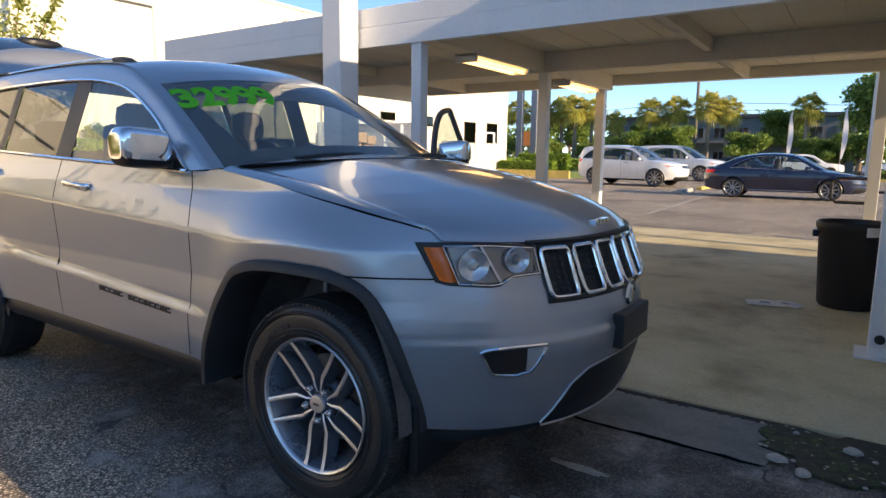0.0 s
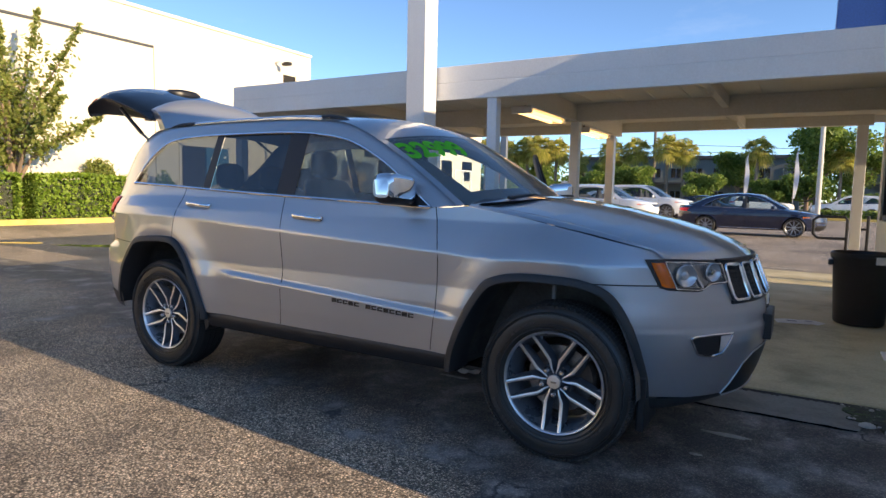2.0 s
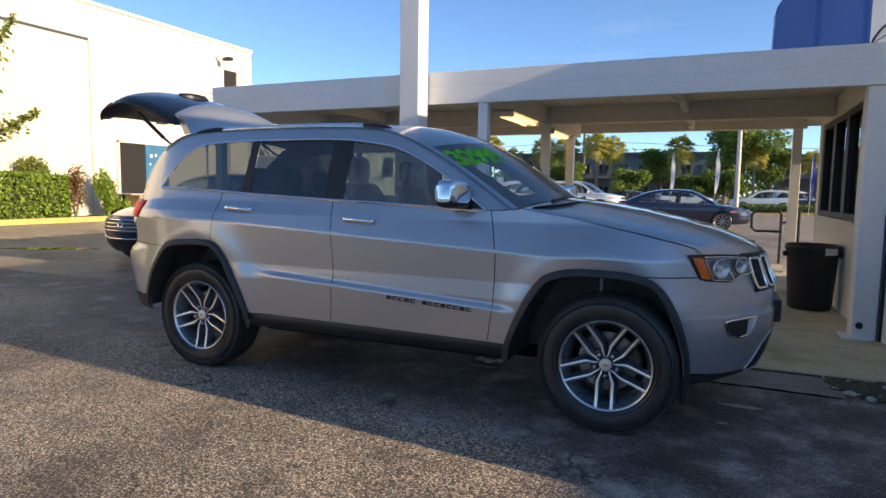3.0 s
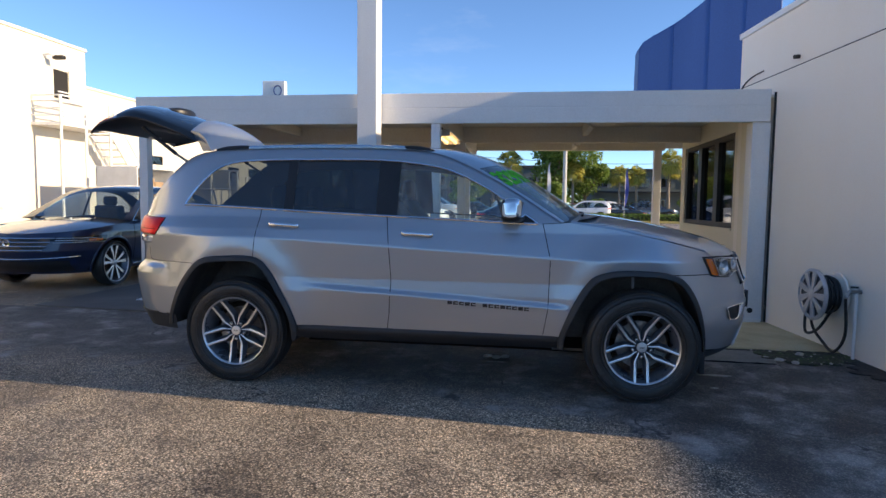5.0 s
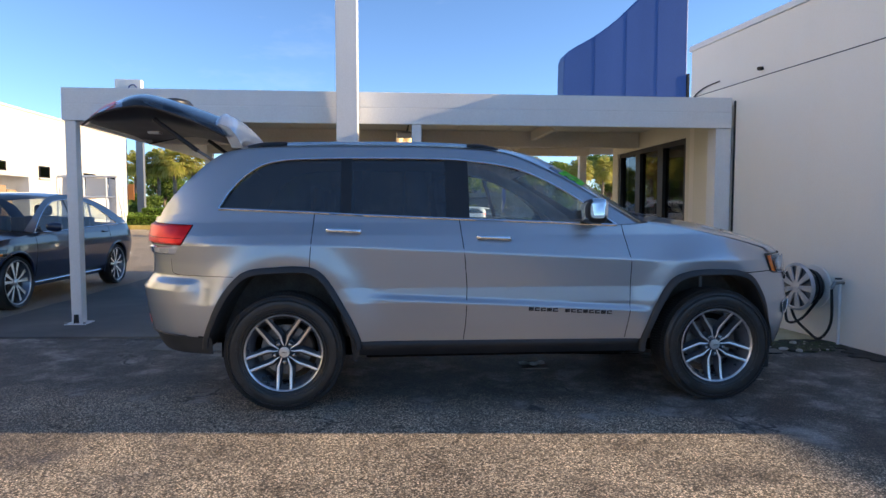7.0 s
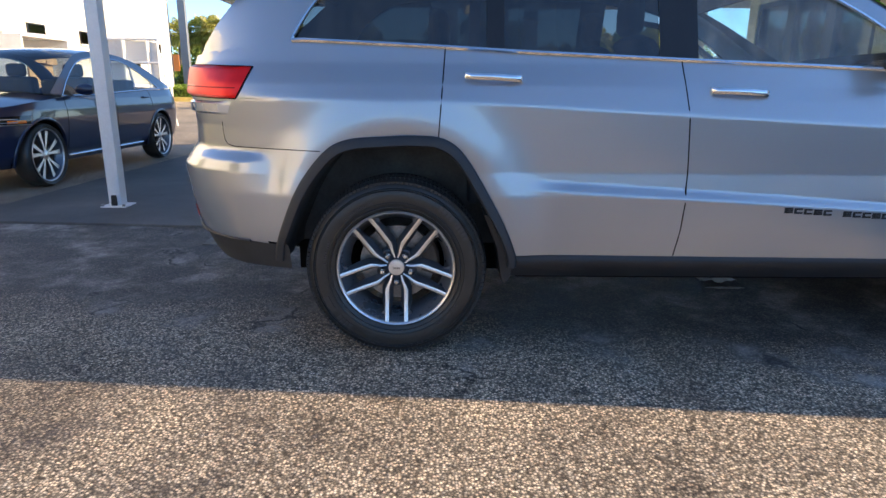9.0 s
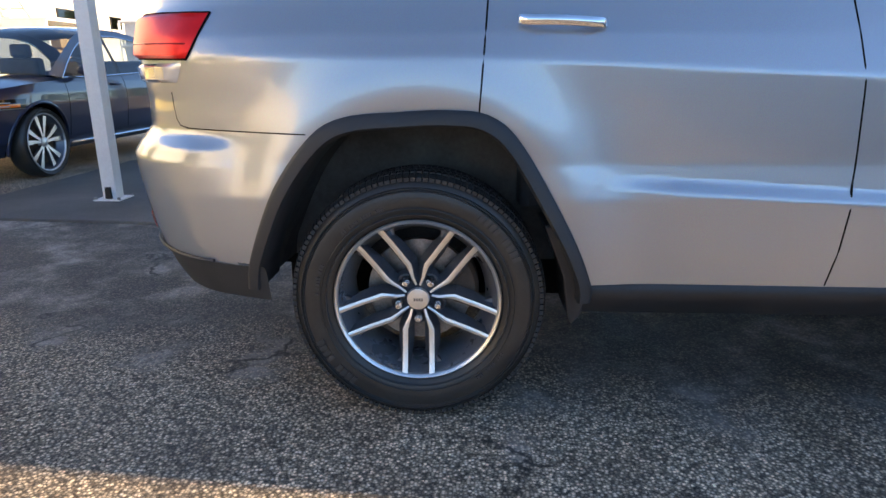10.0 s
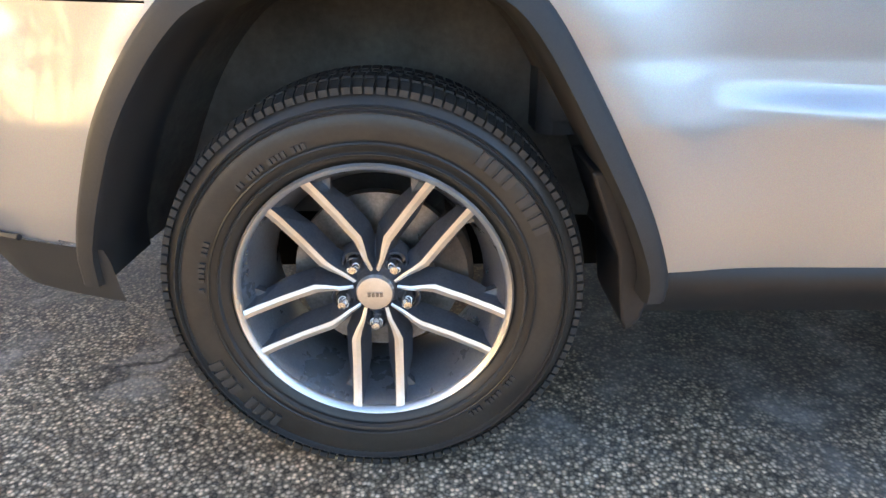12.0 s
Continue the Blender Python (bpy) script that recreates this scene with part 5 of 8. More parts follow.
def build_jeep():
    car = thing("sport_utility_vehicle", "silver sport utility vehicle with open tailgate and driver door", "car")
    paint_m = M_SILVER

    def region(x, y, z):
        if x > 1.90 or (x > 1.66 and z < 0.878):
            return "front_bumper"
        if x < -1.90 and z < 0.497:
            return None
        if x < -1.72 and z < 0.880 - 0.02 * (x + 1.77):
            return "rear_bumper"
        if x < -1.95 and abs(y) < 0.44 and z > 0.90:
            return None
        zf, zm, zr = lerp(z, *SEAM_F), lerp(z, *SEAM_M), lerp(z, *SEAM_R)
        if x > zf:
            return "fender"
        if x > zm:
            return "front_door"
        if x > zr:
            return "rear_door"
        return "quarter_panel"

    holes = [REAR_ARCH, FRONT_ARCH]
    cut = []
    for h, xc in zip(holes, (-1.4575, 1.4575)):
        c = [(x + (xc - x) * 0.05, z + (0.46 - z) * 0.04 if z > 0.5 else z) for x, z in spline(h, 60)]
        cut.append([(c[0][0], 0.0)] + c + [(c[-1][0], 0.0)])
    pan = panels(JEEP, 0.0165, 88, region, cut, jeep_warp)
    doors = {}
    for side in (1, -1):
        mir = side < 0
        for nm in ("fender", "quarter_panel"):
            skin(nm, pan[nm], paint_m, car, mirror=mir)
        for nm in ("front_door", "rear_door"):
            mo = None
            doors[(nm, side)] = skin(nm, pan[nm], paint_m, car, mirror=mir)
    fb = skin("front_bumper", pan["front_bumper"], paint_m, car, both=True)
    rb = skin("rear_bumper", pan["rear_bumper"], paint_m, car, both=True)

    # seams as dark grooves
    def seam(pts, parent, side, r=0.003):
        sym(Geo().tube(pts, r, 6), side).ob("panel_gap", M_WELL, parent)

    def on_side(x, z, out=0.0):
        return (x, -JEEP.half(x, z) - out, z)

    # glass house
    low = lambda x: lerp(x, *JEEP.top)
    ring_in = spline(DLO_TOP, 90)
    ring_out = spline(ROOF_LINE, 90)
    for side in (1, -1):
        # painted frame between the glass outline and the roof line
        rows = 7
        g = Geo()
        rings = []
        for (xi, zi), (xo, zo) in zip(ring_in, ring_out):
            line = []
            for k in range(rows + 1):
                t = k / rows
                x, z = xi + (xo - xi) * t, zi + (zo - zi) * t
                if not rings:
                    z = min(z, low(x) - 0.012)
                line.append((x, jeep_side_y(x, z) + 0.012 * max(0.0, (t - 0.7) / 0.3) ** 2, z))
            rings.append(line)
        g.loft(rings)
        sym(g, side).ob("window_frame_panel", paint_m, car, smooth=True, angle=60)
        # chrome line round the glass
        line = [(x, jeep_side_y(x, z) - 0.004, z) for x, z in ring_in]
        base = [(x, jeep_side_y(x, low(x)) - 0.004, low(x) + 0.003) for x in np.linspace(0.745, -1.865, 60)]
        sym(Geo().tube(line, 0.0075, 6), side).ob("chrome_window_trim", M_CHROME, car, "thin chrome window trim", smooth=True)
        sym(Geo().tube(base, 0.0085, 6), side).ob("chrome_belt_trim", M_CHROME, car, "thin chrome belt trim", smooth=True)

        def pane(a, b, name, ma, parent, inset=0.008, n=16, rowsn=8, grow=0.0):
            xi, zi = [p[0] for p in ring_in], [p[1] for p in ring_in]
            g = Geo()
            rr = []
            for i in range(n + 1):
                x = a + (b - a) * i / n
                z1 = lerp(x, xi, zi)
                z0 = low(x)
                rr.append([(x, jeep_side_y(x, z0 + (z1 - z0) * j / rowsn) + inset, z0 + (z1 - z0) * j / rowsn) for j in range(rowsn + 1)])
            g.loft(rr)
            o = sym(g, side).ob(name, ma, parent, smooth=True)
            return o
        fd, rd = doors[("front_door", side)], doors[("rear_door", side)]
        for nm, a, b, ma, pa in (("quarter_glass", -1.86, -1.09, M_TINT, car), ("door_glass", -1.02, -0.40, M_TINT, rd), ("door_glass", -0.245, 0.735, M_SIDEGLASS, fd)):
            o = pane(a, b, nm, ma, pa)
            o.visible_shadow = False
        for a, b in ((-1.09, -1.02), (-0.40, -0.245)):
            pane(a, b, "black_pillar", M_BLACKPL, car, 0.004, 4)
        # mirror sail triangle
        pane(0.54, 0.738, "mirror_sail", M_BLACKPL, fd, 0.003, 4)
        # door gaps
        for (zs, xs), z1 in ((SEAM_F, 1.205), (SEAM_M, 1.24)):
            seam([on_side(lerp(z, zs, xs), z, -0.0015) for z in np.linspace(0.455, z1, 22)], car, side)
        seam([on_side(lerp(z, *SEAM_R), z, -0.0015) for z in np.linspace(0.93, 1.28, 12)], car, side)
        seam([on_side(x, 0.880 - 0.02 * (x + 1.77), -0.001) for x in np.linspace(-2.13, -1.75, 14)], car, side, 0.0022)
        seam([on_side(x, z, -0.001) for x, z in ((-2.125, 0.888), (-2.155, 0.894), (-2.168, 0.912), (-2.173, 0.95), (-2.175, 0.988))], car, side, 0.002)
        seam([on_side(x, 0.878, -0.001) for x in np.linspace(1.62, 1.90, 10)], car, side, 0.003)
        # upper door break line is in the shell; black sill below the doors
        g = Geo()
        g.loft([[(x, -0.888, 0.462), (x, -0.902, 0.44), (x, -0.898, 0.40), (x, -0.87, 0.355), (x, -0.70, 0.33), (x, -0.70, 0.46)] for x in np.linspace(-0.97, 0.90, 12)], True)
        sym(g, side).ob("sill", M_BLACKPL, car, "black plastic sill", smooth=True, angle=40)
        # arch flares and wheel wells
        for arch, xc in ((REAR_ARCH, -1.4575), (FRONT_ARCH, 1.4575)):
            outer = spline(arch, 64)
            cz = 0.40
            inner = []
            for x, z in outer:
                d = Vector((xc - x, 0.46 - z))
                k = lerp(z, [0.40, 0.52, 0.72], [0.078, 0.084, 0.096])
                inner.append((x + d.x * k, z + d.y * 0.092 if z > 0.5 else z))
            rings = []
            for (xo, zo), (xi, zi) in zip(outer, inner):
                zq = max(zo, 0.42)
                yo = -JEEP.half(xo, zq)
                ym = yo - 0.020
                xm, zm = xo + (xi - xo) * 0.25, zo + (zi - zo) * 0.25
                rings.append([(xo, yo + 0.01, zo), (xo, yo - 0.009, zo), (xm, ym, zm), (xo + (xi - xo) * 0.85, ym - 0.003, zo + (zi - zo) * 0.85), (xi, ym + 0.012, zi), (xi + (xi - xo) * 0.02, ym + 0.19, zi)])
            sym(Geo().loft(rings), side).ob("arch_flare", M_TRIM, car, "grey-black plastic arch flare", smooth=True, angle=50)
            g = Geo()
            rings = []
            for (xi, zi) in inner:
                rings.append([(xi, -0.865, zi), (xi + (xi - xc) * 0.03, -0.74, zi + 0.012 * (zi > 0.5)), (xi, -0.50, zi)])
            g.loft(rings)
            k = len(g.v)
            g.add([(x, -0.50, z) for x, z in inner], [tuple(range(len(inner)))])
            sym(g, side).ob("wheel_well", M_LINER, car, smooth=True)
        if side == 1:
            Geo().box(1.392, -0.735, 0.765, 1.410, -0.715, 0.872).ob("well_bracket", M_GREYSTEEL, car, "small pale metal bracket", bevel=0.003)
        # mud flap edge behind the rear door sill
        sym(Geo().prism([(-1.090, 0.62), (-1.030, 0.47), (-1.012, 0.345), (-1.000, 0.318), (-0.975, 0.345), (-0.960, 0.405), (-0.955, 0.47), (-1.03, 0.62)], "y", -0.885, -0.70), side).ob("mud_flap", M_BLACKPL, car, bevel=0.006)
        # door handles
        for x0, z0, pa in ((-1.065, 1.168, rd), (-0.09, 1.120, fd)):
            yb = -JEEP.half(x0, z0)
            tilt = -0.045
            path = [(x0 - 0.118, yb + 0.004, z0 + 0.118 * -tilt), (x0 - 0.10, yb - 0.022, z0 - 0.10 * tilt), (x0, yb - 0.034, z0 + 0.002), (x0 + 0.10, yb - 0.022, z0 + 0.10 * tilt), (x0 + 0.118, yb + 0.004, z0 + 0.118 * tilt)]
            g = Geo()
            rings = []
            for p in spline(path, 18):
                rings.append([(p[0], p[1] + 0.008 * math.cos(t), p[2] + 0.0135 * math.sin(t)) for t in (2 * math.pi * i / 10 for i in range(10))])
            g.loft(rings, True)
            sym(g, side).ob("handle", M_CHROME, pa, "chrome door handle", smooth=True)
            g = Geo().grid(lambda u, v: (x0 - 0.085 + 0.17 * u, -JEEP.half(x0 - 0.085 + 0.17 * u, z0 - 0.03 + 0.05 * v) - 0.0025, z0 - 0.03 + 0.05 * v - 0.012 * math.sin(math.pi * u) * (1 - v)), 8, 4)
            sym(g, side).ob("handle_recess", paint_m, pa, smooth=True)
            # near-black plate draws the shade of the hollow under the handle
            g = Geo().grid(lambda u, v: (x0 - 0.055 + 0.11 * u, -JEEP.half(x0, z0) - 0.004 + 0.010 * (2 * u - 1) ** 2, z0 - 0.012 - 0.020 * math.sin(math.pi * u) ** 0.6 * (1 - v)), 12, 3)
            sym(g, side).ob("handle_hollow", M_WELL, pa, smooth=True)
        # name script as plain blocks
        if side == 1:
            for word in (range(0, 5), range(6, 14)):
                for i in word:
                    x = 0.135 + i * 0.0405
                    z = 0.655 - 0.055 * (x - 0.13)
                    yb = -JEEP.half(x, z)
                    le = Geo().box(x, yb - 0.003, z - 0.0116, x + 0.009, yb + 0.002, z + 0.0116)
                    for k in ((1, -1) if i % 3 else (1, 0, -1)):
                        le.box(x + 0.006, yb - 0.003, z + 0.0080 * k - 0.0036, x + 0.033, yb + 0.002, z + 0.0080 * k + 0.0036)
                    le.ob("name_letter", M_BLACKPL, fd)
        # mirror: chrome cap over black base
        mi = new("mirror")
        mi.parent = fd

        def housing(a, b):
            """Rounded box: a runs round the section, b from the door outwards."""
            ca, sa = math.cos(a), math.sin(a)
            end = abs(2 * b - 1)
            sc = 0.62 + 0.38 * (1 - end ** 5) ** 0.5
            hx = (0.086 - 0.022 * b) if ca > 0 else 0.070
            px, pz = math.copysign(abs(ca) ** 0.55, ca), math.copysign(abs(sa) ** 0.5, sa)
            return (0.575 - 0.012 * b + hx * px * (sc if ca > 0 else 1 - 0.4 * (1 - sc)), -0.835 - 0.200 * b, 1.288 + 0.012 * b + 0.082 * pz * sc)
        n = 36
        g = Geo().loft([[housing(2 * math.pi * i / n, j / 16) for i in range(n)] for j in range(17)], True)
        g.f.append(tuple(range(len(g.v) - n, len(g.v))))
        g.f.append(tuple(range(n)))
        gu, gl = Geo(), Geo()
        gu.v, gl.v = list(g.v), list(g.v)
        for f in g.f:
            xc, yc, zc = (sum(g.v[i][k] for i in f) / len(f) for k in range(3))
            (gu if zc > 1.246 + 0.012 * (-0.835 - yc) / 0.200 and xc > 0.522 else gl).f.append(f)
        gu, gl = gu.prune(), gl.prune()
        sym(gu, side).ob("mirror_cap", M_CHROME, mi, "chrome mirror cap", smooth=True, angle=60)
        sym(gl, side).ob("mirror_base", M_BLACKPL, mi, smooth=True, angle=60)
        sym(Geo().loft([[(0.66 - 0.02 * k, -0.775 - 0.05 * k, 1.205 + 0.006 * k), (0.56, -0.79 - 0.05 * k, 1.205 + 0.006 * k), (0.55, -0.79 - 0.05 * k, 1.25), (0.65 - 0.02 * k, -0.775 - 0.05 * k, 1.25)] for k in range(3)], True), side).ob("mirror_arm", M_BLACKPL, mi, smooth=True, angle=50)
        sym(Geo().prism([(-0.865, 1.235), (-1.005, 1.245), (-1.02, 1.34), (-1.00, 1.352), (-0.87, 1.342), (-0.855, 1.33)], "x", 0.499, 0.502), side).ob("mirror_glass", M_REFLECTOR, mi)
        # tail lamp
        def round_back(q, z, out=0.0):
            """The rear corner: q runs from the middle of the tail (0) to the flank (1)."""
            a = (1 - q) * math.pi / 2
            cx, cy = math.sin(a) ** (2 / JEEP.rp[0]), math.cos(a) ** (2 / JEEP.rp[1])
            x = JEEP.xa + (lerp(z, *JEEP.rear) - JEEP.xa) * cx
            y = -JEEP.wide(x, z) * cy - JEEP.extra(x, z) * cy
            d = Vector((-math.sin(a) ** 1.2, -math.cos(a) ** 1.2, 0)).normalized() * out
            return (x + d.x, y + d.y, z)

        def edge_fall(u, v):
            return min(1.0, 9 * min(u, 1 - u, 1.2 * v, 1.2 * (1 - v)))

        def tail(u, v, out):
            q = 0.25 + (0.444 + 0.058 * v ** 0.8) * u
            return round_back(q, 1.078 + 0.010 * (1 - u) + (0.126 + 0.008 * (1 - u)) * v, 0.002 + out * edge_fall(u, v) ** 0.6)
        tl = sym(Geo().grid(lambda u, v: tail(u, v, 0.017), 28, 12), side).ob("tail_lamp", M_REDLENS, car, "red tail lamp lens", smooth=True)
        sym(Geo().tube([tail(u, 0.33, 0.017) for u in np.linspace(0.03, 0.96, 20)], 0.0022, 6), side).ob("lens_rib", M_REDDARK, tl)
        sym(Geo().tube([tail(u, 1.0, 0.004) for u in np.linspace(0, 1, 16)] + [tail(1.0, v, 0.004) for v in np.linspace(1, 0, 8)] + [tail(u, 0.0, 0.004) for u in np.linspace(1, 0, 16)], 0.003, 6), side).ob("lamp_gap", M_WELL, tl)
        rv = sym(Geo().grid(lambda u, v: round_back(0.25 + (0.395 + 0.03 * v) * u, 1.014 + 0.054 * v, 0.001 + 0.012 * edge_fall(u, v)), 18, 6), side).ob("reverse_lamp", M_CLEARLENS, car, "clear reversing lamp lens", smooth=True)
        sym(Geo().grid(lambda u, v: round_back(0.52 + 0.09 * u, 1.026 + 0.030 * v, 0.0135), 5, 3), side).ob("lamp_cell", M_REFLECTOR, rv, smooth=True)
        # reflector low in the bumper
        sym(Geo().grid(lambda u, v: round_back(0.25 + 0.12 * u, 0.532 + 0.052 * v, 0.006), 6, 4), side).ob("reflector", M_REDLENS, rb, smooth=True)
        # black lower valance of the rear bumper
        def val(u, v):
            z = 0.385 + (0.505 - 0.012 * u - 0.385) * v
            p = round_back(u * 0.845, max(z, 0.47), 0.004 - 0.075 * (1 - v) ** 1.6 * (1 - 0.75 * u))
            return (p[0], p[1], z)
        sym(Geo().grid(val, 34, 8), side).ob("valance", M_TRIM, rb, "black plastic lower valance", smooth=True)
        sym(Geo().tube([round_back(q, 0.508 - 0.012 * q, 0.006) for q in np.linspace(0.0, 0.72, 20)], 0.006, 6), side).ob("valance_lip", M_TRIM, rb, smooth=True)

    # hood
    def hood(u, v):
        # u from cowl to lip, v from right edge to left edge
        w = 2 * v - 1
        yl = 0.715 * w
        q = min(0.999, abs(yl) / JEEP.wide(1.9, 0.98))
        xl = JEEP.xb + (2.232 - JEEP.xb) * (1 - q ** JEEP.fp[1]) ** (1 / JEEP.fp[0])
        xc = 1.085 - 0.12 * abs(w) ** 2.2
        x, y = xc + (xl - xc) * u, w * (0.765 - 0.05 * u ** 2)
        f = lerp(u, [0, 0.10, 0.2, 0.41, 0.63, 0.78, 0.86, 0.93, 0.97, 1.0], [1, 0.958, 0.912, 0.774, 0.583, 0.42, 0.318, 0.205, 0.115, 0.0])
        zc, zl = 1.268 - 0.042 * abs(w) ** 2.5, 0.985 + 0.018 * abs(w) ** 2
        z = zl + (zc - zl) * f
        k = 0.50 - 0.10 * u
        z += 0.012 * (1 / (1 + math.exp((abs(y) - k) / 0.045))) * min(1.0, (1 - u) * 5)
        return (x, y, z)
    hd = Geo().grid(hood, 60, 60).ob("hood", paint_m, car, smooth=True, angle=60)
    # shoulder between hood edge and fender
    for side in (1, -1):
        rings = []
        for i in range(41):
            p = hood(i / 40, 0.0)
            xs = p[0]
            zt = lerp(xs, *JEEP.top)
            q = (xs, -JEEP.half(xs, zt), zt)
            rings.append([(p[0], p[1] + (q[1] - p[1]) * t, p[2] + (q[2] - p[2]) * t + 0.008 * math.sin(math.pi * t)) for t in np.linspace(0, 1, 6)])
        sym(Geo().loft(rings), side).ob("fender_top", paint_m, car, smooth=True, angle=60)
    # hood badge as plain blocks
    g = Geo()
    for i in range(4):
        y = -0.075 + i * 0.04
        g.box(2.165, y, 1.006, 2.195, y + 0.03, 1.040)
    g.ob("hood_badge", M_CHROME, hd, "small chrome badge blocks")

    # roof and windscreen
    body_line = [p for p in spline(ROOF_LINE, 200) if p[0] >= -1.82]
    def top_pt(i, v):
        x, z = body_line[i]
        y = jeep_side_y(x, z)
        bow = lerp(x, [-1.82, -1.0, -0.1, 0.2, 0.92], [-0.05, 0.0, 0.10, 0.19, 0.20])
        crown = lerp(x, [-1.82, -1.0, -0.1, 0.3, 0.92], [0.045, 0.05, 0.058, 0.062, 0.050])
        w = 2 * v - 1
        return (x + bow * (1 - w * w), y * -w, z + crown * (1 - abs(w) ** 2.6))
    n = len(body_line)
    split = next(i for i, p in enumerate(body_line) if p[0] > 0.285)
    nv = 40
    roof = Geo().loft([[top_pt(i, j / nv) for j in range(nv + 1)] for i in range(0, split + 1)]).ob("roof", paint_m, car, smooth=True, angle=60)
    head = Geo().loft([[tuple(Vector(top_pt(i, j / nv)) - Vector((0, 0, 0.035))) for j in range(2, nv - 1)] for i in range(2, split - 1, 3)]).ob("headliner", M_HEADLINER, car, smooth=True)
    # the windscreen's lower part meets the cowl
    ws = Geo().loft([[top_pt(i, j / nv) for j in range(1, nv)] for i in range(split, n)]).ob("windscreen", M_WINDSHIELD, car, smooth=True)
    ws.visible_shadow = False
    for j0, j1 in ((0, 1), (nv - 1, nv)):
        Geo().loft([[top_pt(i, j / nv) for j in range(j0, j1 + 1)] for i in range(split, n)]).ob("a_pillar", paint_m, car, smooth=True, angle=60)
    # black ceramic border
    def edge_strip(cells, nm):
        Geo().loft(cells).ob(nm, M_BLACKPL, ws, smooth=True)
    lift = Vector((0.0, 0, -0.003))
    for flip in (0, 1):
        cells = []
        for i in range(split, n):
            w = 1.0 + 2.2 * (i - split) / (n - 1 - split)
            cells.append([tuple(Vector(top_pt(i, (j if not flip else nv - j) / nv)) + lift) for j in np.linspace(1, 1 + w, 4)])
        edge_strip(cells, "screen_border")
    edge_strip([[tuple(Vector(top_pt(i, j / nv)) + lift) for j in range(2, nv - 1)] for i in range(n - 7, n)], "screen_border")
    edge_strip([[tuple(Vector(top_pt(i, j / nv)) + lift) for j in range(2, nv - 1)] for i in range(split, split + 2)], "screen_border")
    # cowl
    Geo().loft([[(1.0 + 0.12 * (1 - w * w) - 0.10 * abs(w) ** 4 + dx, w * 0.80, 1.232 + 0.034 * (1 - abs(w) ** 2.6) + dz) for w in np.linspace(-1, 1, 25)] for dx, dz in ((-0.03, 0.004), (0.02, -0.015), (0.10, -0.012), (0.12, 0.0))]).ob("cowl", M_BLACKPL, car, smooth=True)
    for y0, y1 in ((-0.55, 0.02), (0.05, 0.62)):
        Geo().tube(spline([(1.06, y0, 1.262), (1.08, (y0 + y1) / 2, 1.278), (1.03, y1, 1.275)], 12), 0.010, 6).ob("wiper", M_BLACKPL, car)
    # price written on the glass
    cu = bpy.data.curves.new("price", "FONT")
    cu.body, cu.size, cu.extrude, cu.align_x, cu.offset = "32999", 0.20, 0.0006, "LEFT", 0.009
    tmp = bpy.data.objects.new("price_text", cu)
    scene.collection.objects.link(tmp)
    me = bpy.data.meshes.new_from_object(tmp.evaluated_get(bpy.context.evaluated_depsgraph_get()))
    scene.collection.objects.unlink(tmp)
    bpy.data.objects.remove(tmp)
    bpy.data.curves.remove(cu)

    def on_screen(px, py):
        # px across the figures from the right pillar, py up the glass, both 0 to 1
        v = 0.024 + 0.285 * px
        fi = split + 4.0 + 10.6 * (1 - py) + 0.6 * px
        i = int(max(split, min(n - 2, math.floor(fi))))
        t = fi - i
        a, b = Vector(top_pt(i, v)), Vector(top_pt(i + 1, v))
        c = a.lerp(b, t)
        return c + Vector((0.45, 0, 0.89)) * 0.003
    xs = [q.co.x for q in me.vertices]
    wid = max(xs) - min(xs)
    ys = [q.co.y for q in me.vertices]
    for q in me.vertices:
        q.co = on_screen((q.co.x - min(xs)) / wid, (q.co.y - min(ys)) / (max(ys) - min(ys)))
    me.materials.append(M_GREEN)
    pt = new("price_marking", me)
    pt.parent = ws
    tagged(pt, "bright green painted price figures")

    # roof rails
    for side in (1, -1):
        pts = []
        for x in np.linspace(-1.72, -0.02, 40):
            i = min(range(n), key=lambda k: abs(body_line[k][0] - x))
            p = Vector(top_pt(i, 0.055))
            t = (x + 1.72) / 1.70
            lift = 0.011 * (1 - abs(2 * t - 1) ** 14) - 0.004
            pts.append((x, p.y, p.z + lift))
        sym(Geo().tube(pts, 0.011, 8), side).ob("roof_rail", M_CHROME, car, "bright roof rail", smooth=True)
        for a, b in ((0, 6), (34, 39)):
            sym(Geo().tube([(x, y, z + 0.002) for x, y, z in pts[a:b + 1]], [0.012 + 0.005 * math.sin(math.pi * i / (b - a)) for i in range(b - a + 1)], 8), side).ob("rail_foot", M_BLACKPL, car, smooth=True)

    # front end: lamps, grille, openings
    def face_pt(y, z, out=0.0):
        """The front face at a lateral place and height, and pushed outwards."""
        yy = min(0.999, abs(y) / (lerp(z, *JEEP.width)))
        x = JEEP.xb + (lerp(z, *JEEP.front) - JEEP.xb) * (1 - yy ** JEEP.fp[1]) ** (1 / JEEP.fp[0])
        e = 1e-3
        y2 = min(0.998, yy + 0.01)
        x2 = JEEP.xb + (lerp(z, *JEEP.front) - JEEP.xb) * (1 - y2 ** JEEP.fp[1]) ** (1 / JEEP.fp[0])
        nrm = Vector((0.01 * lerp(z, *JEEP.width), (x - x2), 0)).normalized()
        return Vector((x + nrm.x * out, -abs(y) - nrm.y * out, z))

    def patch(poly_fn, nu, nv, out):
        return Geo().grid(lambda u, v: face_pt(*poly_fn(u, v), out(u, v) if callable(out) else out), nu, nv)
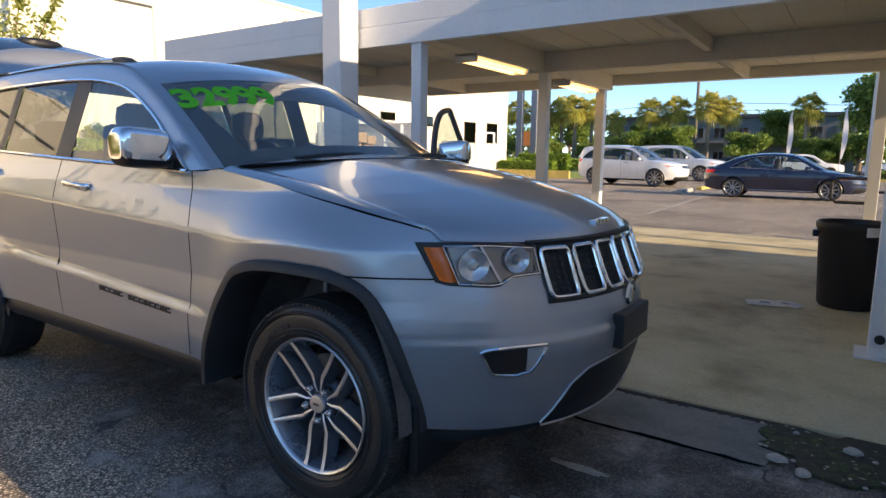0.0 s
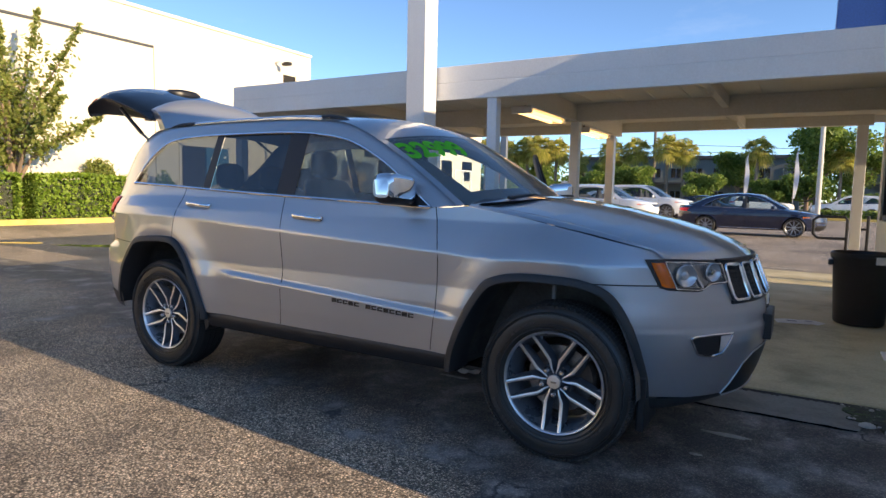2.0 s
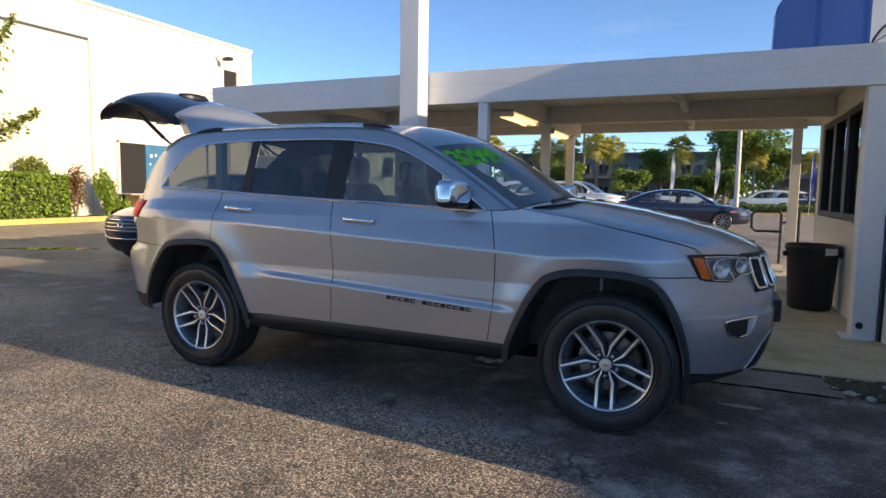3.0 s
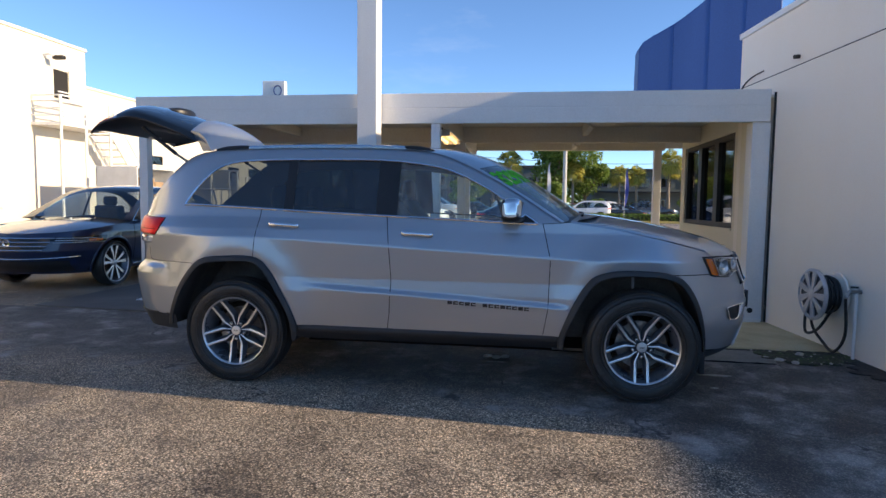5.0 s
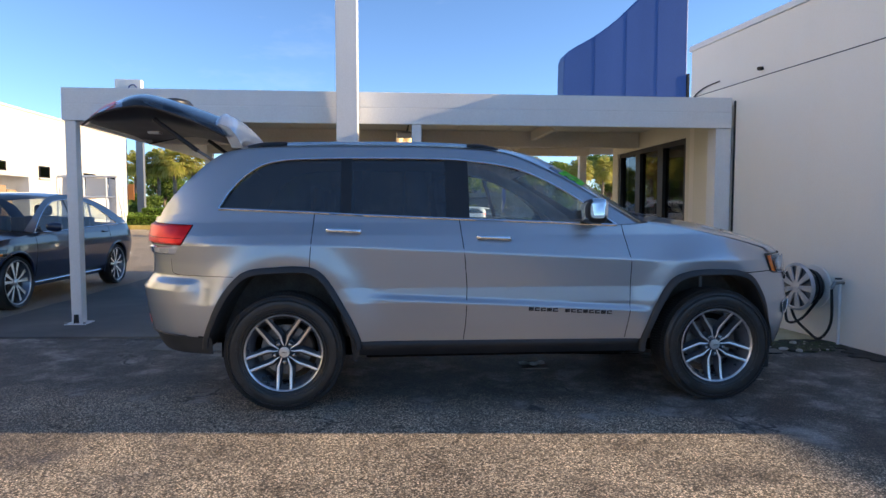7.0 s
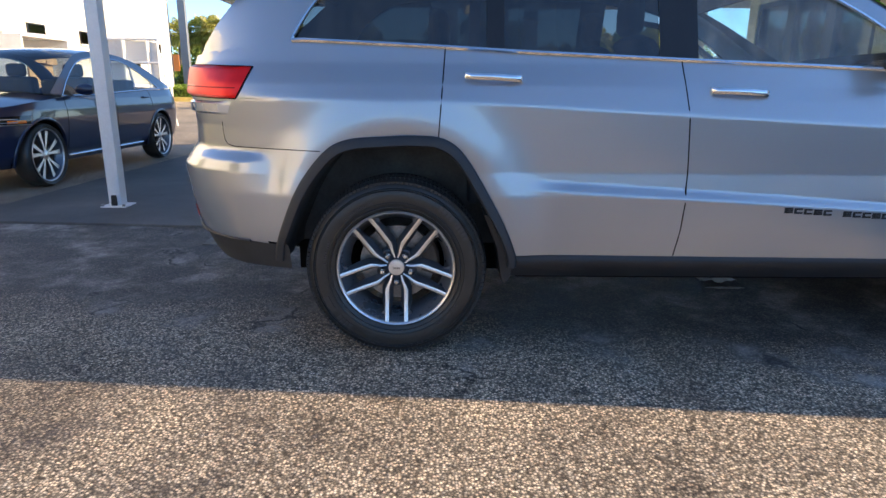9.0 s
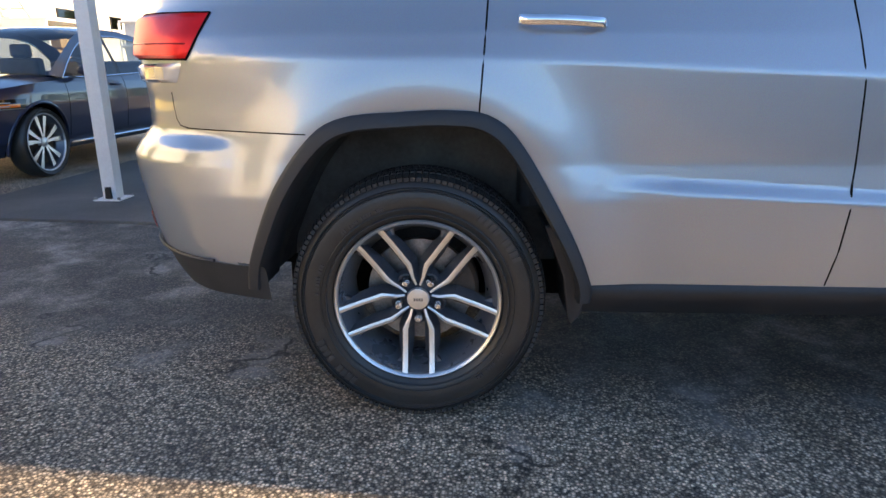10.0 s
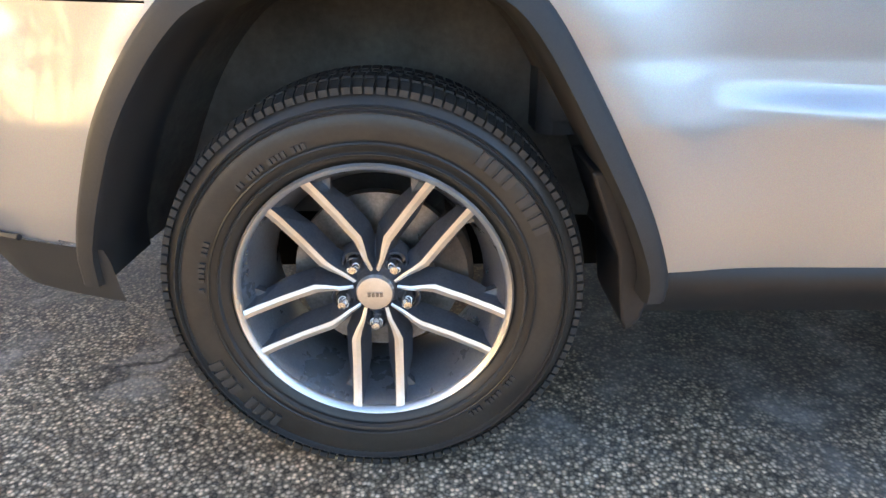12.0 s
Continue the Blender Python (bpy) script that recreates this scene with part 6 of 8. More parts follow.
    for side in (1, -1):
        # lamp outline: y runs from the outer corner inwards
        def lamp(u, v):
            y = 0.758 - 0.286 * u - 0.024 * (1 - v) * (1 - u) ** 2
            zt = lerp(u, [0, 0.5, 1], [0.994, 0.994, 0.978])
            zb = lerp(u, [0, 0.08, 0.45, 0.55, 0.62, 0.68, 1.0], [0.874, 0.864, 0.856, 0.860, 0.874, 0.884, 0.890])
            return (y, zb + (zt - zb) * v)
        la = new("headlamp")
        la.parent = car
        bz = lambda u, v: lamp(-0.012 + 1.03 * u, -0.05 + 1.09 * v)
        sym(patch(bz, 24, 10, 0.004), side).ob("bezel", M_BLACKPL, la, smooth=True)
        sym(patch(lambda u, v: lamp(0.19 + 0.79 * u, 0.05 + 0.90 * v), 20, 10, lambda u, v: 0.007), side).ob("bowl", M_LAMPBOWL, la, smooth=True)
        sym(patch(lambda u, v: lamp(0.03 + 0.125 * u + 0.03 * (1 - v) * u, 0.06 + 0.86 * v), 8, 8, lambda u, v: 0.010 + 0.006 * math.sin(math.pi * u)), side).ob("turn_signal", M_AMBER, la, "amber turn signal", smooth=True)
        for u0, v0, r_, seg, nm in ((0.345, 0.50, 0.050, 28, "low_beam"), (0.755, 0.54, 0.043, 14, "high_beam")):
            q = lamp(u0, v0)
            c, d = face_pt(*q, 0.009), face_pt(*q, 1.009) - face_pt(*q, 0.009)
            m2 = Matrix.Translation(c) @ Matrix.Rotation(math.atan2(d.y, d.x), 4, "Z")
            bowl = Geo().lathe([(0.006, 0.0), (r_ * 0.4, 0.002), (r_ * 0.72, 0.008), (r_ * 0.95, 0.018), (r_, 0.020), (r_ * 1.05, 0.014)], (0, 0, 0), seg, "x").move(m2)
            bo = sym(bowl, side).ob(nm + "_bowl", M_REFLECTOR, la, smooth=seg > 20, angle=40)
            sym(Geo().lathe([(0.0, 0.020), (r_ * 0.22, 0.018), (r_ * 0.36, 0.010), (r_ * 0.40, 0.0)], (0, 0, 0), 18, "x").move(m2), side).ob("bulb_cap", M_CLEARLENS if seg > 20 else M_LAMPBOWL, bo, smooth=True)
        sym(patch(lambda u, v: lamp(0.54 + 0.025 * u - 0.10 * v, 0.05 + 0.9 * v), 3, 8, 0.016), side).ob("divider", M_REFLECTOR, la, smooth=True)
        rim = [lamp(u, 0.03) for u in np.linspace(0.18, 0.975, 30)] + [lamp(0.975, v) for v in np.linspace(0.1, 0.95, 6)] + [lamp(u, 0.955) for u in np.linspace(0.95, 0.16, 14)] + [lamp(0.16 + 0.02 * (1 - v), v) for v in np.linspace(0.9, 0.03, 6)]
        sym(Geo().tube([face_pt(*q, 0.020) for q in rim], 0.0028, 6), side).ob("lamp_trim", M_CHROME, la, smooth=True)
        o = sym(patch(lambda u, v: lamp(0.02 + 0.96 * u, 0.03 + 0.94 * v), 20, 10, lambda u, v: 0.006 + 0.030 * min(1, 4 * math.sin(math.pi * u) * math.sin(math.pi * v))), side).ob("lens", M_LENS, la, smooth=True)
        o.visible_shadow = False
        # fog lamp recess with chrome surround
        def fog(u, v):
            y = 0.668 - 0.172 * u - 0.012 * (1 - v) * (1 - u)
            zt = lerp(u, [0, 0.1, 0.5, 1], [0.638, 0.648, 0.655, 0.655])
            zb = lerp(u, [0, 0.10, 0.18, 0.5, 0.74, 0.84, 1.0], [0.612, 0.568, 0.558, 0.551, 0.562, 0.585, 0.645])
            return (y, zb + (zt - zb) * v)
        fo = new("fog_lamp")
        fo.parent = fb
        sym(patch(fog, 18, 8, 0.004), side).ob("recess", M_BLACKPL, fo, smooth=True)
        ring = [face_pt(*fog(u, 1), 0.008) for u in np.linspace(0, 1, 14)] + [face_pt(*fog(u, 0), 0.008) for u in np.linspace(1, 0, 20)]
        ring.append(ring[0])
        sym(Geo().tube(ring, 0.006, 6), side).ob("surround", M_CHROME, fo, "chrome fog lamp surround", smooth=True)
        sym(patch(lambda u, v: fog(0.66 + 0.34 * u, 0.08 + 0.84 * v), 6, 6, 0.010), side).ob("reflector_blade", M_REFLECTOR, fo, smooth=True)
        # lower grille corner
    # black band behind the lamps and grille
    def band(u, v):
        y = -0.462 + 0.924 * u
        p = face_pt(abs(y), 0.806 + 0.178 * v, 0.003)
        return (p.x, y, p.z)
    Geo().grid(band, 30, 8).ob("grille_back", M_BLACKPL, car)
    gr = new("grille")
    gr.parent = car
    slots = 7
    for i in range(slots):
        yc = (i - 3) * 0.137
        hw = 0.055
        sg = -1 if yc < 0 else 1

        def gp(y, z, out):
            p = face_pt(abs(y), z, out)
            return (p.x, y, p.z)
        zt, zb = 0.975 - 0.006 * abs(i - 3) / 3, 0.812 - 0.004 * abs(i - 3) / 3
        ring = []
        for t in np.linspace(0, 2 * math.pi, 33):
            cx, sx = math.cos(t), math.sin(t)
            r = 0.22
            ring.append((yc + hw * (1 + 0.06 * sx) * math.copysign(abs(cx) ** r, cx), (zt + zb) / 2 + (zt - zb) / 2 * math.copysign(abs(sx) ** r, sx)))
        pts = [gp(y, z, 0.022) for y, z in ring]
        slot = Geo().tube(pts, 0.0085, 8, False).ob("slot_frame", M_CHROME, gr, "chrome grille slot frame", smooth=True)
        g = Geo()
        for a in range(3):
            for b in range(7):
                y, z = yc - 0.026 + 0.026 * a, zb + 0.018 + (zt - zb - 0.036) * b / 6
                p = gp(y, z, 0.010)
                g.add([(p[0], p[1] - 0.011, p[2]), (p[0], p[1], p[2] - 0.008), (p[0], p[1] + 0.011, p[2]), (p[0], p[1], p[2] + 0.008), (p[0] + 0.009, p[1], p[2])], [(0, 1, 4), (1, 2, 4), (2, 3, 4), (3, 0, 4)])
        g.ob("mesh_insert", M_TRIM, slot)
    Geo().tube([gp(y, 0.992, 0.012) for y in np.linspace(-0.50, 0.50, 30)], 0.008, 6).ob("grille_upper_bar", M_BLACKPL, gr)
    Geo().tube([gp(y, 0.796, 0.006) for y in np.linspace(-0.47, 0.47, 30)], 0.010, 6).ob("grille_lower_bar", M_BLACKPL, gr)
    # round emblem plate and black plate bracket
    p = face_pt(0.05, 0.755, 0.006)
    Geo().lathe([(0.0, 0.012), (0.035, 0.01), (0.045, 0.0)], (p.x, -0.0, 0.755), 20, "x").ob("front_emblem", M_CHROME, fb, smooth=True)
    Geo().box(2.30, -0.16, 0.575, 2.350, 0.16, 0.705).ob("plate_bracket", M_BLACKPL, fb, bevel=0.006)
    # lower intake with bright lip
    def intake(u, v):
        y = -0.44 + 0.88 * u
        zt = lerp(abs(y), [0, 0.2, 0.30, 0.37, 0.44], [0.552, 0.547, 0.534, 0.492, 0.342])
        zb = 0.335
        p = face_pt(abs(y), zb + (zt - zb) * v, 0.006)
        return (p.x, y, p.z)
    Geo().grid(intake, 40, 8).ob("lower_intake", M_BLACKPL, fb, smooth=True)
    Geo().tube([intake(u, 1.0) for u in np.linspace(0, 1, 40)], 0.004, 6).ob("intake_trim", M_RIMSILVER, fb, "chrome lower intake trim", smooth=True)
    Geo().tube([(lambda q: (q[0] + 0.006, q[1], q[2]))(intake(u, 0.0)) for u in np.linspace(0, 1, 40)], 0.004, 6).ob("chin_trim", M_RIMSILVER, fb, "silver chin trim", smooth=True)
    def chin(u, v):
        y = -0.80 + 1.6 * u
        p = face_pt(abs(y), 0.345 - 0.07 * v, 0.002 - 0.09 * v * v)
        return (p.x, y, p.z)
    Geo().grid(chin, 40, 6).ob("chin", M_TRIM, fb, smooth=True)
    for side in (1, -1):
        sym(Geo().box(1.84, -0.80, 0.20, 1.88, -0.52, 0.46), side).ob("air_dam", M_BLACKPL, fb, bevel=0.01)
    # parking sensor
    c = face_pt(0.80, 0.745, 0.001)
    Geo().lathe([(0.0, 0.003), (0.012, 0.003), (0.014, 0.0)], c, 14, "x").ob("sensor", M_SILVER, fb)

    # underbody and cabin
    Geo().box(-2.20, -0.42, 0.36, -1.93, 0.42, 0.50).box(-0.93, -0.74, 0.31, 0.86, 0.74, 0.45).box(1.90, -0.50, 0.30, 2.02, 0.50, 0.42).box(-1.95, -0.48, 0.27, 1.95, 0.48, 0.50).ob("underbody", M_WELL, car)
    for xc in (-1.4575, 1.4575):
        Geo().tube([(xc, -0.72, 0.375), (xc, 0.72, 0.375)], 0.045, 10).ob("axle", M_CAST, car)
    Geo().box(-0.93, -0.74, 0.50, 0.86, 0.74, 0.56).box(-1.95, -0.47, 0.505, -0.93, 0.47, 0.56).ob("cabin_floor", M_DASH, car)
    Geo().box(-2.18, -0.48, 0.56, -1.35, 0.48, 0.86).ob("cargo_floor", M_DASH, car, bevel=0.01)
    for side in (1, -1):
        sym(Geo().prism([(-1.90, 0.99), (-0.92, 0.99), (-0.90, 0.56), (0.75, 0.56), (0.75, 1.16), (-1.90, 1.16)], "y", -0.795, -0.755), side).ob("inner_panel", M_DASH, car, bevel=0.01)
    da = Geo().loft([[(0.60, w * 0.74, 0.60), (0.52, w * 0.74, 0.92), (0.60, w * 0.75, 1.10), (0.72, w * 0.76, 1.165 + 0.02 * (1 - w * w)), (0.98, w * 0.78, 1.20 + 0.02 * (1 - w * w))] for w in np.linspace(-1, 1, 17)]).ob("dashboard", M_DASH, car, smooth=True, angle=50)

    def seat(x, y, w, h, name="seat"):
        st = new(name)
        st.parent = car
        g = Geo()
        g.loft([[(x + a * math.cos(0), y + b, z) for a, b in ((-0.26, -w), (0.26, -w * 0.95), (0.28, 0), (0.26, w * 0.95), (-0.26, w), (-0.28, 0))] for z in (0.62, 0.70, 0.80)], True)
        g.box(x - 0.26, y - w, 0.62, x + 0.26, y + w, 0.82)
        g.ob("cushion", M_SEAT, st, smooth=True, bevel=0.03)
        ring = []
        for z, d, ww, th in ((0.80, 0.0, 1.0, 0.12), (1.0, -0.05, 1.02, 0.11), (1.22, -0.12, 0.98, 0.09), (h, -0.18, 0.78, 0.07), (h + 0.02, -0.19, 0.6, 0.03)):
            xx = x - 0.20 + d
            ring.append([(xx + th * math.cos(t) * 0.9, y + w * ww * math.copysign(abs(math.sin(t)) ** 0.6, math.sin(t)), z) for t in (2 * math.pi * i / 16 for i in range(16))])
        g = Geo().loft(ring, True)
        g.f.append(tuple(range(len(g.v) - 16, len(g.v))))
        g.ob("backrest", M_SEAT, st, smooth=True)
        return st
    def headrest(x, y, z):
        h = Geo()
        ring = []
        for k, (dz, s) in enumerate(((0, 0.55), (0.03, 0.95), (0.10, 1.0), (0.16, 0.9), (0.185, 0.5))):
            ring.append([(x + 0.05 * s * math.cos(t), y + 0.125 * s * math.copysign(abs(math.sin(t)) ** 0.7, math.sin(t)), z + dz) for t in (2 * math.pi * i / 16 for i in range(16))])
        h.loft(ring, True)
        h.f.append(tuple(range(len(h.v) - 16, len(h.v))))
        h.ob("headrest", M_SEAT, car, smooth=True)
        for d in (-0.05, 0.05):
            Geo().tube([(x, y + d, z - 0.06), (x, y + d, z + 0.04)], 0.007, 6).ob("headrest_bar", M_CHROME, car)
    for y in (-0.38, 0.38):
        seat(0.0, y, 0.26, 1.34)
        headrest(-0.40, y, 1.36)
    seat(-0.88, 0.0, 0.62, 1.26, "rear_bench")
    for y in (-0.42, 0.0, 0.42):
        headrest(-1.28, y, 1.28)
    whl = new("steering_wheel")
    whl.parent = car
    whl.matrix_basis = Matrix.Translation((0.40, 0.38, 1.02)) @ Matrix.Rotation(radians(-64), 4, "Y")
    ring = [(0.185 * math.cos(t), 0.185 * math.sin(t), 0) for t in (2 * math.pi * i / 32 for i in range(33))]
    Geo().tube(ring, 0.015, 8, False).ob("wheel_rim", M_SEAT, whl, smooth=True)
    for a in (0, 180, 270):
        Geo().tube([(0.03 * math.cos(radians(a + 90)), 0.03 * math.sin(radians(a + 90)), 0), (0.18 * math.cos(radians(a + 90)), 0.18 * math.sin(radians(a + 90)), 0)], 0.014, 6).ob("wheel_spoke", M_SEAT, whl)
    Geo().lathe([(0.0, 0.03), (0.05, 0.025), (0.065, 0.0), (0, -0.02)], (0, 0, 0), 20, "z").ob("wheel_boss", M_SEAT, whl, smooth=True)
    Geo().box(0.20, -0.12, 1.60, 0.23, 0.12, 1.66).ob("rear_view_mirror", M_BLACKPL, car, bevel=0.01)
    # papers hung in the front window, a sun-bleached price sheet behind the glass
    Geo().prism([(0.62, 1.135), (0.80, 1.205), (0.80, 1.208), (0.62, 1.138)], "y", -0.52, -0.30).ob("window_sheet", M_PAPER, car, "pale paper sheet on the dashboard")

    # tailgate swung up
    tg = new("tailgate")
    tg.parent = car
    up = spline([(-1.90, 1.865), (-2.07, 1.935), (-2.25, 2.0), (-2.42, 2.03), (-2.61, 1.964), (-2.79, 1.871)], 40)
    dn = spline([(-1.845, 1.785), (-2.07, 1.885), (-2.324, 1.962), (-2.5, 1.953), (-2.66, 1.910), (-2.795, 1.862)], 40)

    def gate_w(t):
        return 0.60 + 0.05 * math.sin(math.pi * min(1.0, t * 1.1)) - 0.10 * max(0, (t - 0.8) / 0.2) ** 2

    def outer(i):
        # across the gate: side fold, ridge, crowned middle, ridge, side fold
        t = i / 39
        w, (x, z), (xe, ze) = gate_w(t), up[i], dn[i]
        row = [(xe, -w - 0.07, ze), (xe + (x - xe) * 0.5, -w - 0.05, ze + (z - ze) * 0.55)]
        row += [(x - 0.12 * (1 - u * u) * min(1.0, 0.4 + t), w * u, z + 0.105 * (1 - abs(u) ** 2.2)) for u in np.linspace(-1, 1, 21)]
        return row + [(a, -b, c) for a, b, c in reversed(row[:2])]
    Geo().loft([outer(i) for i in range(0, 27)]).ob("rear_glass", M_REARGLASS, tg, "dark rear window glass", smooth=True, angle=70)
    Geo().loft([outer(i) for i in range(26, 40)]).ob("gate_skin", paint_m, tg, smooth=True, angle=70)
    for side in (1, -1):
        g = Geo().loft([[tuple(Vector(q) + Vector((-0.004, -0.004, 0.006))) for q in outer(i)[1:5]] for i in range(28, 37)])
        sym(g, side).ob("gate_lamp", M_REDLENS, tg, "red tail lamp on the gate", smooth=True)
    rows = []
    for i in range(40):
        w, (xe, ze) = gate_w(i / 39) + 0.068, dn[i]
        t = i / 39
        rows.append([(xe - 0.10 * (1 - u * u) * t, w * u, ze + 0.055 * (1 - u ** 4) - 0.11 * (1 - u ** 6) * math.sin(math.pi * t) ** 0.7) for u in np.linspace(-1, 1, 21)])
    Geo().loft(rows).ob("gate_trim", M_BLACKPL, tg, "black inner trim", smooth=True)
    for side in (1, -1):
        sym(Geo().tube([(dn[i][0], -gate_w(i / 39) - 0.07, dn[i][1]) for i in range(40)], 0.008, 6), side).ob("gate_seal", M_BLACKPL, tg, smooth=True)
        sym(Geo().tube([(-1.89, -0.62, 1.599), (-2.06, -0.62, 1.705)], 0.010, 8), side).ob("strut_rod", M_STEEL, tg)
        sym(Geo().tube([(-2.04, -0.62, 1.693), (-2.32, -0.61, 1.90)], 0.015, 8), side).ob("strut", M_BLACKPL, tg)
    sym(Geo().box(-2.48, -0.30, 1.845, -2.40, -0.24, 1.86), 1).ob("courtesy_lamp", M_PAPER, tg, "small white lamp in the trim")
    # spoiler: stands up behind the roof when the gate is open
    sp = spline([(-1.745, 1.715), (-1.765, 1.755), (-1.80, 1.815), (-1.845, 1.855), (-1.90, 1.872)], 14)
    rows = []
    for i, (x, z) in enumerate(sp):
        t = i / 13
        rows.append([(x - 0.06 * (1 - u * u), 0.63 * u, z + (0.055 + 0.085 * t ** 0.7) * (1 - abs(u) ** 2.4)) for u in np.linspace(-1, 1, 21)])
    for x, z, c in ((-1.925, 1.862, 0.135), (-1.91, 1.84, 0.12), (-1.85, 1.78, 0.07), (-1.82, 1.715, 0.05)):
        rows.append([(x - 0.06 * (1 - u * u), 0.62 * u, z + c * (1 - abs(u) ** 2.4)) for u in np.linspace(-1, 1, 21)])
    g = Geo().loft(rows)
    k = 21
    g.f.append(tuple(i * k for i in range(len(rows))))
    g.f.append(tuple(i * k + k - 1 for i in reversed(range(len(rows)))))
    g.ob("spoiler", paint_m, tg, smooth=True, angle=50)
    Geo().loft([[(-2.36 + 0.10 * s_ * math.cos(t), 0.17 * s_ * math.sin(t), z_) for t in (2 * math.pi * i / 24 for i in range(24))] for s_, z_ in ((1.0, 2.06), (0.96, 2.105), (0.8, 2.124), (0.45, 2.133), (0.02, 2.134))], True).ob("wiper_housing", M_BLACKPL, tg, smooth=True)

    # wheels
    for xc in (-1.4575, 1.4575):
        for side in (1, -1):
            mm = Matrix.Translation((xc, -side * 0.757, 0.378)) @ (Matrix.Identity(4) if side > 0 else Matrix.Rotation(math.pi, 4, "Z"))
            wheel(car, mm, 0.388, 0.251, 0.245, "jeep")

    # the driver's door stands open: swing it about its hinge
    dl = doors[("front_door", -1)]
    hinge = Vector((0.80, 0.90, 0.8))
    dl.matrix_basis = Matrix.Translation(hinge) @ Matrix.Rotation(radians(-71), 4, "Z") @ Matrix.Translation(-hinge)
    # its window frame
    fr = [(x, -jeep_side_y(x, z) - 0.01, z) for x, z in ring_in if x > -0.30]
    fr = [(-0.30, -jeep_side_y(-0.30, 1.25), 1.24)] + fr
    Geo().tube(fr, 0.022, 8).ob("door_window_frame", M_BLACKPL, dl, smooth=True)
    Geo().loft([[(x, 0.80, 0.50), (x, 0.82, 0.9), (x, 0.80, 1.18)] for x in np.linspace(-0.27, 0.76, 8)]).ob("door_card", M_DASH, dl, smooth=True)


build_jeep()


# ---- other vehicles ----
SEDAN = dict(
    width=([0.22, 0.35, 0.55, 0.70, 0.80, 0.90, 0.98, 1.06], [0.78, 0.85, 0.885, 0.90, 0.895, 0.875, 0.845, 0.80]),
    front=([0.2, 0.35, 0.55, 0.70, 0.80, 1.0], [2.22, 2.36, 2.40, 2.36, 2.28, 2.1]),
    rear=([0.2, 0.35, 0.60, 0.80, 1.0, 1.1], [-2.28, -2.42, -2.46, -2.43, -2.38, -2.3]),
    top=([-2.46, -2.0, -1.3, -0.4, 0.5, 0.9, 1.5, 2.0, 2.4], [1.00, 1.005, 1.00, 0.97, 0.935, 0.94, 0.88, 0.80, 0.735]),
    bottom=([-2.45, -2.1, -1.85, 1.85, 2.1, 2.4], [0.34, 0.28, 0.23, 0.23, 0.24, 0.26]), xa=-1.6, xb=1.2, front_pow=(2.6, 2.2), rear_pow=(3.6, 2.3))
SEDAN_MORE = dict(base=1.40, R=0.335, dlo=[(-1.55, 1.005), (-1.25, 1.18), (-0.9, 1.33), (-0.5, 1.39), (0.0, 1.38), (0.35, 1.31), (0.70, 1.13), (0.98, 0.94)],
                  roof=[(-2.05, 1.02), (-1.75, 1.13), (-1.35, 1.31), (-0.9, 1.42), (-0.4, 1.465), (0.0, 1.455), (0.35, 1.39), (0.70, 1.22), (1.18, 0.965)], back=-1.05, screen=0.22, cowl=1.12, deck=True, wide=0.80)
SUV = dict(
    width=([0.25, 0.4, 0.6, 0.75, 0.9, 1.0, 1.1, 1.2], [0.82, 0.88, 0.92, 0.925, 0.915, 0.90, 0.87, 0.84]),
    front=([0.2, 0.35, 0.6, 0.8, 1.0, 1.1], [2.2, 2.34, 2.38, 2.36, 2.28, 2.2]),
    rear=([0.2, 0.4, 0.7, 1.0, 1.2], [-2.2, -2.36, -2.40, -2.36, -2.30]),
    top=([-2.4, -1.8, -0.4, 0.6, 0.95, 1.5, 2.0, 2.4], [1.16, 1.14, 1.09, 1.05, 1.06, 1.02, 0.95, 0.90]),
    bottom=([-2.4, -2.1, -1.85, 1.85, 2.1, 2.4], [0.42, 0.36, 0.30, 0.30, 0.30, 0.32]), xa=-1.6, xb=1.2, front_pow=(2.8, 2.3), rear_pow=(4, 2.6))
SUV_MORE = dict(base=1.36, R=0.37, dlo=[(-2.0, 1.15), (-1.85, 1.32), (-1.6, 1.50), (-1.2, 1.56), (-0.5, 1.58), (0.0, 1.54), (0.4, 1.40), (0.85, 1.06)],
                roof=[(-2.32, 1.17), (-2.22, 1.35), (-2.08, 1.55), (-1.9, 1.64), (-1.4, 1.68), (-0.6, 1.69), (-0.1, 1.665), (0.3, 1.57), (0.65, 1.36), (1.1, 1.07)], back=-1.95, screen=0.12, cowl=1.05, deck=False, wide=0.84)


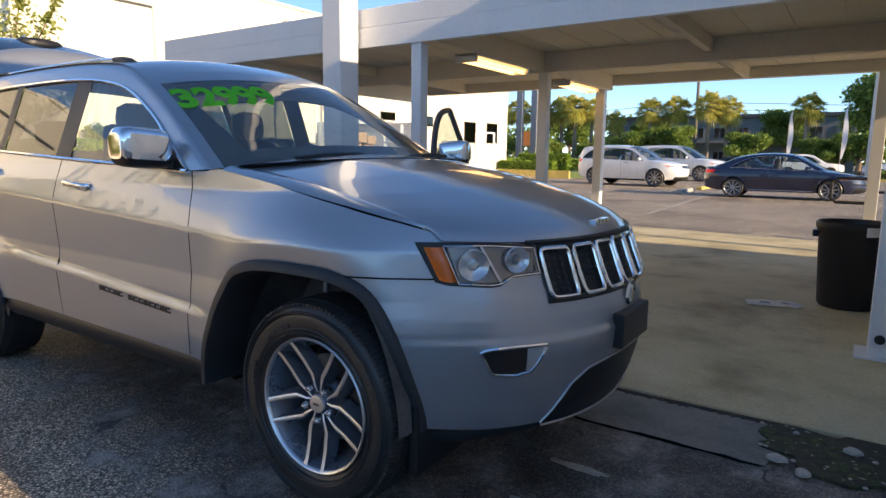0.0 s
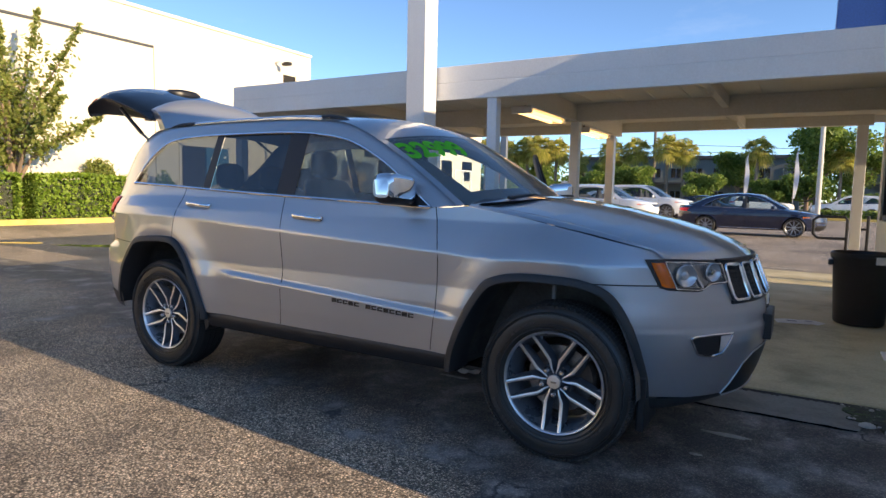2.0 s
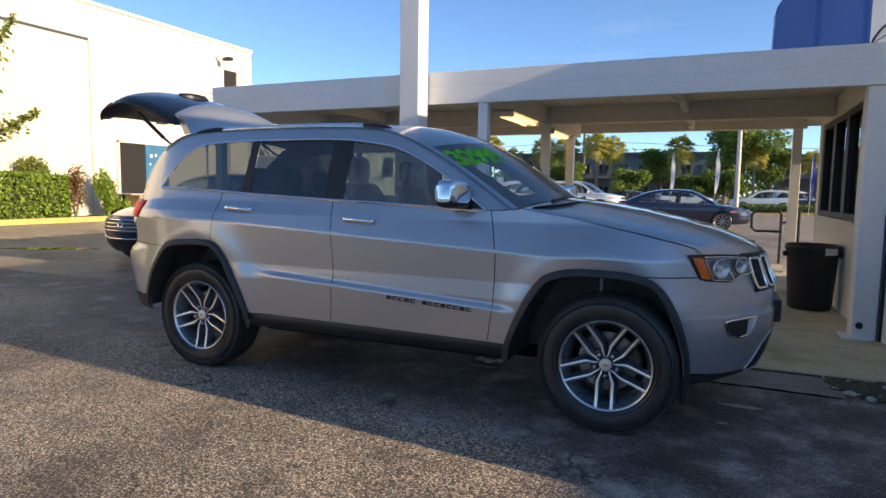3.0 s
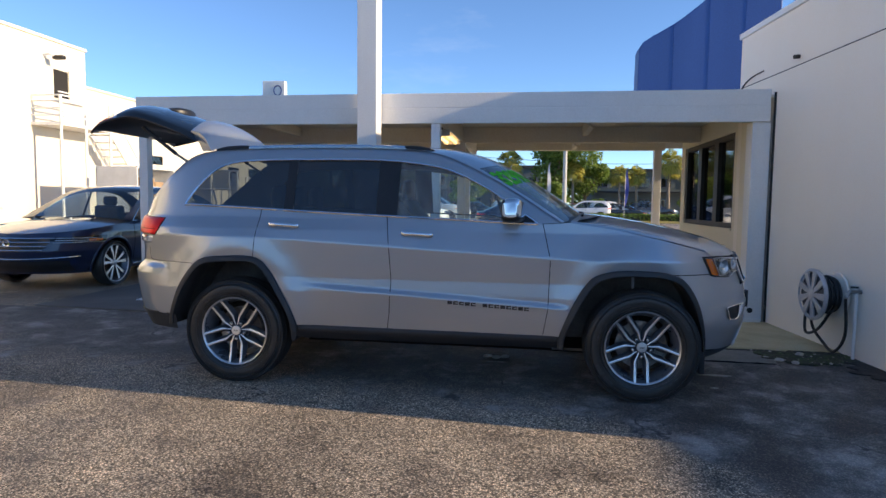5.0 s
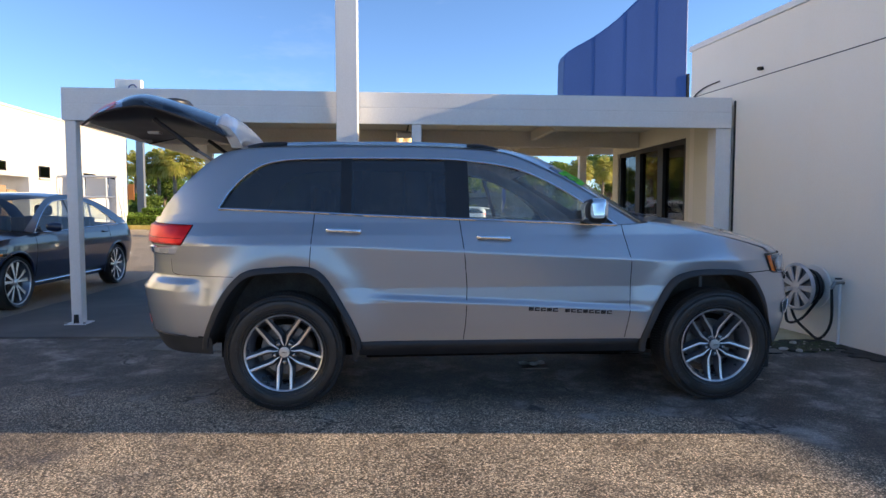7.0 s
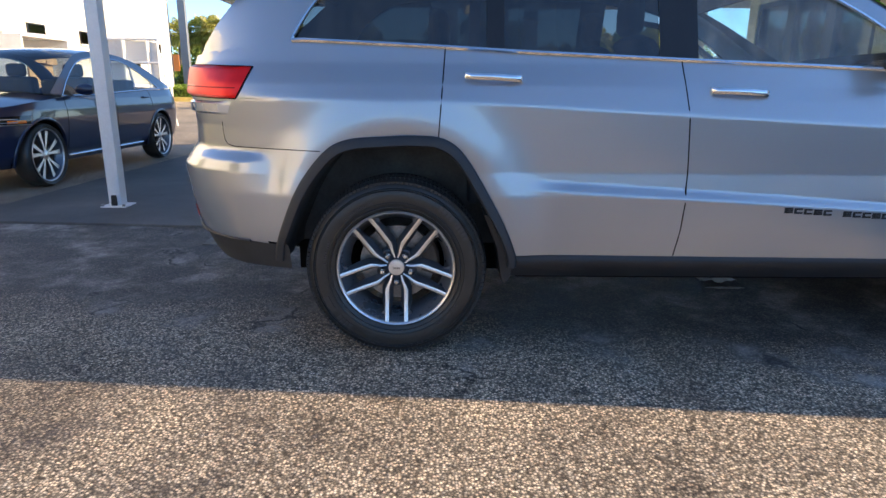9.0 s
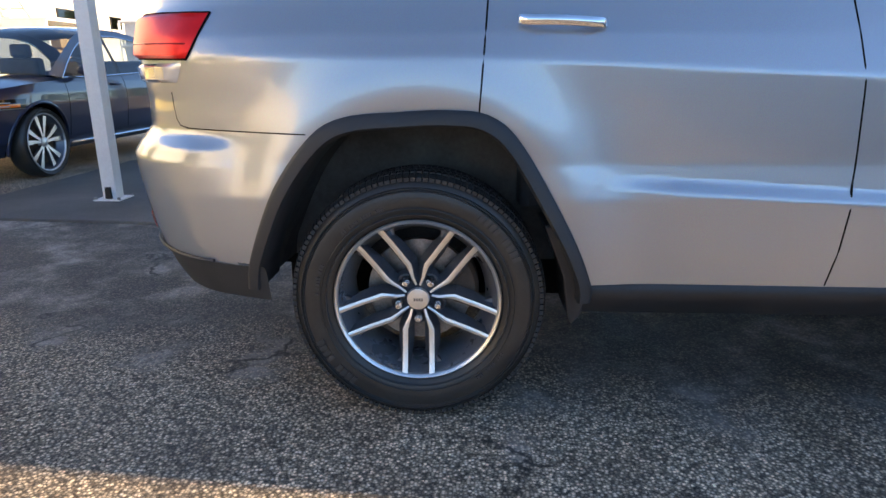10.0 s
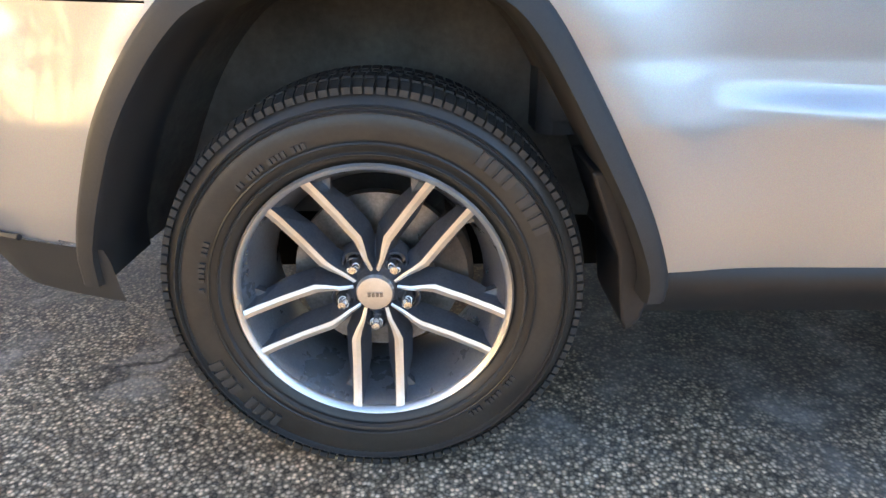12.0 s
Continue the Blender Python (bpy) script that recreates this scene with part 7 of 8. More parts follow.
def build_car(name, label, m, spec, more, paint_m, wheels, group="", detail=True):
    sh = Shell(**spec)
    car = thing(name, label, "car", m, group)
    b, R = more["base"], more["R"]
    arch = lambda xc: [(xc - R - 0.045, 0.0), (xc - R - 0.045, R)] + [(xc + (R + 0.045) * math.cos(t), R + (R + 0.045) * math.sin(t)) for t in np.linspace(math.pi, 0, 18)] + [(xc + R + 0.045, R), (xc + R + 0.045, 0.0)]

    def region(x, y, z):
        if x > 1.85:
            return "front_bumper"
        if x < -1.9:
            return "rear_bumper"
        if x > 0.98:
            return "front_wing"
        if x < -1.15:
            return "rear_wing"
        return "front_door" if x > -0.10 else "rear_door"
    pan = panels(sh, 0.018 if detail else 0.06, 44 if detail else 16, region, [arch(-b), arch(b)])
    for nm in ("front_wing", "rear_wing", "front_door", "rear_door"):
        for mir in (False, True):
            skin(nm, pan[nm], paint_m, car, mirror=mir)
    for nm in ("front_bumper", "rear_bumper"):
        skin(nm, pan[nm], paint_m, car, both=True)
    low = lambda x: lerp(x, *sh.top)
    side_y = lambda x, z: -(sh.half(max(min(x, 1.15), -2.2), min(z, low(x))) - max(0.0, z - low(x)) * 0.42)
    rin, rout = spline(more["dlo"], 50), spline(more["roof"], 50)
    xi, zi = [p[0] for p in rin], [p[1] for p in rin]
    for sd in (1, -1):
        g = Geo().loft([[(a + (c - a) * t, side_y(a + (c - a) * t, bz + (d - bz) * t), bz + (d - bz) * t) for t in np.linspace(0, 1, 4)] for (a, bz), (c, d) in zip(rin, rout)])
        sym(g, sd).ob("window_frame", paint_m, car, smooth=True, angle=60)
        for a, c, ma in ((xi[0] + 0.02, -0.16, M_CARGLASS), (-0.10, xi[-1] - 0.02, M_CARGLASS), (-0.16, -0.10, M_BLACKPL)):
            rr = [[(x, side_y(x, low(x) + (lerp(x, xi, zi) - low(x)) * t) + 0.006, low(x) + (lerp(x, xi, zi) - low(x)) * t) for t in np.linspace(0, 1, 5)] for x in np.linspace(a, c, 14)]
            o = sym(Geo().loft(rr), sd).ob("side_glass" if ma is M_CARGLASS else "pillar", ma, car, smooth=True)
            o.visible_shadow = False
        sym(Geo().tube([(x, side_y(x, z) - 0.003, z) for x, z in rin], 0.008, 5), sd).ob("window_trim", M_CHROME, car)
        sym(Geo().tube([(x, side_y(x, low(x)) - 0.004, low(x) + 0.004) for x in np.linspace(xi[0], xi[-1], 24)], 0.009, 5), sd).ob("belt_trim", M_CHROME, car)
        if more["deck"]:
            sym(Geo().tube([(x, -sh.half(x, 0.30) - 0.004, 0.285) for x in np.linspace(-0.95, 0.95, 16)], 0.012, 6), sd).ob("sill_trim", M_CHROME, car)
        for xs in (0.98, -0.13, -1.15):
            sym(Geo().tube([(xs, -sh.half(xs, z) + 0.001, z) for z in np.linspace(0.3 if abs(xs) < 1 else R * 2 + 0.1, low(xs), 10)], 0.004, 5), sd).ob("panel_gap", M_WELL, car)
        for xc in (-b, b):
            g = Geo()
            pts = [(xc + (R + 0.045) * math.cos(t), R + (R + 0.045) * math.sin(t)) for t in np.linspace(math.pi, 0, 24)]
            pts = [(pts[0][0], 0.24)] + pts + [(pts[-1][0], 0.24)]
            g.loft([[(x, -sh.half(x, max(z, 0.3)) - 0.004, z), (x, -0.45, z)] for x, z in pts])
            g.add([(x, -0.45, z) for x, z in pts], [tuple(range(len(pts)))])
            sym(g, sd).ob("wheel_well", M_WELL, car)
            if detail:
                sym(Geo().tube([(x, -sh.half(x, max(z, 0.3)) + 0.002, z) for x, z in pts], 0.016, 8), sd).ob("arch_lip", paint_m, car, smooth=True)
        for x0 in (-0.98, 0.08):
            z0 = low(x0) - 0.09
            sym(Geo().tube(spline([(x0 - 0.10, -sh.half(x0, z0), z0), (x0 - 0.07, -sh.half(x0, z0) - 0.025, z0), (x0 + 0.07, -sh.half(x0, z0) - 0.025, z0), (x0 + 0.10, -sh.half(x0, z0), z0)], 8), 0.011, 6), sd).ob("handle", paint_m if more["deck"] else M_CHROME, car)
        g = Geo()
        zm = low(0.75) + 0.07
        ring = [[(0.72 + 0.05 * s_ * math.cos(t), -sh.half(0.75, low(0.75)) - 0.02 - d, zm + 0.065 * s_ * math.sin(t)) for t in (2 * math.pi * i / 12 for i in range(12))] for d, s_ in ((0, 0.5), (0.06, 0.95), (0.15, 1.0), (0.20, 0.6))]
        g.loft(ring, True)
        g.f.append(tuple(range(len(g.v) - 12, len(g.v))))
        sym(g, sd).ob("mirror", paint_m, car, smooth=True)
    # hood and boot
    def lid(x_in, x_out, z_add, cr):
        def fn(u, v):
            w = 2 * v - 1
            q = min(0.999, abs(w) * 0.90)
            pw = sh.fp if x_out > 0 else sh.rp
            xs = sh.xb if x_out > 0 else sh.xa
            xl = xs + (x_out - xs) * (1 - q ** pw[1]) ** (1 / pw[0])
            xc = x_in - math.copysign(0.10 * abs(w) ** 2, x_out)
            x = xc + (xl - xc) * u
            hw = sh.half(max(min(x, 1.9), -1.95), low(x))
            ze = low(x)
            return (x, w * hw * (0.995 if abs(x) < 1.9 else 0.97), ze + cr * (1 - abs(w) ** 2.6) * (1 - u ** 4))
        return Geo().grid(fn, 20, 20)
    lid(more["cowl"], lerp(0.74 if more["deck"] else 0.92, *spec["front"]) - 0.01, 0.0, 0.06).ob("hood", paint_m, car, smooth=True, angle=60)
    if more["deck"]:
        lid(-1.95, -2.40, 0.0, 0.03).ob("boot_lid", paint_m, car, smooth=True, angle=60)
    # roof, windscreen, rear glass
    def top(i, v):
        x, z = rout[i]
        w = 2 * v - 1
        bow = lerp(x, [more["back"] - 0.4, more["back"], -0.3, 0.2, 1.1], [-0.06, -0.04, 0.03, 0.10, 0.09])
        return (x + bow * (1 - w * w), side_y(x, z) * -w, z + 0.035 * (1 - abs(w) ** 2.4))
    n = len(rout)
    i0 = min(range(n), key=lambda i: abs(rout[i][0] - more["back"]))
    i1 = min(range(n), key=lambda i: abs(rout[i][0] - more["screen"]))
    for nm, a, c, ma in (("rear_glass", 1, i0, M_CARGLASS), ("roof", i0, i1, paint_m), ("windscreen", i1, n - 1, M_CARGLASS)):
        o = Geo().loft([[top(i, v) for v in np.linspace(0, 1, 17)] for i in range(a, c + 1)]).ob(nm, ma, car, smooth=True)
        if ma is M_CARGLASS:
            o.visible_shadow = False
    # cabin and underside
    Geo().box(-1.9, -0.70, 0.28, 1.0, 0.70, 0.55).box(-1.9, -0.40, 0.22, 2.0, 0.40, 0.5).ob("floor_pan", M_WELL, car)
    Geo().box(0.55, -0.72, 0.5, 1.05, 0.72, low(0.9) - 0.02).ob("dashboard", M_DASH, car, bevel=0.03)
    for y in (-0.36, 0.36):
        Geo().box(-0.25, y - 0.24, 0.4, -0.08, y + 0.24, low(0) + 0.20).box(-0.24, y - 0.12, low(0) + 0.2, -0.14, y + 0.12, low(0) + 0.36).ob("seat", M_SEAT, car, bevel=0.04)
    Geo().box(-1.25, -0.62, 0.4, -1.05, 0.62, low(-1) + 0.14).ob("rear_bench", M_SEAT, car, bevel=0.04)

    # lamps and grille
    def face(y, z, out=0.006):
        q = min(0.999, abs(y) / lerp(z, *sh.width))
        x = sh.xb + (lerp(z, *sh.front) - sh.xb) * (1 - q ** sh.fp[1]) ** (1 / sh.fp[0])
        return (x + out, y, z)

    def tailf(y, z, out=0.006):
        q = min(0.999, abs(y) / lerp(z, *sh.width))
        x = sh.xa + (lerp(z, *sh.rear) - sh.xa) * (1 - q ** sh.rp[1]) ** (1 / sh.rp[0])
        return (x - out, y, z)
    zf = 0.66 if more["deck"] else 0.82
    zr = 0.88 if more["deck"] else 1.05
    for sd in (1, -1):
        if more["deck"]:
            hl = sym(Geo().grid(lambda u, v: face(-0.875 + 0.36 * u, zf + 0.012 + 0.012 * u + (0.082 - 0.028 * u) * v, 0.010), 16, 5), sd).ob("headlamp", M_GATEGLASS, car, smooth=True)
            for z_ in (0.030, 0.062):
                sym(Geo().tube([face(y, zf + z_ + 0.02 * (y + 0.86), 0.014) for y in np.linspace(-0.84, -0.56, 12)], 0.006, 6), sd).ob("lamp_strip", M_REFLECTOR, hl)
            sym(Geo().tube([face(y, zf + 0.005, 0.012) for y in np.linspace(-0.875, -0.54, 12)], 0.006, 6), sd).ob("lamp_trim", M_CHROME, hl)
        else:
            sym(Geo().grid(lambda u, v: face(-0.84 + 0.36 * u, zf - 0.015 + 0.03 * u + (0.085 - 0.03 * u) * v, 0.012), 14, 5), sd).ob("headlamp", M_CLEARLENS, car, smooth=True)
        sym(Geo().grid(lambda u, v: face(-0.865 + 0.06 * u, zf + 0.020 + 0.03 * v, 0.013), 4, 2), sd).ob("turn_signal", M_AMBER, car)
        sym(Geo().grid(lambda u, v: tailf(-0.85 + 0.34 * u, zr - 0.06 + 0.11 * v, 0.010), 14, 4), sd).ob("tail_lamp", M_REDLENS, car, smooth=True)
    gw, g0, g1 = (0.54, -0.105, 0.075) if more["deck"] else (0.46, -0.06, 0.06)
    gr = Geo().grid(lambda u, v: face((2 * u - 1) * (gw - 0.10 * (1 - v)), zf + g0 + (g1 - g0) * v, 0.008), 16, 4).ob("grille", M_BLACKPL, car, smooth=True)
    for k in range(4):
        w_ = gw - 0.10 * (1 - k / 3) + 0.01
        Geo().tube([face(y, zf + g0 + 0.012 + (g1 - g0 - 0.02) * k / 3, 0.014) for y in np.linspace(-w_, w_, 16)], 0.008, 6).ob("grille_bar", M_CHROME, gr)
    Geo().grid(lambda u, v: face(-0.66 + 1.32 * u, 0.27 + 0.15 * v, 0.008), 16, 4).ob("lower_intake", M_BLACKPL, car, smooth=True)
    Geo().tube([face(y, 0.445 + 0.05 * abs(y) ** 2, 0.012) for y in np.linspace(-0.74, 0.74, 20)], 0.008, 6).ob("intake_trim", M_CHROME, car)
    p = face(0, zf, 0.016)
    Geo().lathe([(0.03, 0.0), (0.055, 0.006), (0.06, 0.0)], p, 18, "x").ob("front_badge", M_CHROME, car)
    for xc in (-b, b):
        for sd in (1, -1):
            mm = Matrix.Translation((xc, -sd * (more["wide"] - 0.01), R)) @ (Matrix.Identity(4) if sd > 0 else Matrix.Rotation(math.pi, 4, "Z"))
            wheel(car, mm, R, R - (0.060 if wheels == "ten" else 0.080), 0.21, wheels, detail=False)
    return car


def build_vehicles():
    build_car("dark_sedan", "blue-black sedan with chrome slat grille parked by post", pose(-6.60, 5.14, 0.0, 0, 0, -90) @ Matrix.Scale(1.06, 4), SEDAN, SEDAN_MORE, M_NAVYBLACK, "ten")
    build_car("navy_sedan", "dark navy blue sedan parked in the sunny lot", pose(0.80, 21.35, 0, 0, 0, 1.0), SEDAN, SEDAN_MORE, M_NAVY, "silver")
    a = build_car("white_suv", "white sport utility vehicle parked in the sunny lot", pose(-6.1, 27.3, 0, 0, 0, -7) @ Matrix.Scale(1.09, 4), SUV, SUV_MORE, M_CARWHITE, "silver", "white utility vehicles")
    copy_thing(a, pose(-6.0, 36.0, 0, 0, 0, -9) @ Matrix.Scale(1.09, 4))
    d = build_car("far_dark_car", "dark sedan far across the lot", pose(-3.6, 44.0, 0, 0, 0, -6), SEDAN, SEDAN_MORE, M_CARBLACK, "silver", "far dark cars", detail=False)
    for x, y, r in ((-21.0, 56, 5), (8.6, 50, -4), (16.0, 52, 185)):
        copy_thing(d, pose(x, y, 0, 0, 0, r))
    r_ = build_car("far_red_car", "red sedan far across the lot", pose(-19.0, 60, 0, 0, 0, 100), SEDAN, SEDAN_MORE, M_CARRED, "silver", "far red cars", detail=False)
    copy_thing(r_, pose(5.2, 58, 0, 0, 0, 95))
    w = build_car("far_white_van", "white utility vehicle far across the lot", pose(8.4, 56, 0, 0, 0, 12), SUV, SUV_MORE, M_CARWHITE, "silver", "far white cars", detail=False)
    copy_thing(w, pose(-12.5, 52, 0, 0, 0, 15))
    copy_thing(w, pose(-0.5, 52, 0, 0, 0, 10))
    k = build_car("far_dark_truck", "black utility vehicle far across the lot", pose(12.2, 56, 0, 0, 0, 8), SUV, SUV_MORE, M_CARBLACK, "silver", "far dark trucks", detail=False)
    copy_thing(k, pose(-24.5, 59.0, 0, 0, 0, 188))
    copy_thing(w, pose(-9.8, 44.0, 0, 0, 0, -8))
    copy_thing(w, pose(5.3, 50.0, 0, 0, 0, 178))


build_vehicles()


def build_trailer():
    """White box body with its side open, and cartons inside."""
    v = thing("cargo_trailer", "white box trailer with open side showing stacked cartons", "trailer")
    x0, x1, y0, y1, z0, z1 = -14.6, -13.0, 15.0, 17.3, 0.62, 2.50
    for nm, b in (("floor", (x0, y0, z0 - 0.08, x1, y1, z0)), ("roof", (x0, y0, z1 - 0.06, x1, y1, z1)), ("back_wall", (x0, y0, z0, x0 + 0.05, y1, z1 - 0.06)), ("end_wall", (x0, y1 - 0.05, z0, x1, y1, z1 - 0.06)), ("end_wall", (x0, y0, z0, x1, y0 + 0.05, z1 - 0.06))):
        Geo().box(*b).ob(nm, M_CARWHITE, v, bevel=0.012)
    Geo().tube(spline([(x1, y0, z1), (x1 + 0.02, (y0 + y1) / 2, z1 + 0.02), (x1, y1, z1)], 12), 0.03, 6).ob("roof_edge", M_CARWHITE, v)
    for y in (y0 + 0.75, y1 - 0.75):
        for x, r in ((x1 - 0.16, math.pi / 2), (x0 + 0.16, -math.pi / 2)):
            wheel(v, Matrix.Translation((x, y, 0.37)) @ Matrix.Rotation(r, 4, "Z"), 0.37, 0.22, 0.22, "silver", detail=False)
    rng = random.Random(5)
    y = y0 + 0.75
    while y < y1 - 0.6:
        z = z0
        while z < 1.9:
            h, w = rng.uniform(0.28, 0.45), rng.uniform(0.40, 0.55)
            b = thing("carton", "brown cardboard carton stacked in van", "carton", group="cartons")
            Geo().box(x0 + 0.9, y, z + 0.002, x1 - rng.uniform(0.15, 0.4), y + w, z + h).ob("box", M_CARDBOARD, b, bevel=0.008)
            Geo().box(x0 + 0.9, y + w / 2 - 0.025, z + h + 0.001, x1 - 0.45, y + w / 2 + 0.025, z + h + 0.003).ob("tape", M_SIGNPALE, b)
            z += h + 0.004
        y += 0.58


build_trailer()


def build_pipe_rail():
    r = thing("pipe_rail", "black bent pipe rail past the carport", "rail")
    y = 9.3
    loop = [(3.14, y, 0.0), (3.14, y, 0.95), (3.10, y, 1.0), (2.70, y, 1.0), (2.63, y, 0.94), (2.63, y, 0.69), (2.70, y, 0.62), (3.14, y, 0.62)]
    Geo().tube(loop, 0.026, 10).ob("loop", M_BLACKPL, r, smooth=True)
    Geo().tube([(3.44, y, 0.0), (3.44, y, 1.03)], 0.026, 10).ob("post", M_BLACKPL, r, smooth=True)
    Geo().tube([(3.14, y, 0.80), (3.44, y, 0.80)], 0.022, 10).ob("rail", M_BLACKPL, r, smooth=True)


build_pipe_rail()


def build_rack():
    r = thing("display_rack", "white tubular display rack with leaning panels", "rack")
    y = 14.0
    for x in (-10.42, -9.70, -9.06, -8.78):
        Geo().tube([(x, y, 0), (x, y, 2.26), (x + 0.03, y, 2.31)], 0.035, 8).ob("upright", M_CARWHITE, r)
        Geo().tube([(x + 0.05, y + 0.7, 0), (x, y, 2.1)], 0.03, 8).ob("brace", M_CARWHITE, r)
    for z in (0.45, 1.70, 2.30):
        Geo().tube([(-10.42, y, z), (-8.78, y, z)], 0.035, 8).ob("rail", M_CARWHITE, r)
    Geo().prism([(-10.38, 0.9), (-9.74, 0.9), (-9.74, 2.28), (-10.30, 2.36)], "y", y + 0.05, y + 0.08).ob("panel", M_SIGNPALE, r)
    Geo().prism([(-9.66, 1.74), (-9.10, 1.74), (-9.10, 2.26), (-9.66, 2.26)], "y", y + 0.05, y + 0.08).ob("panel", M_GREYWALL, r)
    Geo().prism([(-9.02, 0.9), (-8.84, 0.9), (-8.80, 2.2), (-9.02, 2.26)], "y", y + 0.05, y + 0.08).ob("panel", M_SIGNPALE, r)


build_rack()


# ---- plants ----
def blob(rng, n, c, r, shell=0.55):
    """Points spread in an ellipsoid, denser near its skin."""
    d = rng.normal(size=(n, 3))
    d /= np.linalg.norm(d, axis=1)[:, None]
    return np.array(c) + d * np.array(r) * rng.uniform(shell, 1.0, (n, 1))


def hedge(name, label, x0, x1, y0, y1, z0, z1, n, size, material, seed):
    rng = np.random.default_rng(seed)
    h = thing(name, label, "hedge")
    # solid box whose dark colour stands in for shade among the leaves
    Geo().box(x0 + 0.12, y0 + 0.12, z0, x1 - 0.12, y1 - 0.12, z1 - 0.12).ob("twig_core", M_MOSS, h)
    p = rng.uniform((x0, y0, z0), (x1, y1, z1), (n, 3))
    f = rng.integers(0, 5, n)
    p[f == 0, 0], p[f == 1, 0], p[f == 2, 1], p[f == 3, 1], p[f == 4, 2] = x0, x1, y0, y1, z1
    w = 0.05 * np.sin(p[:, 1] * 3.1 + p[:, 2] * 4) + rng.normal(0, 0.05, n)
    p[:, 0] += w
    p[:, 2] += 0.6 * w
    leaves("leaves", material, p, size, h, kind="stuff", seed=seed, aspect=0.6)


def bush(name, label, c, r, n, size, material, seed, z0=0.2):
    rng = np.random.default_rng(seed)
    b = thing(name, label, "bush")
    for i in range(6):
        a = 2 * math.pi * i / 6
        Geo().tube([(c[0], c[1], z0), (c[0] + 0.3 * r[0] * math.cos(a), c[1] + 0.3 * r[1] * math.sin(a), c[2]), (c[0] + 0.7 * r[0] * math.cos(a), c[1] + 0.7 * r[1] * math.sin(a), c[2] + 0.5 * r[2])], [0.02, 0.014, 0.006], 5).ob("stem", M_BARK, b)
    pts = np.concatenate([blob(rng, n // 4, np.array(c) + rng.normal(0, 0.3, 3) * np.array(r), np.array(r) * 0.62, 0.2) for _ in range(4)])
    leaves("leaves", material, pts, size, b, kind="stuff", seed=seed)


def small_tree():
    rng = np.random.default_rng(11)
    t = thing("small_tree", "small multi-stem tree with feathery yellowish green leaves", "tree")
    bx, by, bz = -16.0, 5.05, 0.28
    Geo().tube(spline([(bx, by, bz), (bx + 0.03, by, 0.9), (bx + 0.02, by + 0.02, 1.35)], 8), [0.10, 0.095, 0.09, 0.085, 0.085, 0.085, 0.08, 0.08], 9).ob("trunk", M_BARK, t, smooth=True)
    spots = []
    for i in range(15):
        a, rch, h = rng.uniform(0, 6.28), rng.uniform(0.7, 2.0), rng.uniform(2.3, 5.1)
        if i < 4:
            rch, h = 0.5 + 0.2 * i, 5.0 - 0.15 * i
        e = np.array([bx + rch * math.cos(a), by + rch * math.sin(a), h])
        mid = np.array([bx + 0.35 * rch * math.cos(a), by + 0.35 * rch * math.sin(a), 1.3 + (h - 1.3) * 0.55])
        line = spline([(bx, by, 1.25), tuple(mid), tuple(e)], 12)
        Geo().tube(line, [0.055 * (1 - k / 13) + 0.008 for k in range(12)], 6).ob("limb", M_BARK, t, smooth=True)
        for q in line[5:]:
            spots.append(blob(rng, 62, q, (0.44, 0.44, 0.32), 0.05))
        for k in range(7):
            q = np.array(e) + (np.array(e) - np.array(mid)) * 0.16 * k * 0.55
            spots.append(blob(rng, 26, q, (0.13, 0.13, 0.13), 0.0))
    leaves("crown", M_LEAF_TREE, np.concatenate(spots), 0.075, t, kind="stuff", seed=5)
    return t


def broadleaf(name, label, m, h, r, n, size, material, seed, group):
    rng = np.random.default_rng(seed)
    t = thing(name, label, "tree", m, group)
    Geo().tube(spline([(0, 0, 0), (0.1, 0.05, h * 0.25), (0.0, 0.1, h * 0.5)], 8), [0.30 - 0.02 * i for i in range(8)], 8).ob("trunk", M_BARK, t, smooth=True)
    pts = []
    for i in range(11):
        a = rng.uniform(0, 6.28)
        d = r * rng.uniform(0.15, 0.75)
        c = (d * math.cos(a), d * math.sin(a), h * rng.uniform(0.42, 0.86))
        Geo().tube(spline([(0, 0, h * 0.3), (c[0] * 0.5, c[1] * 0.5, (h * 0.3 + c[2]) / 2), c], 7), [0.12, 0.10, 0.085, 0.07, 0.055, 0.04, 0.02], 5).ob("limb", M_BARK, t)
        k = r * rng.uniform(0.30, 0.5)
        pts.append(blob(rng, n // 11, c, (k, k, k * 0.7), 0.45))
    leaves("crown", material, np.concatenate(pts), size, t, kind="stuff", seed=seed)
    return t


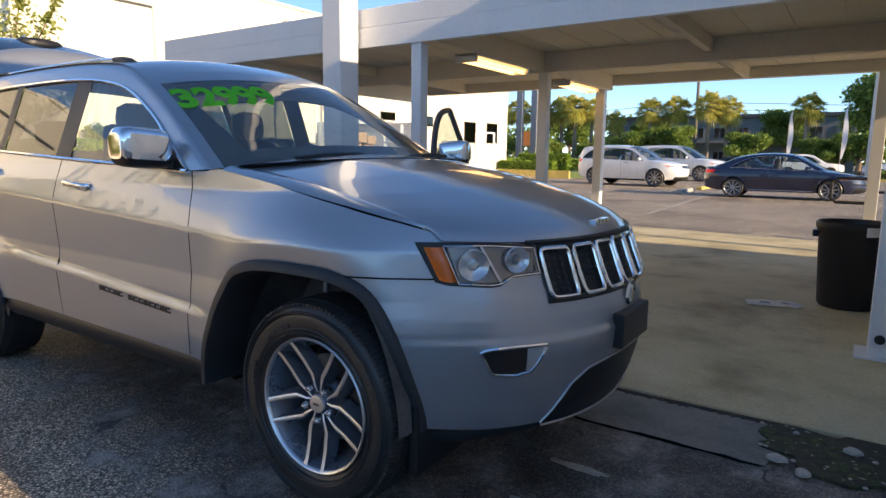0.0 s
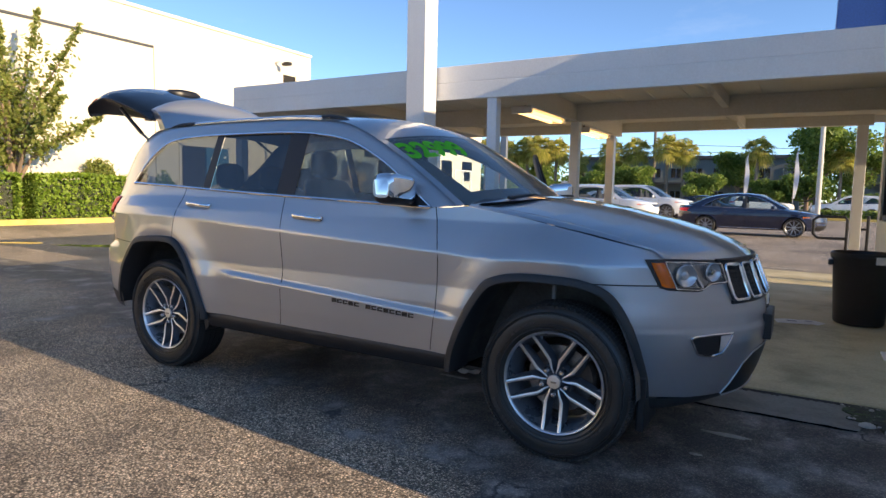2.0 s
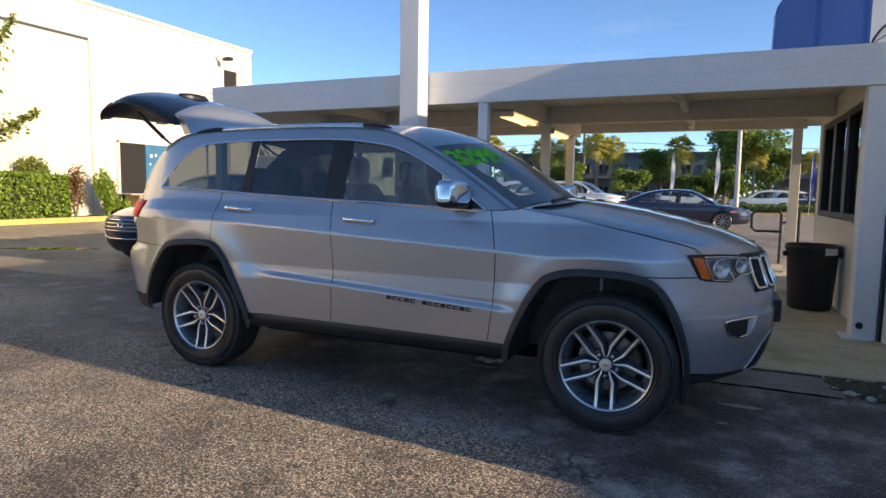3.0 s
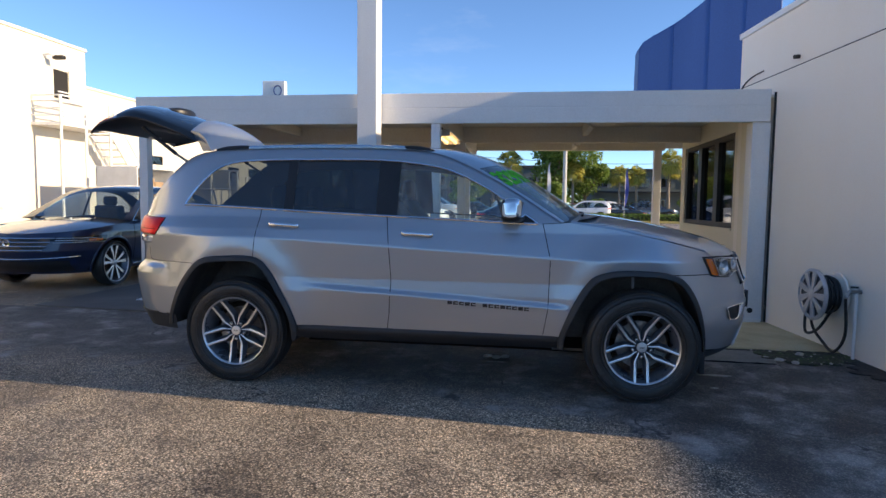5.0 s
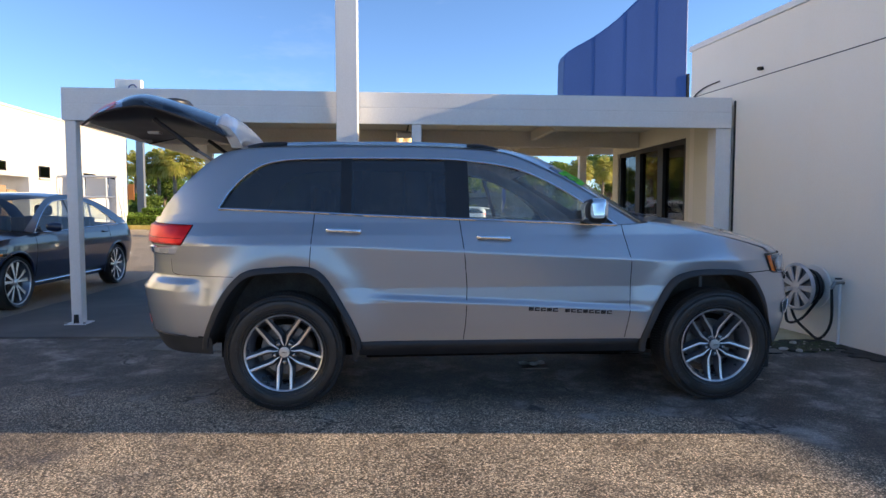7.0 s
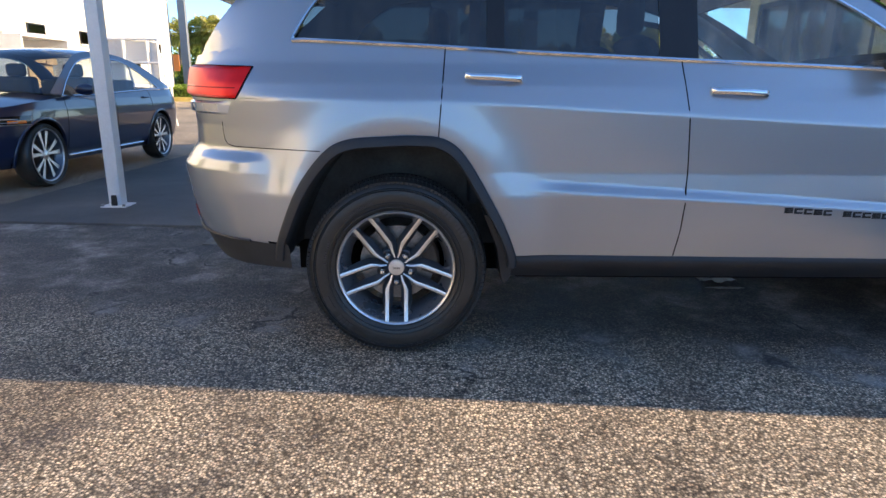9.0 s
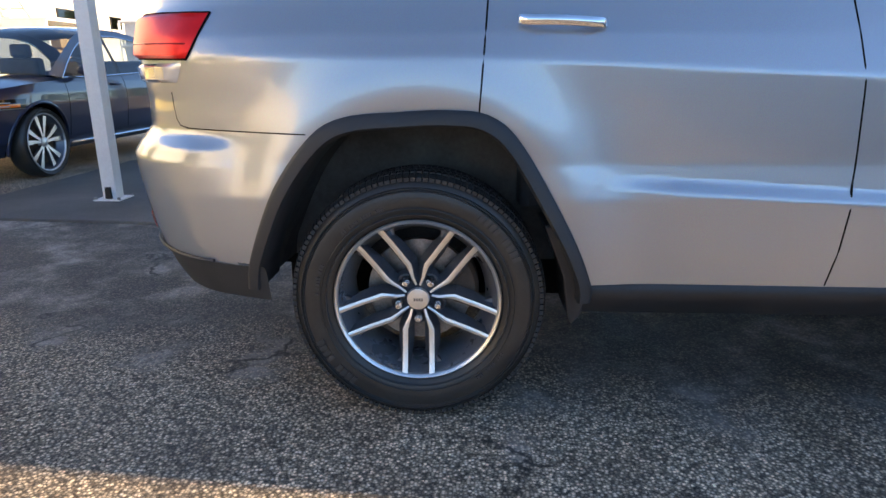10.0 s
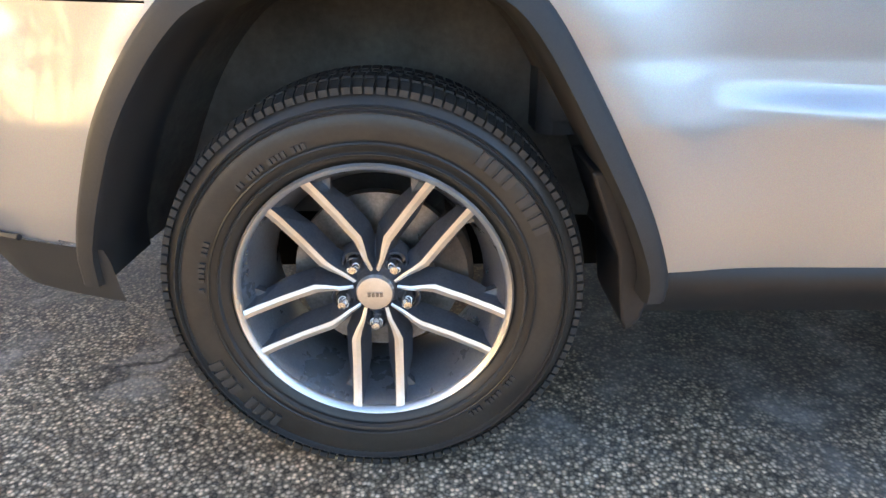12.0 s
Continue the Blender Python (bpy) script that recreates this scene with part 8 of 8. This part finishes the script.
def palm(name, label, m, h, seed, group):
    rng = np.random.default_rng(seed)
    t = thing(name, label, "palm", m, group)
    Geo().tube(spline([(0, 0, 0), (0.12, 0.05, h * 0.5), (0.0, 0.0, h)], 10), [0.24 - 0.008 * i for i in range(10)], 9).ob("trunk", M_PALMBARK, t, smooth=True)
    Geo().lathe([(0.20, h - 0.7), (0.34, h - 0.35), (0.30, h), (0.05, h + 0.2)], (0, 0, 0), 10, "z").ob("boot_stubs", M_PALMBARK, t)
    g = Geo()
    for i in range(84):
        a = 2.4 * i + rng.uniform(-0.2, 0.2)
        el = math.asin(rng.uniform(-0.85, 0.98))
        L = rng.uniform(1.5, 2.0)
        d = Vector((math.cos(a), math.sin(a), 0))
        p0 = Vector((0, 0, h))
        tip = p0 + d * (0.55 * L * math.cos(el)) + Vector((0, 0, 0.55 * L * math.sin(el)))
        g.tube([p0, tip], 0.02, 4)
        # a fan of blades
        side = d.cross(Vector((0, 0, 1))).normalized()
        fw = (d * math.cos(el) + Vector((0, 0, math.sin(el)))).normalized()
        for k in range(9):
            b = radians(-72 + 18 * k)
            v = fw * math.cos(b) + side * math.sin(b)
            ln = L * 0.62 * (0.75 + 0.25 * math.cos(b))
            e = tip + v * ln - Vector((0, 0, 0.38 * ln))
            mid = tip + v * ln * 0.55
            q = v.cross(fw if abs(b) > 0.1 else side).normalized() if abs(b) > 0.1 else side
            q = side * math.cos(b) - fw * math.sin(b)
            s = 0.085
            g.add([tip, mid + q * s, e, mid - q * s], [(0, 1, 2, 3)])
    g.ob("crown", M_LEAF_PALM, t)
    tagged(t.children[-1], kind="stuff")
    return t


def build_plants():
    X = -17.0
    k = Geo().box(X + 0.05, -22, 0.0, -15.3, 10.6, 0.30)
    tagged(k.ob("planting_bed", M_MULCH), "brown mulch planting bed along the warehouse", "planter", kind="structure")
    Geo_k = Geo().box(-15.3, -30, 0.0, -15.12, 20.0, 0.36)
    tagged(Geo_k.ob("kerb", M_YELLOW, bevel=0.02), "faded yellow painted kerb", "kerb", kind="structure")
    hedge("clipped_hedge", "bright green clipped box hedge along warehouse bed", -16.3, -15.5, 5.35, 8.05, 0.28, 1.55, 9000, 0.055, M_LEAF_HEDGE, 2)
    hedge("clipped_hedge", "bright green clipped box hedge beyond the small tree", -16.3, -15.5, -6.0, 4.9, 0.28, 1.50, 14000, 0.06, M_LEAF_HEDGE, 3)
    bush("round_bush", "rounded dark green clipped bush behind hedge", (-16.5, 7.75, 1.55), (0.5, 0.75, 0.55), 5200, 0.05, M_LEAF_TREE, 4)
    bush("dry_shrub", "sparse reddish dry shrub in mulch bed", (-16.2, 8.75, 1.05), (0.35, 0.55, 0.75), 1500, 0.05, M_LEAF_DRY, 5)
    bush("green_shrub", "leafy light green upright shrub in mulch bed", (-16.1, 9.95, 1.1), (0.4, 0.5, 0.85), 4200, 0.055, M_LEAF_HEDGE, 6)
    bush("low_plant", "low leafy plants at the foot of the tree", (-15.9, 4.6, 0.5), (0.4, 0.9, 0.35), 2000, 0.05, M_LEAF_HEDGE, 8)
    st = small_tree()
    # copies out of view, added to darken reflections in the car's side
    for y in (-12.5, -15.2, -18.0):
        copy_thing(st, pose(0.0, y, 0))
    # planted island before the end of the low wing
    tagged(Geo().box(-17.0, 33.0, 0.0, -11.8, 39.0, 0.40).ob("planted_island", M_LAWN), "raised grassy island at warehouse end", "planter", kind="structure")
    tagged(Geo().box(-17.1, 32.82, 0.0, -11.6, 33.0, 0.46).ob("island_kerb", M_YELLOW, bevel=0.02), "pale yellow kerb before grassy island", "kerb", kind="structure")
    hedge("low_hedge", "low bright green clipped hedge on grassy island", -16.9, -13.2, 33.7, 34.4, 0.38, 0.95, 5000, 0.07, M_LEAF_HEDGE, 31)
    hedge("low_hedge", "bright green clipped hedge behind a lower one", -16.4, -13.0, 35.6, 36.3, 0.38, 1.45, 6000, 0.08, M_LEAF_HEDGE, 32)
    tagged(Geo().box(3.2, 43.9, 0.0, 13.0, 44.1, 0.16).ob("bed_kerb", M_YELLOW, bevel=0.02), "pale yellow kerb before low hedge", "kerb", kind="structure")
    hedge("low_hedge", "low dark hedge along the far lot edge", 3.3, 12.9, 44.2, 44.9, 0.02, 0.60, 5000, 0.09, M_LEAF_DARK, 33)
    # far green strip
    lawn = Geo().box(-34, 40, 0.0, -12.5, 52, 0.14)
    tagged(lawn.ob("lawn", M_LAWN), "green lawn strip with low plants", "lawn", kind="structure")
    tagged(Geo().box(-34, 39.75, 0.0, -12.3, 40.0, 0.17).ob("lawn_kerb", M_YELLOW, bevel=0.02), "pale yellow kerb round lawn", "kerb", kind="structure")
    hedge("low_hedge", "low green hedge on the lawn strip", -30, -13.5, 43, 45, 0.14, 1.05, 9000, 0.16, M_LEAF_HEDGE, 9)
    p = palm("palm_tree", "cabbage palm with a rounded crown of fans", pose(-23.4, 62, 0), 6.4, 1, "palms across the lot")
    spots = [(-25.3, 63, 1.0, 1.04), (-27.2, 62, 2, 0.98), (-21.7, 63, 3.7, 1.0), (-19.2, 63, 3, 0.80), (-30.0, 62, 4, 1.02), (-15.3, 62, 5, 0.95), (-12.9, 62.5, 0.5, 0.97), (-9.7, 62, 1.5, 1.0), (-8.1, 62.6, 2.5, 0.93),
             (-1.5, 62, 3.5, 0.93), (9.9, 62, 4.5, 0.72), (11.7, 62.6, 5.5, 0.72), (5.2, 63, 1.2, 0.82), (15.4, 64, 2.2, 0.95), (20.0, 62, 0.8, 0.95), (-34, 64, 3.3, 1.0), (24, 66, 2.1, 1.0)]
    for x, y, r, s in spots:
        copy_thing(p, pose(x, y, 0, 0, 0, r * 57)).scale = (0.86 * s, 0.86 * s, 0.97 * s)
    b = broadleaf("shade_tree", "broad green shade tree across the lot", pose(3.4, 64, 0), 9.3, 4.6, 9000, 0.20, M_LEAF_DARK, 21, "shade trees")
    for x, y, r, s in ((7.0, 69, 1, 0.72), (-3.6, 68, 2.6, 0.72), (-17.5, 70, 2, 0.62), (20, 70, 3, 0.85), (27, 72, 4, 1.0), (-28, 72, 5, 0.8), (-40, 70, 1.4, 1.0)):
        copy_thing(b, pose(x, y, 0, 0, 0, r * 57)).scale = (s, s, s)
    c = broadleaf("bushy_tree", "low bushy green tree before the far building", pose(-12.2, 60, 0), 4.6, 2.6, 5200, 0.16, M_LEAF_DARK, 22, "bushy trees")
    for x, y, r, s in ((-15.2, 60, 1, 0.92), (-18.4, 61, 2, 0.8), (-6.1, 59, 3, 0.85), (-25.6, 60, 4, 0.7), (-21.5, 61, 1.7, 0.66), (-0.6, 60, 4.4, 0.72), (2.6, 60, 0.4, 0.85), (0.9, 60.5, 2.4, 0.7), (7.4, 58, 5, 0.45), (17.5, 62, 2.2, 0.7)):
        copy_thing(c, pose(x, y, 0, 0, 0, r * 57)).scale = (s, s, s)
    rng = np.random.default_rng(40)
    pts = np.concatenate([blob(rng, 260, (x, rng.uniform(88, 104), rng.uniform(1.5, 5.5)), (4.5, 3, rng.uniform(2.0, 3.8)), 0.4) for x in np.linspace(-95, 95, 56)])
    tagged(leaves("far_woods", M_LEAF_DARK, pts, 0.55, seed=9, kind="stuff"), "dark line of distant trees", "trees")


build_plants()


# ---- far buildings, poles and banners ----
def far_block(name, label, x0, x1, y0, y1, h, cols):
    b = thing(name, label, "building")
    Geo().box(x0, y0, 0, x1, y1, h).ob("wall", M_FARWALL, b)
    Geo().box(x0 - 0.3, y0 - 0.4, h, x1 + 0.3, y1 + 0.3, h + 0.35).ob("roof_edge", M_FARROOF, b)
    for z0 in (0.9, 3.6):
        for i in range(cols):
            x = x0 + (x1 - x0) * (i + 0.5) / cols
            w = Geo().box(x - 0.65, y0 - 0.06, z0, x + 0.65, y0 - 0.01, z0 + 1.25).ob("window", M_GREYSTEEL, b)
            for d in (-0.31, 0.31):
                Geo().box(x + d - 0.26, y0 - 0.075, z0 + 0.08, x + d + 0.26, y0 - 0.065, z0 + 1.17).ob("pane", M_CARBLACK, w)
    Geo().box(x0, y0 - 1.2, 2.95, x1, y0, 3.1).ob("walkway", M_FARROOF, b)


def build_far():
    far_block("apartment_block", "grey-green two-storey flat-roofed apartment block", -24.0, 2.0, 75, 84, 5.9, 11)
    far_block("apartment_block", "pale grey two-storey house among trees", 8.5, 24.0, 76, 84, 5.6, 6)
    lp = thing("light_pole", "pale round concrete light pole in the lot", "pole")
    Geo().tube([(3.25, 42.9, 0), (3.25, 42.9, 8.0)], [0.17, 0.13], 14).ob("shaft", M_CONCPOLE, lp, smooth=True)
    Geo().lathe([(0.13, 8.0), (0.10, 8.06), (0.0, 8.08)], (3.25, 42.9, 0), 14, "z").ob("cap", M_CONCPOLE, lp)
    up = thing("power_pole", "dark wooden power pole carrying lines", "pole")
    Geo().tube([(-12.4, 69, 0), (-12.4, 69, 9.6)], [0.20, 0.14], 10).ob("shaft", M_POLEWOOD, up, smooth=True)
    for x, dz in ((-12.45, -1.9), (-12.35, -2.6)):
        Geo().tube(spline([(x - 45, 71, 9.1 + dz), (x - 22, 70, 8.1 + dz), (x, 69, 9.0 + dz), (x + 24, 69, 8.0 + dz), (x + 50, 69, 9.0 + dz)], 40), 0.025, 4).ob("wire", M_DARKFRAME, up)
    for x, y, ma, hgt, lab in ((1.85, 39.5, M_FLAG, 4.3, "white feather banner on a thin pole"), (-0.85, 39.5, M_FLAG, 4.15, "white feather banner on a thin pole"), (7.2, 39.5, M_FLAGBLUE, 4.0, "blue feather banner on a thin pole")):
        f = thing("feather_banner", lab, "banner", group="feather banners")
        pole = spline([(x, y, 0), (x + 0.02, y, hgt * 0.6), (x + 0.06, y, hgt * 0.92), (x + 0.22, y, hgt)], 20)
        Geo().tube(pole, 0.02, 6).ob("pole", M_STEEL, f)
        Geo().loft([[(px, py, pz), (px + 0.26 * math.sin(math.pi * min(1, (i - 6) / 13 * 0.9 + 0.1)), py + 0.05 * math.sin(i), pz - 0.02)] for i, (px, py, pz) in enumerate(pole) if i >= 6]).ob("cloth", ma, f, smooth=True)
    s = thing("pylon_sign", "tall pylon sign, pale panel on grey posts", "sign")
    for x in (-22.3, -20.9):
        Geo().box(x - 0.28, 46.9, 0, x + 0.28, 47.3, 11.3).ob("post", M_GREYSTEEL, s, bevel=0.02)
    Geo().box(-22.6, 46.8, 9.0, -20.6, 47.4, 11.75).ob("sign_box", M_SIGNPALE, s, bevel=0.03)
    Geo().box(-21.85, 46.76, 9.1, -20.62, 46.798, 11.65).ob("sign_face", M_SIGNPALE, s)
    Geo().tube([(-21.2 + 0.34 * math.cos(t), 46.74, 10.9 + 0.42 * math.sin(t)) for t in np.linspace(0.0, 2 * math.pi, 24)], 0.05, 6).ob("sign_mark", M_SIGNBLUE, s)
    o = thing("street_sign", "orange and pale roadside sign beyond the warehouse", "sign")
    Geo().box(-26.5, 57.5, 0, -26.3, 57.7, 4.0).ob("post", M_GREYSTEEL, o)
    Geo().box(-27.4, 57.4, 2.4, -25.6, 57.48, 3.9).ob("face", M_ORANGE, o)
    for x, y in ((-20.4, 58), (-18.9, 55)):
        b = thing("bollard", "white bollard post at the lot edge", "bollard", group="bollards")
        Geo().tube([(x, y, 0), (x, y, 1.25)], 0.13, 10).ob("post", M_CARWHITE, b, smooth=True)
    sg = thing("lot_sign", "small pale sign panel on posts", "sign")
    Geo().box(-17.2, 52.0, 1.6, -16.6, 52.06, 2.6).ob("panel", M_SIGNPALE, sg)
    Geo().box(-16.95, 52.02, 0, -16.87, 52.08, 1.6).ob("post", M_GREYSTEEL, sg)


build_far()


# ---- loose things under the carport ----
def build_loose():
    b = thing("waste_bin", "tall round black plastic bin with pale label", "bin")
    c = (3.01, 3.93, 0.022)
    prof = [(0.0, 0.01), (0.21, 0.01), (0.225, 0.03), (0.262, 0.66), (0.275, 0.675), (0.285, 0.70), (0.285, 0.735), (0.27, 0.745), (0.262, 0.735), (0.258, 0.70), (0.215, 0.05), (0.0, 0.045)]
    Geo().lathe(prof, c, 40, "z").ob("drum", M_BIN, b, smooth=True, angle=40)
    for s in (-1, 1):
        Geo().box(-0.06, -0.02, 0.60, 0.06, 0.03, 0.66, Matrix.Translation(c) @ Matrix.Rotation(radians(90 * s), 4, "Z") @ Matrix.Translation((0, -0.28, 0))).ob("grip", M_BIN, b, bevel=0.01)
    Geo().grid(lambda u, v: (c[0] + 0.288 * math.cos(radians(-72 + 32 * u)), c[1] + 0.288 * math.sin(radians(-72 + 32 * u)), 0.665 + 0.075 * v), 6, 2).ob("label", M_PAPER, b)
    for x, y, r, w in ((2.42, 3.62, 12, 0.15), (2.58, 3.68, -25, 0.12)):
        p = thing("paper_sheet", "white paper sheet lying on the concrete", "paper", pose(x, y, 0.026, 0, 0, r), "paper sheets")
        Geo().grid(lambda u, v: ((u - 0.5) * w * 2, (v - 0.5) * w * 1.3, 0.004 + 0.012 * math.sin(u * 3.1) * v), 6, 4).ob("sheet", M_PAPER, p)
        Geo().box(-w * 0.3, -w * 0.3, 0.016, w * 0.25, w * 0.1, 0.0175).ob("print_block", M_GREYSTEEL, p)
    l = thing("litter_scrap", "pale crumpled scrap on the asphalt", "litter", pose(0.42, 0.2, 0))
    Geo().grid(lambda u, v: ((u - 0.5) * 0.22, (v - 0.5) * 0.08, 0.012 + 0.014 * math.sin(u * 9) * math.cos(v * 7)), 10, 6).ob("scrap", M_PAPER, l, smooth=True)
    rng = random.Random(12)
    for cx, cy, rx, ry in ((-10.4, 4.05, 0.9, 0.28), (-12.3, 3.3, 0.5, 0.2)):
        pu = Geo().prism([(cx + rx * (1 + rng.uniform(-0.2, 0.2)) * math.cos(t), cy + ry * (1 + rng.uniform(-0.2, 0.2)) * math.sin(t) + 0.5 * rx * math.cos(t)) for t in (2 * math.pi * i / 26 for i in range(26))], "z", 0.001, 0.004)
        tagged(pu.ob("puddle", M_WATER), "shallow rain puddle on asphalt", "puddle", "puddles", "structure")


build_loose()
